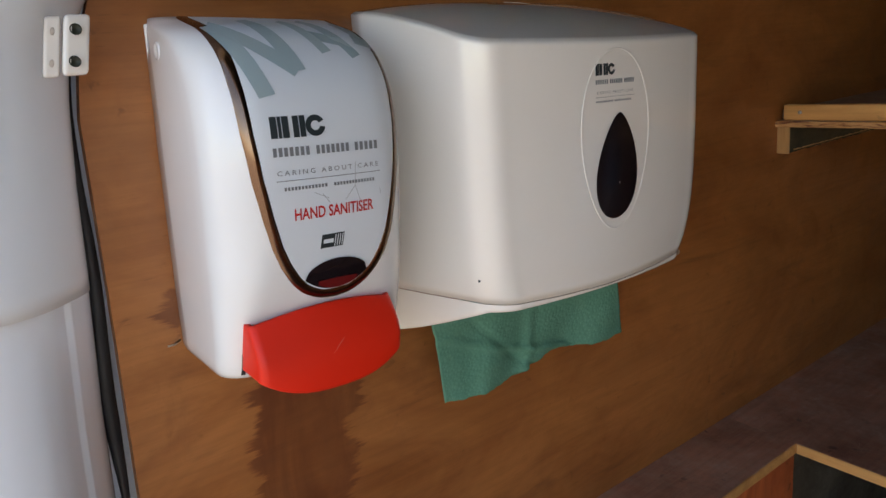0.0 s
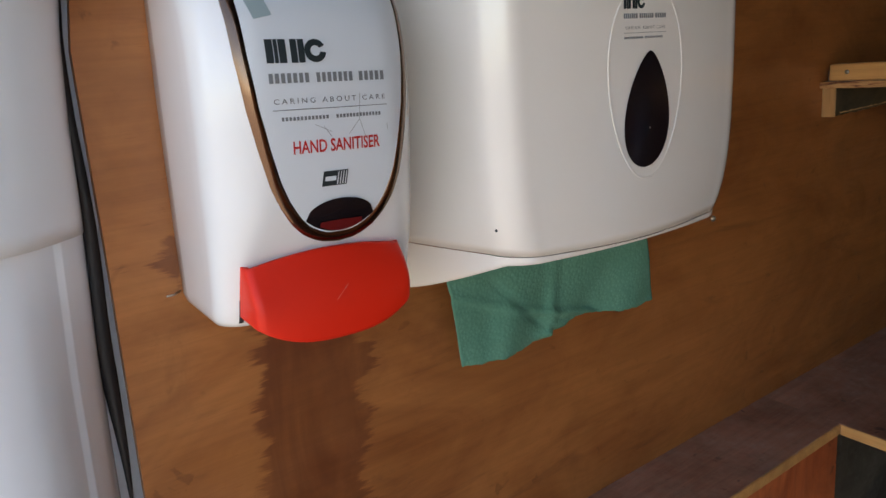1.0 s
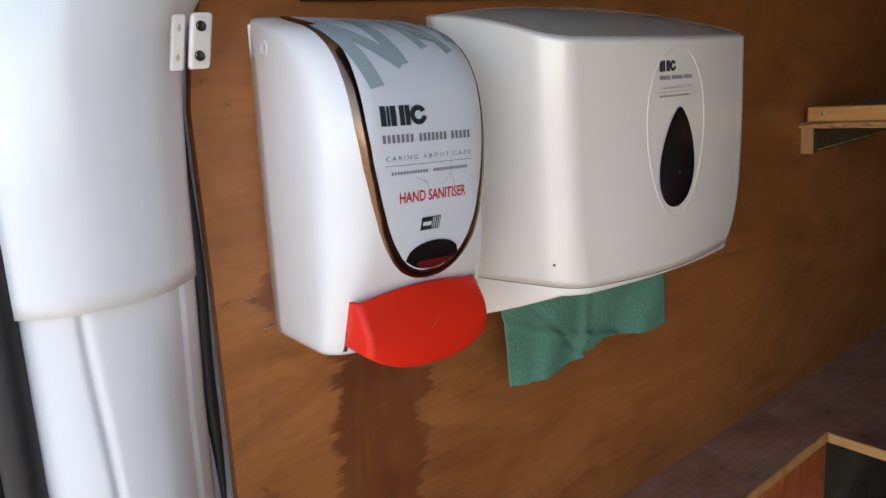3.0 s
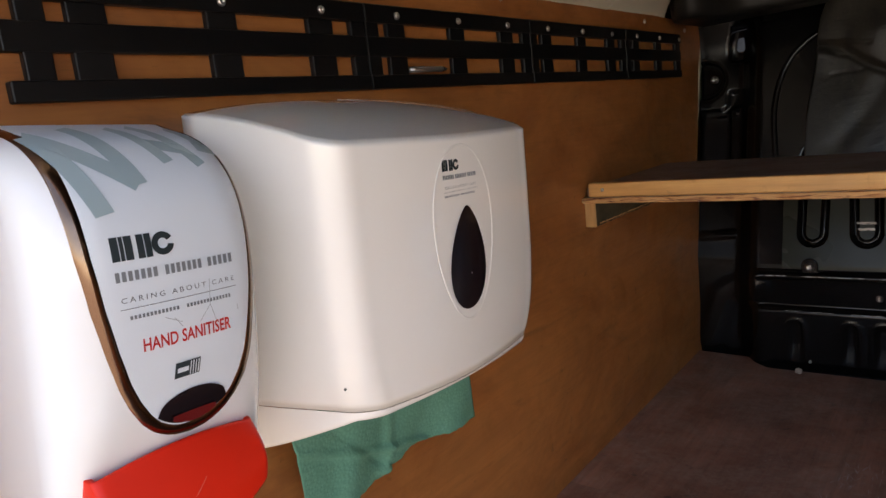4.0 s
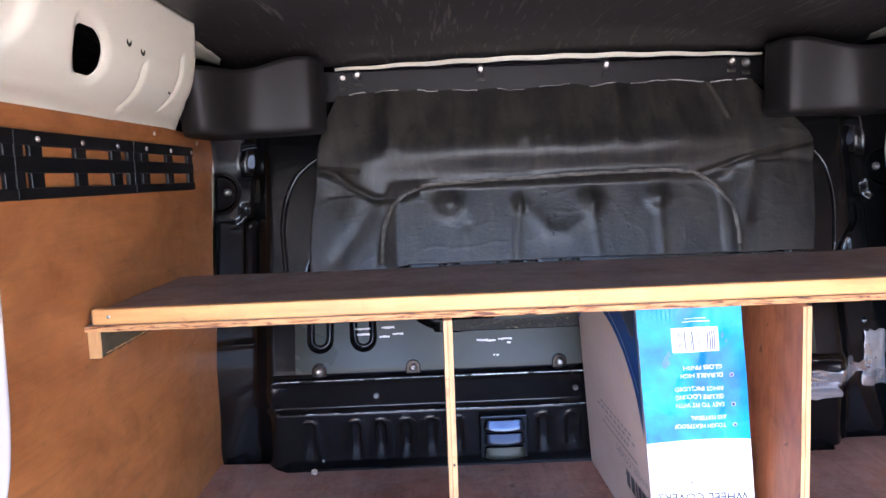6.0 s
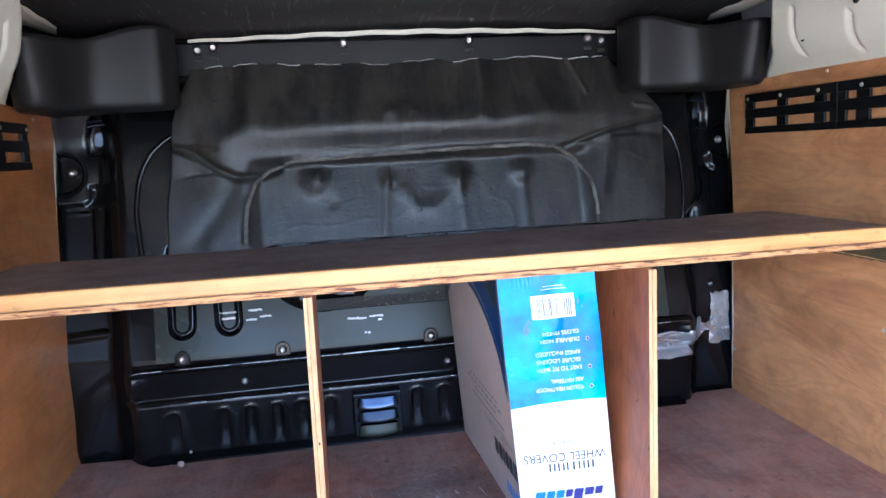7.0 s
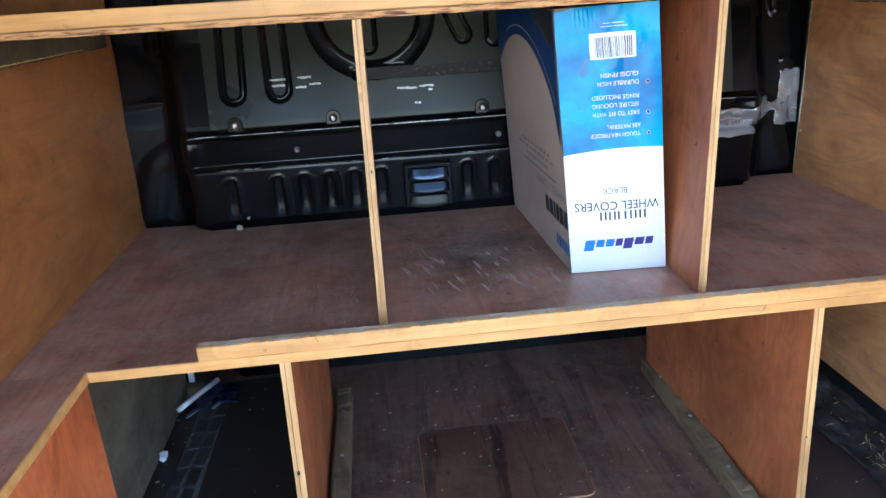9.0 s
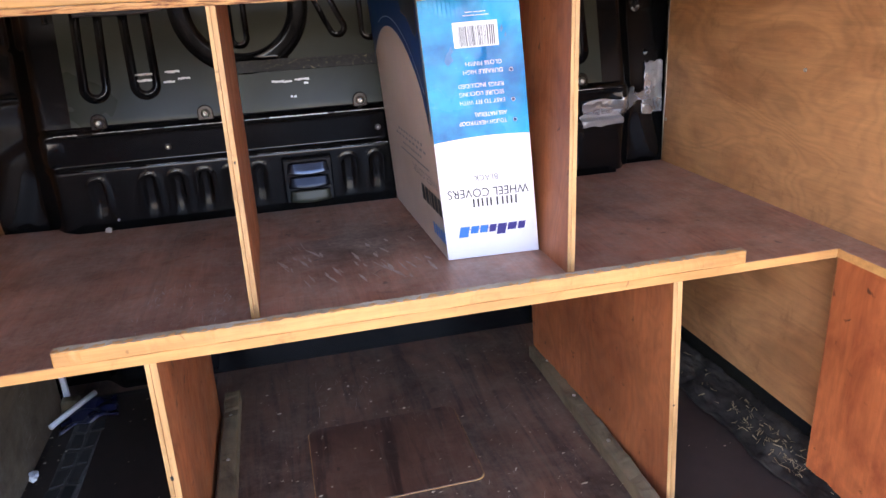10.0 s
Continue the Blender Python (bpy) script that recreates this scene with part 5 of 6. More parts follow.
pillar = thing("rear_pillar", (0.0, -0.57, 0.0), "white painted rear door pillar with overlapping panel seam", "pillar", kind="structure")
up = part("upper_panel", sheet(48, 40, lambda u, v: pillar_at(u, 0.872 + 0.008 * u + (0.52 - 0.008 * u) * v)), VAN_WHITE, pillar)
thick(up, 0.003, -1.0)
def lower_place(u, v):
    x, y, z = pillar_at(u, 0.0 + (0.884) * v, 0.0055)
    groove = math.exp(-((y + 0.626) / 0.0022) ** 2) * (1 if z < 0.866 else 0)
    return (x - 0.004 * groove + 0.0008 * math.sin(z * 9), y, z)
low = part("lower_panel", sheet(110, 40, lower_place), VAN_WHITE, pillar)
for z, s in ((1.035, 0.62), (0.985, 0.64), (0.955, 0.60), (0.915, 0.57)):
    x, y, _ = pillar_at(s, z)
    part("dimple", lathe([(0.0052, -0.001), (0.0048, 0.0004), (0.0030, 0.0010), (0.0004, 0.0013)], lambda a, b, h: (x + h, y + a, z + b), 14), VAN_WHITE, pillar)
part("door_seal", tube([(0.030, -0.667 + 0.65 * pillar_shift(z), z) for z in np.linspace(0, 1.38, 30)], 0.013, 10), RUBBER, pillar, "black rubber door seal")
part("door_seal", tube([(0.008, -0.687 + 0.65 * pillar_shift(z), z) for z in np.linspace(0, 1.38, 30)], 0.014, 10), RUBBER, pillar, "black rubber door seal")
seal_r = lerp_table([(0.5, 0.0008), (0.64, 0.0012), (0.70, 0.0040), (0.76, 0.0065), (0.84, 0.0060), (0.92, 0.0042), (1.0, 0.0028), (1.2, 0.0024)])
def strip_place(u, v):
    z = 0.5 + 0.7 * v
    a, r = u * math.tau, seal_r(z)
    return (-0.010 + r * math.cos(a), -0.5175 + pillar_shift(z) * 0.8 + 0.001 * math.sin(z * 30) + r * math.sin(a), z)
tagged(part("sealing_strip", sheet(10, 60, strip_place, wrap=True), RUBBER), "black sealing strip squeezed between lining and pillar", "seal")
other = thing("rear_pillar", (W, -0.57, 0.0), "white painted rear door pillar", "pillar", kind="structure")
part("pillar_panel", slab(W - 0.055, W + 0.06, -0.665, -0.55, 0.0, 1.39, 0.02, 3), VAN_WHITE, other)
tagged(part("rear_header", slab(-0.05, W + 0.05, -0.665, -0.56, 1.375, 1.42, 0.012, 3), VAN_WHITE), "white painted header over the rear opening", "header", kind="structure")

# white hinge plate at the edge of the lining
plate = thing("hinge_plate", (0.05, -0.513, 1.03), "small white plastic plate with two screw holes", "bracket")
def plate_place(x, y, z):
    return (x + (y + 0.495) * -0.15, y - 0.0185 + (z - 1.038) * 0.22, z + 0.012)
part("plate", moved(slab(0.047, 0.0545, -0.501, -0.4845, 1.0185, 1.0575, 0.003, 3), plate_place), CREAM_PLASTIC, plate)
part("flange", moved(slab(0.0375, 0.0435, -0.5115, -0.5012, 1.0185, 1.0575, 0.002, 3), plate_place), CREAM_PLASTIC, plate)
for z in (1.0275, 1.0478):
    part("plugged_hole", lathe([(0.0026, 0), (0.0024, 0.0004), (0.0003, 0.0001)], lambda a, b, h: plate_place(0.0436 + h, -0.5065 + 0.6 * a, z + b), 12), GREY_CARD, plate, "faint filled screw hole")
for z in (1.0275, 1.0478):
    y = -0.5125 + (z - 1.038) * 0.22
    part("screw", lathe([(0.0038, 0), (0.0038, 0.0006), (0.0030, 0.0004), (0.0027, -0.002), (0.0003, -0.002)], lambda a, b, h: (0.0547 + h, y + a, z + 0.012 + b), 14), GREY_STEEL, plate)

# loose screws in the linings
for y, z in ((0.262, 1.199), (0.80, 1.190), (1.04, 1.18), (-0.32, 1.196)):
    tagged(part("wall_screw", screw_on_wall(y, z, 0.0, 1, 0.0048), STEEL), "small zinc screw holding the lining", "screw", "lining screws")
tagged(part("wall_screw", screw_on_wall(0.215, 0.730, 0.0, 1, 0.004), STEEL), "small zinc screw holding the lining", "screw", "lining screws")
for y, z in ((0.72, 1.195), (1.02, 1.17), (1.03, 0.53), (0.55, 0.70)):
    tagged(part("wall_screw", screw_on_wall(y, z, W, -1, 0.004), STEEL), "small zinc screw holding the lining", "screw", "lining screws")
tagged(part("nail", tube([(0.0, -0.470, 0.812), (0.004, -0.476, 0.811), (0.007, -0.482, 0.812)], 0.0009, 6), STEEL), "small bent nail in the lining", "nail")

# ---- hand sanitiser dispenser ----
LEAN_S = radians(-3.4)
SAN = Matrix.Translation((0.0, -0.390, 0.798)) @ Matrix.Rotation(LEAN_S, 4, "X") @ Matrix.Diagonal((1.0, 1.08, 1.07, 1.0))
san_depth = lerp_table([(0.0, 0.098), (0.006, 0.103), (0.03, 0.110), (0.055, 0.1195), (0.075, 0.127), (0.10, 0.1315), (0.13, 0.1340), (0.155, 0.1345), (0.175, 0.1330), (0.195, 0.1285), (0.212, 0.119), (0.226, 0.104), (0.237, 0.083), (0.244, 0.059), (0.248, 0.030), (0.250, 0.008)])
san_half = lerp_table([(0.0, 0.0705), (0.006, 0.0728), (0.05, 0.0735), (0.15, 0.0735), (0.22, 0.0725), (0.243, 0.071), (0.25, 0.069)])


def smooth_depth(h):
    return sum(san_depth(min(0.25, max(0.0, h + o))) for o in (-0.006, -0.003, 0, 0.003, 0.006)) / 5


def san_corner(h, d):
    return min(0.018 + 0.016 * float(sstep(0.02, 0.10, h)), d * 0.6)


def san_front(w, h, proud=0.0):
    """The front skin of the dispenser at width w and height h; it bows gently across."""
    d = smooth_depth(h)
    half = san_half(h)
    bow = 0.006 * (w / half) ** 2
    r = san_corner(h, d)
    over = max(0.0, abs(w) - (half - r))
    round_off = r - math.sqrt(max(0.0, r * r - over * over)) if over < r else r
    slope = (smooth_depth(h + 0.002) - smooth_depth(h - 0.002)) / 0.004
    nrm = Vector((1.0, 0.0, -slope)).normalized()
    p = Vector((d - bow - round_off, w, h)) + proud * nrm
    return SAN @ p


def san_section(h, n=44):
    d, half = smooth_depth(h), san_half(h)
    pts = []
    for i in range(n + 1):
        t = i / n * 2 - 1
        if abs(t) > 0.72:
            f = (1 - abs(t)) / 0.28
            r = san_corner(h, d)
            pts.append((max(0.0, d - r - 0.006) * f, math.copysign(half, t)))
        else:
            r = san_corner(h, d)
            a = abs(t) / 0.72
            if a > 0.6:
                q = (a - 0.6) / 0.4 * math.pi / 2
                w = half - r + r * math.sin(q)
                x = d - r + r * math.cos(q)
            else:
                w, x = (half - r) * a / 0.6, d
            pts.append((x - 0.006 * (w / half) ** 2, math.copysign(w, t) if t else 0.0))
    return pts


def san_body():
    hs = [0.0, 0.003, 0.007] + list(np.linspace(0.012, 0.25, 70))
    verts, faces, n = [], [], 45
    for h in hs:
        verts += [SAN @ Vector((x, w, h)) for x, w in san_section(h)]
    for j in range(len(hs) - 1):
        faces += [(j * n + i, j * n + i + 1, (j + 1) * n + i + 1, (j + 1) * n + i) for i in range(n - 1)]
        faces.append((j * n + n - 1, j * n, (j + 1) * n, (j + 1) * n + n - 1))
    top = len(hs) - 1
    for base, flip in ((0, True), (top * n, False)):
        verts.append(sum((Vector(verts[base + i]) for i in range(n)), Vector()) / n)
        c = len(verts) - 1
        for i in range(n):
            tri = (base + i, base + (i + 1) % n, c)
            faces.append(tri[::-1] if flip else tri)
    return mesh_of("body", verts, faces, True)


sanitiser = thing("hand_sanitiser_dispenser", (0.0, -0.390, 0.798), "white plastic wall sanitiser dispenser with red push lever and chrome-edged label", "dispenser")
part("body", san_body(), WHITE_PLASTIC, sanitiser)
LABEL_W = lerp_table([(0.055, 0.0), (0.0558, 0.009), (0.0585, 0.0165), (0.0628, 0.0232), (0.0702, 0.0302), (0.0815, 0.0370), (0.095, 0.0425), (0.115, 0.0475), (0.14, 0.0523), (0.17, 0.0556), (0.20, 0.0570), (0.25, 0.0573)])


def label_place(u, v):
    h = 0.059 + (0.2485 - 0.059) * (v ** 1.35)
    k = max(0.0, LABEL_W(h) - 0.003)
    return san_front(0.0045 + k * (2 * u - 1), h, 0.0010)


label = part("label", sheet(24, 70, label_place), LABEL, sanitiser, "glossy pale blue-white label")
trim_pts = []
for h in np.linspace(0.2485, 0.063, 60):
    trim_pts.append((-LABEL_W(h), h))
trim_pts += [(-LABEL_W(h), h) for h in (0.0600, 0.0578, 0.0562, 0.0553)]
trim_pts += [(0.0, 0.055)]
trim_pts += [(-w, h) for w, h in trim_pts[-2::-1]]
tv, tf = [], []
for i, (w, h) in enumerate(trim_pts):
    a, b = trim_pts[max(i - 1, 0)], trim_pts[min(i + 1, len(trim_pts) - 1)]
    d = Vector((b[0] - a[0], b[1] - a[1])).normalized()
    o = Vector((d.y, -d.x))
    for off, proud in ((-0.0040, 0.0), (-0.0034, 0.0011), (-0.0003, 0.0014), (0.0030, 0.0011), (0.0036, 0.0)):
        tv.append(san_front(0.0045 + w + o.x * off, min(0.2495, h + o.y * off), proud))
for i in range(len(trim_pts) - 1):
    tf += [(5 * i + k, 5 * i + k + 1, 5 * i + 6 + k, 5 * i + 5 + k) for k in range(4)]
part("chrome_trim", mesh_of("chrome_trim", tv, tf, True), CHROME, sanitiser, "chrome trim with the brown wall's reflection put into its colour")


def on_label(u, v):
    return san_front((u + 0.0034) * 1.2, v, 0.0016)


def on_label_at(cu, cv, slant=0.0):
    return lambda u, v: san_front((cu + u + 0.0034) * 1.2, cv + v + slant * u, 0.0016)


def letter_blocks(*words):
    """Plain bars of the size of unread or withheld letters."""
    out = []
    for a, b, n in words:
        step = (b - a) / n
        out += [(a + k * step, a + (k + 0.66) * step) for k in range(n)]
    return out


def bars(owner, ink, v, height, spans, place, name="print_bar"):
    for a, b in spans:
        part(name, patch(a, b, v, v + height, place, 4 if b - a > 0.01 else 1, 1), ink, owner)


# emblem and name lines as plain shapes, the readable lines as words
def emblem(owner, place, left, foot, w, h):
    """Plain mark: upright bars and an open ring, w wide and h high."""
    for a, b in ((0.0, 0.12), (0.135, 0.195), (0.21, 0.33), (0.40, 0.51), (0.525, 0.63)):
        part("emblem_bar", patch(left + a * w, left + b * w, foot, foot + h, place, 2, 4), INK, owner)
    verts, faces, n = [], [], 28
    for k in range(n + 1):
        a = radians(28 + 322 * k / n)
        for r in (1.0, 0.45):
            verts.append(place(left + (0.815 + 0.185 * r * math.cos(a)) * w, foot + (0.5 + 0.5 * r * math.sin(a)) * h))
    faces = [(2 * k, 2 * k + 1, 2 * k + 3, 2 * k + 2) for k in range(n)]
    part("emblem_ring", mesh_of("emblem_ring", verts, faces, True), INK, owner)


emblem(label, on_label, -0.0345, 0.166, 0.0312, 0.0135)
bars(label, INK_PALE, 0.1545, 0.0056, letter_blocks((-0.0345, -0.0130, 7), (-0.0100, 0.0110, 7), (0.0138, 0.0300, 5)), on_label)
part("lettering", lettering("CARING ABOUT CARE", 0.0620, on_label_at(-0.0022, 0.1425), 1.5), INK_GREY, label)
part("rule", patch(-0.0340, 0.0300, 0.1387, 0.1391, on_label), INK_GREY, label)
bars(label, INK_PALE, 0.1325, 0.0022, letter_blocks((-0.0300, -0.0045, 13), (-0.0008, 0.0262, 14)), on_label)
part("lettering", lettering("HAND SANITISER", 0.0495, on_label_at(-0.0003, 0.1125), 1.0, 0.0080, 0.018), INK_RED, label, "red words")
part("maker_mark", patch(-0.0085, 0.0085, 0.0905, 0.1000, lambda u, v: san_front(u + (v - 0.095) * 0.15 + 0.0005, v, 0.0016)), INK, label)
for k in range(4):
    u = 0.0015 + 0.0018 * k
    part("mark_line", patch(u, u + 0.0007, 0.0912, 0.0993, lambda a, b: san_front(a + (b - 0.095) * 0.15 + 0.0005, b, 0.0019), 1, 2), LABEL, label)
part("mark_line", patch(-0.0070, 0.0005, 0.0938, 0.0966, lambda a, b: san_front(a + (b - 0.095) * 0.15 + 0.0005, b, 0.0019), 3, 1), LABEL, label)
for pts in (((-0.045, 0.238), (-0.033, 0.192)), ((-0.045, 0.238), (-0.012, 0.207)), ((-0.020, 0.244), (-0.012, 0.207))):
    part("faded_emblem", stroke(pts, 0.0095, on_label, 14), LABEL_MARK, label)
for pts in (((0.002, 0.2435), (0.010, 0.219)), ((0.004, 0.232), (0.024, 0.2265)), ((0.016, 0.2445), (0.028, 0.216)), ((0.035, 0.242), (0.041, 0.228)), ((0.034, 0.2285), (0.047, 0.225))):
    part("faded_emblem", stroke(pts, 0.007, on_label, 12), LABEL_MARK, label)
for pts in (((-0.013, 0.1295), (-0.004, 0.1245)), ((-0.008, 0.128), (-0.004, 0.1215)), ((0.006, 0.122), (0.0125, 0.131), (0.0160, 0.119)), ((0.0295, 0.127), (0.0298, 0.123)), ((0.0125, 0.131), (0.0135, 0.147))):
    part("scratch", stroke(pts, 0.00035, on_label, 4), painted("scratch_grey", (0.42, 0.44, 0.46), 0.4, 0, 0.1, 60, 0), label, "fine scratch in the label")


def lens(u, v):
    w = 0.0045 + 0.0242 * (2 * u - 1)
    lo = 0.0600 + 0.0095 * (abs(2 * u - 1) ** 2.2)
    hi = 0.0695 + 0.0125 * math.sqrt(max(0.0, 1 - (2 * u - 1) ** 2)) * 1.0
    return san_front(w, lo + (hi - lo) * v, 0.0020 + 0.0016 * math.sin(math.pi * u) * math.sin(math.pi * v))


window = part("window", sheet(20, 8, lens), SMOKED, sanitiser, "dark smoked viewing window")
part("liquid", sheet(14, 5, lambda u, v: san_front(0.0045 + 0.015 * (2 * u - 1), 0.0612 + 0.004 * (2 * u - 1) ** 2 + 0.0075 * v * (1 - (2 * u - 1) ** 2 * 0.6), 0.0040)), LIQUID, window, "red-brown liquid showing at the bottom")
part("side_plug", lathe([(0.0065, -0.001), (0.0062, 0.0006), (0.0050, 0.0010), (0.0046, 0.0002), (0.0004, 0.0)], lambda a, b, h: SAN @ Vector((0.028 + a, -0.0722 - h, 0.226 + b)), 18), WHITE_PLASTIC, sanitiser)
part("back_plate", moved(slab(0.0, 0.0020, -0.0725, 0.0725, 0.004, 0.2465, 0.0012), lambda x, y, z: SAN @ Vector((x, y, z))), WHITE_PLASTIC, sanitiser)


def lever(u, v):
    """Red push lever: a bowed front with a rounded tongue, turning back at both sides into short cheeks."""
    a = 2 * u - 1
    side = abs(a)
    if side < 0.74:
        f = side / 0.74
        w, back = 0.0495 * f, 0.004 * f * f
    elif side < 0.88:
        q = (side - 0.74) / 0.14 * math.pi / 2
        w, back = 0.0495 + 0.0060 * math.sin(q), 0.004 + 0.0065 * (1 - math.cos(q))
    else:
        f = (side - 0.88) / 0.12
        w, back = 0.0555 + 0.001 * f, 0.0105 + 0.045 * f
    r = min(1.0, side / 0.8)
    top = 0.0500 - 0.0065 * r * r
    foot = -0.0090 + 0.0140 * r ** 2.8
    if side > 0.8:
        foot += 0.004 * (side - 0.8) / 0.2
    h = top + (foot - top) * v
    out = 0.1235 + 0.0185 * math.sin(min(1.0, v * 1.2) * math.pi * 0.5) - 0.005 * v * v
    return SAN @ Vector((out - back, (math.copysign(w, a) if a else 0.0) - 0.0040, h))


front = sheet(64, 30, lever, "lever_front")
for a, b, c, d in ((-0.0606, -0.0578, 0.0030, 0.020),):
    part("lever_gap", patch(a, b, c, d, lambda u, v: san_front(u, v, 0.0005), 4, 10), RUBBER, sanitiser, "dark gap beside the lever")
lev = part("push_lever", front, RED, sanitiser, "red plastic push lever")
thick(lev, 0.004, 1.0)
part("lever_scratch", stroke(((-0.004, 0.012), (0.006, 0.022)), 0.0004, lambda u, v: lever(0.5 + u / 0.137, (0.05 - v) / 0.068) + Vector((0.0006, 0, 0)), 5), painted("scuffed_red", (0.85, 0.22, 0.17), 0.5, 0, 0.1, 60, 0), lev)
# ---- paper towel dispenser ----
TOW = Matrix.Translation((0.0, -0.105, 0.771)) @ Matrix.Rotation(radians(-1.6), 4, "X")
HALF = 0.173


def tow_section(t):
    """Plan outline for t from -1 (one side at the wall) to 1: depth and width, bowed front with wide round corners."""
    a = abs(t)
    if a < 0.5:
        w, x = (a / 0.5) * 0.124, 0.1620 - 0.0095 * (a / 0.5) ** 2
    elif a < 0.8:
        q = (a - 0.5) / 0.3 * math.pi / 2
        w, x = 0.124 + 0.032 * math.sin(q), 0.1205 + 0.032 * math.cos(q)
    else:
        f = (a - 0.8) / 0.2
        w, x = 0.156 + (HALF - 0.156) * f ** 1.3, 0.1205 * (1 - f)
    return x, math.copysign(w, t) if t else 0.0


def tow_top(x, w):
    return 0.303 - 0.050 * (max(x, 0) / 0.162) ** 1.25 - 0.010 * (abs(w) / HALF) ** 2.6 * (1 - 0.75 * min(1.0, max(x, 0) / 0.162))


def tow_taper(x, v):
    """How far the cover draws in towards its foot: most at the front corners, not at all at the wall."""
    return 1.0 - 0.045 * math.exp(-v * 5) * min(1.0, x / 0.1), 1.0 - 0.15 * math.exp(-v * 6.5) * min(1.0, x / 0.155) ** 2


def tow_body():
    ts = list(np.linspace(-1, 1, 81))
    n = len(ts)
    verts, faces = [], []
    levels = list(np.linspace(0, 0.955, 28)) + [0.975, 0.99, 1.0]
    rows = len(levels) - 1
    for v in levels:
        for t in ts:
            x, w = tow_section(t)
            zt = tow_top(x, w) - 0.0018
            z0 = 0.0285 + 0.0085 * abs(t) ** 1.5
            z = z0 + (zt - z0) * v
            k, kw = tow_taper(x, v)
            verts.append(TOW @ Vector((x * k, w * kw, z)))
    for j in range(rows):
        faces += [(j * n + i, j * n + i + 1, (j + 1) * n + i + 1, (j + 1) * n + i) for i in range(n - 1)]
    last = rows * n
    ks = (0.988, 0.975, 0.95, 0.9, 0.8, 0.65, 0.5, 0.35, 0.2, 0.08)
    prev = last
    for k in ks:
        base = len(verts)
        for t in ts:
            x, w = tow_section(t)
            verts.append(TOW @ Vector((x * k, w * k, tow_top(x * k, w * k) - (0.0010 if k > 0.98 else 0))))
        faces += [(prev + i, prev + i + 1, base + i + 1, base + i) for i in range(n - 1)]
        prev = base
    return mesh_of("cover", verts, faces, True)


def tow_front(u, v, proud=0.0):
    """A place on the front of the cover: u across from its middle, v up from its foot."""
    x = 0.1620 - 0.0095 * (min(abs(u), 0.124) / 0.124) ** 2
    f = max(0.0, min(1.0, (v - 0.031) / (tow_top(x, u) - 0.035)))
    k = tow_taper(x, f)[0]
    return TOW @ Vector((x * k + proud, u, v))


towels = thing("paper_towel_dispenser", (0.0, -0.105, 0.771), "white plastic paper towel dispenser with a dark teardrop window", "dispenser")
cover = part("cover", tow_body(), CREAM_PLASTIC, towels)
thick(cover, 0.0012, -1.0)


def tray(u, v):
    x, w = tow_section(2 * u - 1)
    lift = min(1.0, x / 0.135) ** 1.3
    low = -0.013 + 0.0375 * lift
    seam = 0.0285 + 0.0085 * abs(2 * u - 1) ** 1.5
    fk, fw = tow_taper(x, 0.0)
    prof = ((0.9985, seam - 0.0007), (0.9982, seam - 0.0015), (0.9965, min(seam - 0.001, low + 0.003)), (0.988, low + 0.0006), (0.970, low), (0.45, low * 0.5), (0.05, low * 0.2))
    f = v * (len(prof) - 1)
    i = min(int(f), len(prof) - 2)
    k = prof[i][0] + (prof[i + 1][0] - prof[i][0]) * (f - i)
    h = prof[i][1] + (prof[i + 1][1] - prof[i][1]) * (f - i)
    kw = k * fw
    k *= fk
    return TOW @ Vector((x * k, w * kw, h))


part("tray", sheet(80, 24, tray), CREAM_PLASTIC, towels, "lower tray behind a thin seam")
TEAR = []
for k in range(48):
    a = k / 48 * math.tau
    r = 0.0105 + 0.0185 * (0.5 - 0.5 * math.cos(a)) ** 0.5
    TEAR.append((math.sin(a) * r * 1.16 + 0.0025 * math.cos(a), 0.1410 + 0.0485 * math.cos(a)))
tear_c = (-0.0005, 0.0)


def tear_mesh(scale, proud, dome):
    verts, faces = [], []
    rings = (1.0, 0.9, 0.7, 0.4, 0.02)
    for k in rings:
        for u, v in TEAR:
            verts.append(tow_front(tear_c[0] + u * scale * k, 0.126 + (v - 0.126) * k * scale, proud + dome * (1 - k * k)))
    n = len(TEAR)
    for j in range(len(rings) - 1):
        faces += [(j * n + i, j * n + (i + 1) % n, (j + 1) * n + (i + 1) % n, (j + 1) * n + i) for i in range(n)]
    return mesh_of("teardrop", verts, faces, True)


part("window", tear_mesh(1.0, 0.0012, 0.002), SMOKED, cover, "dark smoked teardrop window")
OVAL = []
for k in range(65):
    a = k / 64 * math.tau
    wv = 0.0455 + 0.006 * math.cos(a)
    OVAL.append((tear_c[0] + math.sin(a) * wv, 0.164 + 0.0815 * math.cos(a)))
ov, of = [], []
for i, (u, v) in enumerate(OVAL):
    c = Vector((u - tear_c[0], v - 0.164)).normalized()
    for o, p in ((-0.0009, 0.0002), (0.0, 0.0011), (0.0009, 0.0002)):
        ov.append(tow_front(u + c.x * o, v + c.y * o, p))
for i in range(len(OVAL) - 1):
    of += [(3 * i + k, 3 * i + k + 1, 3 * i + 4 + k, 3 * i + 3 + k) for k in range(2)]
part("oval_bead", mesh_of("oval_bead", ov, of, True), CREAM_PLASTIC, cover)


def on_cover(u, v):
    return tow_front(tear_c[0] - 0.003 + u, v + 0.0145, 0.0006)


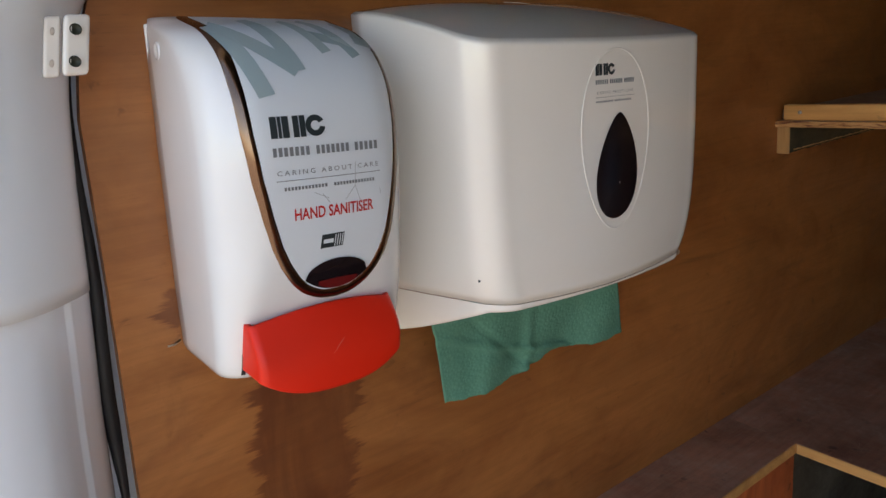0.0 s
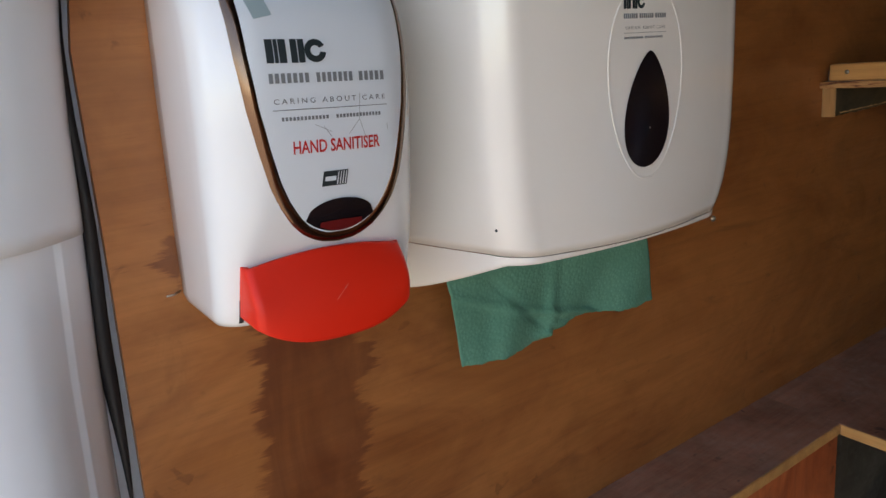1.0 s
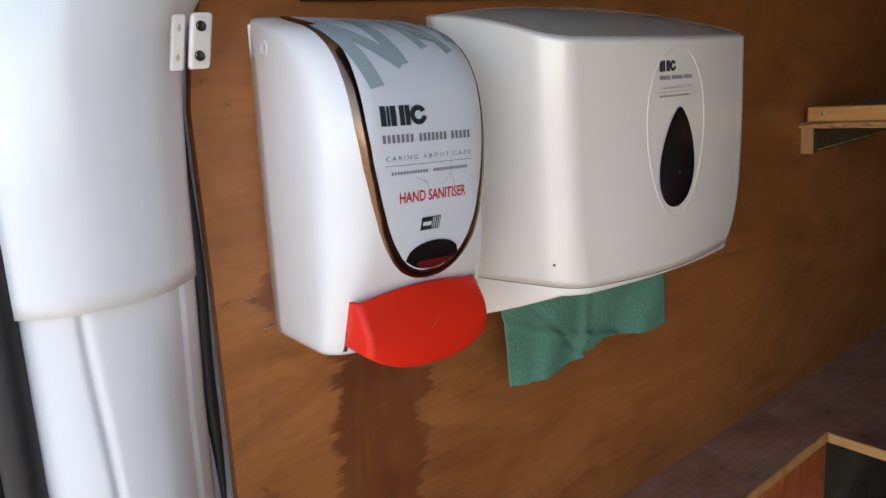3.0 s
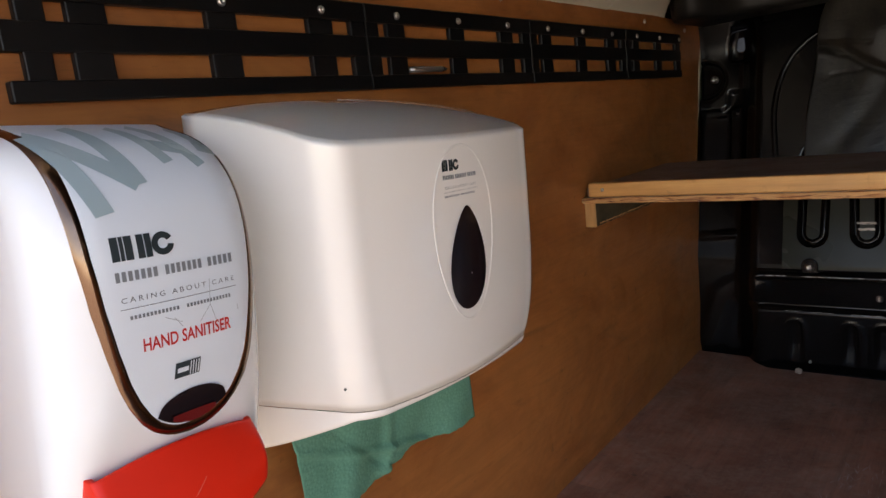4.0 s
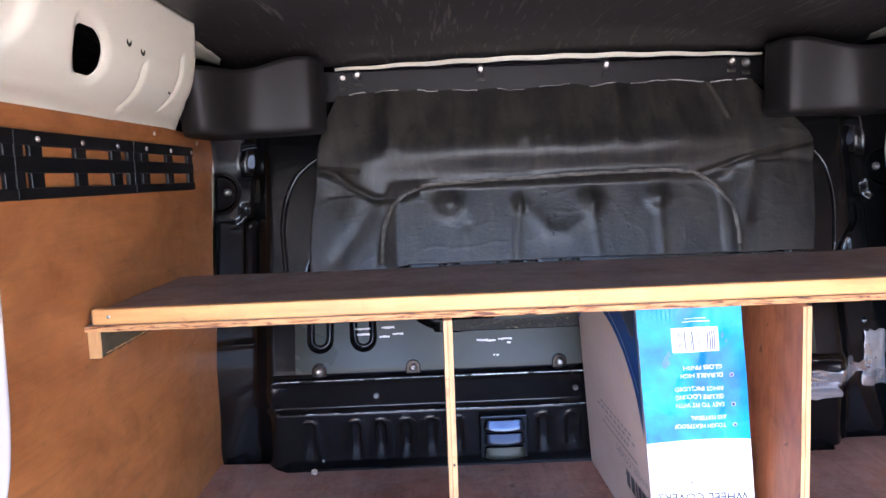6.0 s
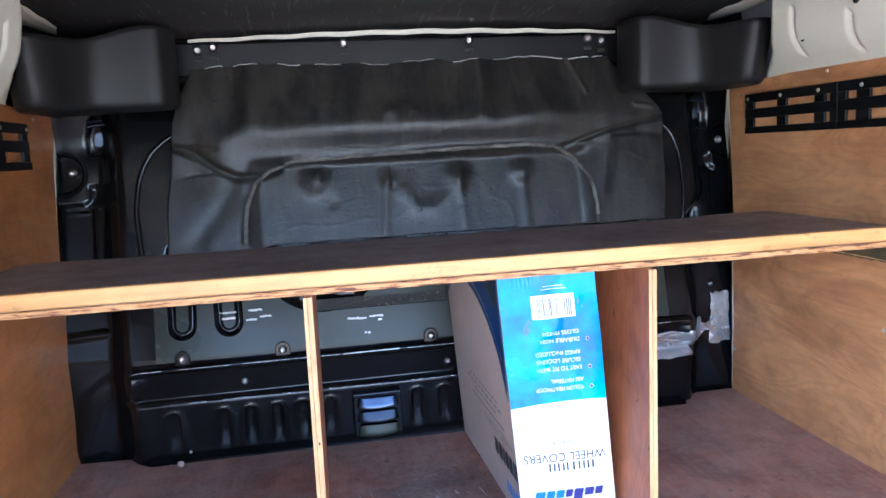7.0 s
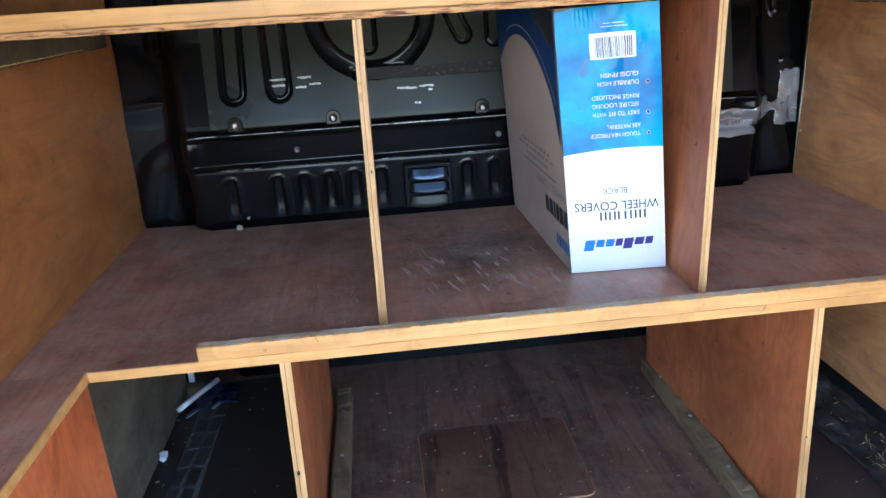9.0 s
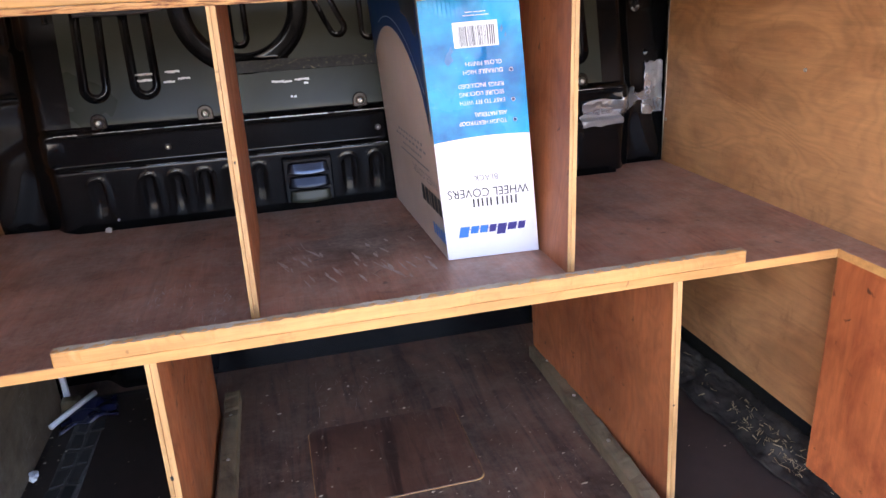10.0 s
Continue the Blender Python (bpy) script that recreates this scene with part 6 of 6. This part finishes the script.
emblem(cover, on_cover, -0.0255, 0.2085, 0.0250, 0.0100)
bars(cover, INK_PALE, 0.2010, 0.0038, letter_blocks((-0.0255, -0.0090, 7), (-0.0072, 0.0102, 7), (0.0120, 0.0265, 5)), on_cover)
part("lettering", lettering("CARING ABOUT CARE", 0.0480, lambda u, v: on_cover(u + 0.0005, 0.1925 + v), 1.5), INK_GREY, cover)
part("rule", patch(-0.0255, 0.0262, 0.1895, 0.1898, on_cover), INK_GREY, cover)
bars(cover, INK_PALE, 0.1850, 0.0017, letter_blocks((-0.0250, -0.0030, 12), (-0.0010, 0.0220, 12)), on_cover)
part("key_slot", moved(slab(0.020, 0.026, -0.012, 0.012, 0.2935, 0.2950, 0.0005), lambda x, y, z: TOW @ Vector((x, y, z))), GREY_CARD, cover)
sx, sw = tow_section(-0.72)
part("foot_pin", lathe([(0.0012, 0), (0.0011, 0.0012), (0.0003, 0.0014)], lambda a, b, h: TOW @ Vector((sx * 0.985 + h * 0.75 + a * 0.6, sw * 0.955 - h * 0.6 + a * 0.8, 0.058 + b)), 10), INK, cover)

# green towel hanging out of the slot
def towel_place(u, v):
    y = -0.259 + 0.264 * u + (0.023 + 0.011 * u) * v
    low = 0.678 + 0.004 * math.sin(u * 9 + 2.6) + 0.004 * math.exp(-((u - 0.62) / 0.10) ** 2) + 0.0006 * math.sin(u * 61) + 0.0004 * math.sin(u * 133)
    z = 0.792 + (low - 0.792) * v
    x = 0.062 - 0.020 * v + 0.005 * math.sin(u * 7.5 + 0.6) * v + 0.003 * math.sin(u * 19 + v * 5) * v + 0.006 * math.exp(-((u - 0.42 - 0.10 * (1 - v)) / 0.03) ** 2) * v - 0.004 * math.exp(-((u - 0.22 + 0.1 * v) / 0.05) ** 2) * v
    x += 0.007 * math.exp(-((u - 0.9 * v + 0.25) / 0.035) ** 2) * v - 0.005 * math.exp(-((u - 0.10 - 0.35 * v) / 0.025) ** 2) * v
    return (x, y, z)


towel = tagged(part("paper_towel", sheet(90, 36, towel_place), None), "green embossed paper towel hanging from the dispenser slot", "paper towel")
tm, tnt, tb = tree("embossed_green_paper")
dots = node(tnt, "TexVoronoi", Scale=260.0)
tnt.links.new(coords(tnt, (0.6, 1.0, 1.0), turn=(0.5, 0, 0)), dots.inputs["Vector"])
tone = noise_tex(tnt, coords(tnt), 30, 6, 0.6)
tnt.links.new(mix(tnt, ramp(tnt, dots.outputs["Distance"], (0.05, grey(0.0)), (0.5, grey(0.55))), ramp(tnt, tone, (0.3, (0.085, 0.255, 0.175)), (0.7, (0.125, 0.33, 0.235))), (0.07, 0.21, 0.15)), tb.inputs["Base Color"])
tb.inputs["Roughness"].default_value = 0.92
relief(tnt, tb, dots.outputs["Distance"], 0.6, 0.001)
towel.data.materials.append(tm)
thick(towel, 0.0004)

# ---- wheel cover box ----
BX0, BX1, BY0, BY1, BZ1 = 0.884, 1.053, 0.534, 0.972, 0.868


def crate(x, y, z):
    """The box has slumped: its top leans towards the middle of the van, and it stands slightly askew."""
    f = (z - BENCH) / (BZ1 - BENCH)
    return (x - 0.029 * f + (y - BY0) * -0.03, y + 0.012 * f - (x - BX0) * 0.05, z + 0.004 * (x - BX0) / 0.17 * f)


carton = thing("cardboard_box", ((BX0 + BX1) / 2, 0.75, BENCH), "white and blue printed cardboard box standing upside down", "box")
SPLIT = 0.636
def face_front(u, v, z0, z1, out=0.0):
    z = z0 + (z1 - z0) * v
    f = (z - BENCH) / (BZ1 - BENCH)
    bow = 0.004 * math.sin(u * math.pi) * math.sin(f * math.pi) + 0.0025 * math.sin(u * 5 + z * 30) * sstep(0.6, 0.9, z)
    rough = sstep(0.64, 0.70, z) * sstep(0.95, 0.60, u)
    bow += rough * (0.0045 * noise.noise(Vector((u * 4.2, z * 17, 1.5))) + 0.0016 * noise.noise(Vector((u * 11, z * 50, 7.5))))
    bow += 0.0011 * math.sin(u * 150) * sstep(0.825, 0.86, z) * sstep(0.5, 0.2, u)
    drop = 0.004 * sstep(0.25, 0.0, u) * sstep(0.84, 0.868, z)
    return crate(BX0 + (BX1 - BX0) * u, BY0 - bow - out, z - drop)
shell_bm = bmesh.new()
bmesh.ops.create_cube(shell_bm, size=1.0)
for v in shell_bm.verts:
    v.co = Vector(crate((BX0 + BX1) / 2 + v.co.x * (BX1 - BX0 - 0.004), (BY0 + BY1) / 2 + 0.005 + v.co.y * (BY1 - BY0 - 0.016), (BENCH + BZ1) / 2 + v.co.z * (BZ1 - BENCH - 0.002)))
bmesh.ops.bevel(shell_bm, geom=shell_bm.edges[:], offset=0.003, segments=2, affect="EDGES")
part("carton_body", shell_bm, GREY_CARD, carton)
white_low = part("front_panel", sheet(16, 16, lambda u, v: face_front(u, v, BENCH + 0.0015, SPLIT + 0.005 * math.sin(u * math.pi) - 0.003 + 0.004 * u, 0.0002)), WHITE_CARD, carton, "white printed lower front")
blue_up = part("blue_panel", sheet(70, 60, lambda u, v: face_front(u, v, SPLIT + 0.005 * math.sin(u * math.pi) - 0.003 + 0.004 * u, BZ1 - 0.001, 0.0002)), CARD_BLUE, carton, "glossy blue upper front with cyan highlights mottled into the colour")


def on_box(cx, z, flip=True):
    """Upside-down print on the front of the box."""
    def place(u, v):
        x = cx - u
        return face_front((x - BX0) / (BX1 - BX0), (z - v - BENCH) / (BZ1 - BENCH), BENCH, BZ1, 0.0016)
    return place


part("barcode_patch", patch(-0.0375, 0.0375, 0.0, 0.040, lambda a, b: (lambda p: (p[0], p[1] - 0.0006, p[2]))(on_box(0.9735, 0.826)(a, b)), 28, 14), WHITE_CARD, blue_up)
rb = random.Random(5)
u = -0.031
while u < 0.031:
    w = rb.choice((0.0007, 0.0011, 0.0018))
    part("code_bar", patch(u, u + w, 0.006, 0.037, lambda a, b: (lambda p: (p[0], p[1] - 0.0014, p[2]))(on_box(0.9735, 0.8255)(a, b)), 1, 12), INK, blue_up)
    u += w + rb.choice((0.0010, 0.0016, 0.0022))
for text, z, cx, w in (("TOUGH HEATPROOF", 0.6665, 0.972, 0.083), ("ABS MATERIAL", 0.6800, 0.986, 0.058), ("EASY TO FIT WITH", 0.7010, 0.974, 0.078), ("SECURE LOCKING", 0.7145, 0.974, 0.078), ("RINGS INCLUDED", 0.7280, 0.974, 0.078), ("DURABLE HIGH", 0.7500, 0.9795, 0.068), ("GLOSS FINISH", 0.7635, 0.982, 0.063)):
    part("lettering", lettering(text, w, on_box(cx, z - 0.0065 + 0.0065), 1.0, 0.0072), WHITE_CARD, blue_up, "white words printed upside down")
for z in (0.6622, 0.6965, 0.7455):
    part("bullet_ring", lathe([(0.0036, 0), (0.0034, 0.0004), (0.0003, 0.0004)], lambda a, b, h: (lambda p: (p[0], p[1] - h, p[2]))(on_box(1.028, z)(a, b)), 14), WHITE_CARD, blue_up)
    part("bullet", lathe([(0.0026, 0), (0.0024, 0.0012), (0.0003, 0.0013)], lambda a, b, h: (lambda p: (p[0], p[1] - h, p[2]))(on_box(1.028, z)(a, b)), 14), DEEP_BLUE, blue_up)
bars(blue_up, WHITE_CARD, 0.0, 0.0016, letter_blocks((-0.022, 0.0, 9), (0.002, 0.022, 9)), on_box(0.977, 0.836))
bars(blue_up, WHITE_CARD, 0.0, 0.0016, letter_blocks((-0.017, 0.003, 8), (0.005, 0.018, 6)), on_box(0.977, 0.841))
RUBBED = painted("rubbed_print", (0.13, 0.24, 0.42), 0.7, 0, 0.4, 120, 0.2, 0, (0.05, 0.26, 0.55), 0.5)
for cx, cz, ru, rv in ((0.925, 0.771, 0.006, 0.011), (0.930, 0.783, 0.003, 0.006), (1.018, 0.812, 0.0022, 0.006), (1.024, 0.802, 0.0016, 0.004)):
    part("rubbed_spot", sheet(14, 4, lambda u, v: on_box(cx, cz)(ru * v * math.cos(u * math.tau) * (1 + 0.35 * math.sin(u * 19)), rv * v * math.sin(u * math.tau) * (1 + 0.3 * math.sin(u * 13)))), RUBBED, blue_up, "rubbed grey spot in the print")
bars(white_low, INK, 0.0, 0.0150, ((-0.047, -0.0437), (-0.0385, -0.0352), (-0.0305, -0.0275), (-0.0222, -0.0192), (-0.0125, -0.0092), (-0.0010, 0.0022), (0.0060, 0.0090), (0.0145, 0.0175), (0.022, 0.0252), (0.030, 0.0332)), on_box(0.972, 0.5310))
part("lettering", lettering("WHEEL COVERS", 0.146, on_box(0.969, 0.5490), 1.0, 0.0155), INK, white_low, "dark words printed upside down")
part("lettering", lettering("BLACK", 0.043, on_box(0.966, 0.5730), 1.05, 0.0105), INK_GREY, white_low, "grey word printed upside down")
CYAN_INK = painted("bright_blue_print", (0.02, 0.20, 0.62), 0.4, 0, 0.1, 60, 0.0)
NAVY_INK = painted("navy_print", (0.035, 0.03, 0.20), 0.4, 0, 0.1, 60, 0.0)
for k, (a, b) in enumerate(((-0.060, -0.047), (-0.044, -0.028), (-0.025, -0.009), (-0.006, 0.006), (0.009, 0.023), (0.026, 0.040), (0.043, 0.060))):
    part("brand_block", patch(a, b, 0.0, 0.0135 + (0.006 if k in (2, 6) else 0), lambda u, v: on_box(0.972, 0.4810)(u + v * 0.25, v), 2, 2), NAVY_INK if k < 4 else CYAN_INK, white_low)
part("brand_rule", patch(-0.050, 0.058, 0.0, 0.0012, on_box(0.970, 0.4760), 6, 1), NAVY_INK, white_low)


def on_box_side(yc, z):
    """Print on the side of the box that faces the middle of the van; u runs towards the bulkhead, upside down."""
    def place(u, v):
        p = crate(BX0, yc + u, z - v)
        return (p[0] - 0.0018, p[1], p[2])
    return place


def side_face(u, v, lo, hi, out):
    y, z = BY0 + 0.002 + (BY1 - BY0 - 0.004) * u, lo + (hi - lo) * v
    bow = 0.006 * math.sin(u * math.pi) * math.sin((z - BENCH) / (BZ1 - BENCH) * math.pi)
    p = crate(BX0, y, z)
    return (p[0] - bow * 0.2 - out, p[1], p[2])
# side card is tanner, and its blue deeper, than on the front
side_panel = part("side_panel", sheet(20, 20, lambda u, v: side_face(u, v, BENCH + 0.002, BZ1 - 0.002, 0.0002)), GREY_CARD, carton, "tan-grey printed side")
def swoosh(u, v):
    """Blue field above a large pale disc on the side."""
    y = BY0 + 0.003 + (BY1 - BY0 - 0.006) * u
    lo = 0.538 + math.sqrt(0.279 ** 2 - (y - 0.783) ** 2) - 0.028 * float(sstep(0.575, 0.535, y))
    p = crate(BX0, y, lo + (BZ1 - 0.003 - lo) * v)
    return (p[0] - 0.0026, p[1], p[2])
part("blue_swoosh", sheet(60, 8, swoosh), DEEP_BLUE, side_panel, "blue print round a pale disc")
part("lettering", lettering("WHEEL COVERS", 0.19, lambda u, v: on_box_side(0.635, 0.562)(-u * -1, v), 1.0, 0.016), INK_GREY, side_panel, "grey words printed upside down")
for a, b in ((-0.075, -0.052), (-0.047, -0.026), (-0.022, -0.005), (0.0, 0.010), (0.016, 0.038), (0.044, 0.066)):
    part("print_bar", patch(a, b, 0.0, 0.032, on_box_side(0.605, 0.533), 2, 1), INK, side_panel)
for k in range(5):
    part("print_bar", patch(-0.045 + 0.017 * k, -0.033 + 0.017 * k, 0.0, 0.022, on_box_side(0.575, 0.474), 2, 1), CYAN_INK, side_panel)
part("print_bar", patch(-0.11, 0.12, 0.0, 0.0035, on_box_side(0.70, 0.575), 6, 1), INK_GREY, side_panel)
def side_flat(y, z, out):
    p = crate(BX0, y, z)
    return (p[0] - out, p[1], p[2])


hole = [(0.538, 0.869), (0.538, 0.822), (0.548, 0.812), (0.562, 0.815), (0.580, 0.828), (0.602, 0.842), (0.640, 0.850), (0.648, 0.869)]
part("torn_hole", mesh_of("torn_hole", [side_flat(y, z - 0.002, 0.0048) for y, z in hole], [tuple(range(len(hole)))]), INK, side_panel, "dark hole torn out of the corner")
part("torn_edge", mesh_of("torn_edge", [side_flat(y + dy, z - 0.002 - dz, 0.0050) for y, z in hole[1:7] for dy, dz in ((0, 0), (0.001, 0.0018))], [(2 * k, 2 * k + 2, 2 * k + 3, 2 * k + 1) for k in range(5)]), painted("raw_card", (0.36, 0.24, 0.14), 0.8, 0, 0.2, 60, 0.2), side_panel, "raw brown card edge")
part("thin_arc", stroke([(0.545 + 0.03 * k, 0.538 + math.sqrt(0.297 ** 2 - (0.545 + 0.03 * k - 0.783) ** 2)) for k in range(12)], 0.0018, lambda u, v: side_flat(u, v, 0.0034), 3), LABEL, side_panel, "thin pale printed arc")
for z, a, b in ((0.600, 0.60, 0.86), (0.612, 0.62, 0.83), (0.586, 0.64, 0.80)):
    for k in range(9):
        y = a + (b - a) * k / 9
        part("print_bar", patch(y, y + (b - a) / 9 * 0.62, z, z + 0.005, lambda u, v: side_flat(u, v, 0.0020), 1, 1), INK_GREY, side_panel)

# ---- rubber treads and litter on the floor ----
BAY_SHEET = painted("dark_brown_sheet", (0.038, 0.026, 0.022), 0.55, 0, 0.4, 30, 0.2, 0, (0.060, 0.044, 0.036), 0.58)


def tread(x0, x1, y0, y1, lab):
    mat_thing = thing("rubber_tread", ((x0 + x1) / 2, (y0 + y1) / 2, 0.0), lab, "tread strip", "tread strips")
    part("backing", slab(x0, x1, y0, y1, 0.0005, 0.004, 0.001), GROOVE_DUST, mat_thing, "grey dust in the grooves")
    rows = int((y1 - y0) / 0.062)
    rt = random.Random(int(x0 * 100))
    for r in range(rows):
        for c in range(2):
            a = x0 + 0.005 + c * (x1 - x0) / 2
            b = y0 + 0.005 + r * 0.062
            part("block", moved(slab(a, a + (x1 - x0) / 2 - 0.008, b, b + 0.053, 0.004, 0.0075 + rt.uniform(0, 0.002), 0.002), lambda x, y, z: (x + (y - 0.7) * 0.04 + 0.006 * noise.noise(Vector((x * 40, y * 40, 1))), y + 0.010 * noise.noise(Vector((x * 45, y * 30, 5))), z)), TREAD, mat_thing)


# thin dark brown sheets covering the floor of both side bays
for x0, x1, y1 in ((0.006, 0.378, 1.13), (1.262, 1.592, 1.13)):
    def bay_sheet_place(u, v):
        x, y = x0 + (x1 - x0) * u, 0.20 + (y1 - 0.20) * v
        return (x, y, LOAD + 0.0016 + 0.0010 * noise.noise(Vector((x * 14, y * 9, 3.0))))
    thick(tagged(part("floor_mat", sheet(24, 40, bay_sheet_place), BAY_SHEET), "thin dark brown sheet lying on the van floor", "mat", "floor mats"), 0.0012)
crumb = bmesh.new()
bmesh.ops.create_icosphere(crumb, subdivisions=3, radius=0.006)
moved(crumb, lambda x, y, z: (0.236 + x * 1.3 + 0.004 * noise.noise(Vector((x * 300, y * 300, z * 300))), 0.962 + y + 0.004 * noise.noise(Vector((x * 280, y * 310, z * 300 + 4))), max(BENCH + 0.0005, BENCH + 0.006 + z * 0.9 + 0.004 * noise.noise(Vector((x * 300, y * 290, z * 300 + 9))))))
tagged(part("paper_scrap", crumb, GREY_CARD), "small crumpled scrap of grey paper at the bulkhead foot", "scrap")
tread(0.088, 0.150, 0.358, 0.95, "worn grey rubber tread strip on the floor")
def crumple(u, v):
    x, y = 1.480 + 0.114 * u + 0.005 * math.sin(v * 23) * (1 - u) + 0.008 * noise.noise(Vector((v * 9, 1.3, 0.2))) * (1 - u), 0.25 + 0.78 * v
    fold = abs(noise.noise(Vector((x * 30, y * 11, 0.3)))) + 0.5 * abs(noise.noise(Vector((x * 70, y * 34, 5.1))))
    z = 0.004 + 0.016 * fold + 0.003 * noise.noise(Vector((x * 140, y * 110, 2.3)))
    return (x, y, LOAD + z + 0.022 * u)


strip_thing = thing("rubber_strip", (1.53, 0.6, LOAD), "dusty crumpled black rubber strip along the wall foot", "rubber strip")
thick(part("strip", sheet(24, 120, crumple), STRIP_RUBBER, strip_thing), 0.003)
rs = random.Random(31)
straw = bmesh.new()
for k in range(150):
    v = 0.10 + 0.30 * rs.random() ** 1.5 if k < 110 else rs.random()
    x, y, z = crumple(rs.uniform(0.15, 0.75), v)
    a, ln, w = rs.gauss(0.9, 0.7), rs.uniform(0.006, 0.022), rs.uniform(0.0004, 0.0011)
    dx, dy = math.cos(a), math.sin(a)
    q = [straw.verts.new((x + dx * ln * p - dy * w * o, y + dy * ln * p + dx * w * o, z + 0.0025 + rs.uniform(0, 0.003))) for p, o in ((-0.5, -1), (0.5, -1), (0.5, 1), (-0.5, 1))]
    straw.faces.new(q)
tagged(part("straw", straw, painted("dry_straw", (0.36, 0.27, 0.14), 0.8, 0, 0.3, 90, 0.1, 0, (0.22, 0.19, 0.14))), "dry straw and splinters caught along the strip", "straw", kind="stuff")
roll = tagged(part("paper_roll", tube([(0.035, 0.872, 0.024), (0.07, 0.925, 0.030), (0.108, 0.978, 0.036)], 0.0066, 12), CARD_PAPER), "rolled white paper lying in the corner", "paper")
bag = sheet(20, 16, lambda u, v: (0.035 + 0.115 * u - 0.02 * v, 0.865 + 0.10 * v + 0.05 * u, 0.004 + 0.016 * abs(math.sin(u * 6 + v * 5)) * math.sin(u * math.pi) + 0.004 * math.sin(v * 17)))
thick(tagged(part("plastic_bag", bag, painted("navy_plastic", (0.012, 0.016, 0.05), 0.25, 0, 0.2, 20, 0.1)), "crumpled dark blue plastic bag under the paper", "bag"), 0.001)
packet = bmesh.new()
bmesh.ops.create_icosphere(packet, subdivisions=3, radius=0.009)
moved(packet, lambda x, y, z: (0.024 + x * 1.0 + 0.007 * noise.noise(Vector((x * 190, y * 190, z * 190))), 0.718 + y * 1.5 + 0.007 * noise.noise(Vector((x * 180, y * 200, z * 190 + 4))), max(0.003, 0.009 + z * 0.9 + 0.006 * noise.noise(Vector((x * 200, y * 190, z * 190 + 9))))))
tagged(part("paper_scrap", packet, CARD_PAPER), "small crumpled white paper packet on the floor", "packet")
tagged(part("white_post", slab(-0.001, 0.012, 1.005, 1.016, 0.0, 0.12, 0.002), CARD_PAPER), "thin white plastic strip standing in the corner", "strip")
tagged(part("leaf_scrap", moved(slab(0.045, 0.085, 0.955, 0.985, 0.0005, 0.03, 0.006), lambda x, y, z: (x, y + 0.3 * z, z)), BATTEN), "brown paper scrap in the corner", "scrap")
rl = random.Random(11)
bm = bmesh.new()
for k in range(540):
    x, y = rl.uniform(0.46, 1.17), rl.uniform(0.30, 0.97)
    if rl.random() < 0.09:
        x = rl.uniform(1.27, 1.45)
    elif rl.random() < 0.16:
        x, y = 0.012 + abs(rl.gauss(0, 0.10)), rl.uniform(0.45, 0.97)
        if 0.080 < x < 0.175 or x > 0.36:
            continue
    elif rl.random() < 0.25:
        x, y = 1.143 + abs(rl.gauss(0, 0.018)) * -1, rl.uniform(0.33, 0.88)
    if 0.595 < x < 0.913 and 0.448 < y < 0.712 and rl.random() < 0.7:
        continue
    s, a, e = rl.choice((1, 1, 1, 1.7)) * rl.uniform(0.0006, 0.0019), rl.uniform(0, 6.3), rl.uniform(1, 2.2)
    vs = [bm.verts.new((x + s * e * math.cos(a + q * 1.57), y + s * math.sin(a + q * 1.57 + 0.3), 0.0042 + rl.uniform(0, 0.001))) for q in range(4)]
    top = bm.verts.new((x, y, 0.0042 + s * 0.8))
    for q in range(4):
        bm.faces.new((vs[q], vs[(q + 1) % 4], top))
tagged(part("wood_chips", bm, painted("pale_chips", (0.52, 0.44, 0.33), 0.8, 0, 0.2, 90, 0)), "pale wood chips and crumbs scattered on the floor", "crumbs", kind="stuff")

# hatch, battens, tread, litter and crumbs were laid out on the datum: set them down on the load floor
SETTLE = Matrix.Translation((-0.0384, 0.0404, LOAD)) @ Matrix.Scale(1.0667, 4)
for ob in list(scene.objects):
    kind = ob.name.split(".")[0]
    if kind in ("floor_hatch", "floor_batten", "rubber_tread", "paper_roll", "plastic_bag", "leaf_scrap", "white_post", "wood_chips") or (kind == "paper_scrap" and ob.data.vertices[0].co.z < 0.2) or (kind == "scuffing" and ob.parent is floor):
        pieces = [o for o in (ob, *ob.children_recursive) if o.data]
        for o in pieces:
            o.data.transform(SETTLE)
        low = min(v.co.x for o in pieces for v in o.data.vertices)
        shift = max(0.0, 0.007 - low) if low < 0.2 else 0.0
        for o in pieces:
            o.data.transform(Matrix.Translation((shift, 0, 0)))
        if not ob.data:
            ob.matrix_basis = Matrix.Translation(SETTLE @ ob.matrix_basis.translation)
            for o in ob.children:
                o.matrix_parent_inverse = ob.matrix_basis.inverted()
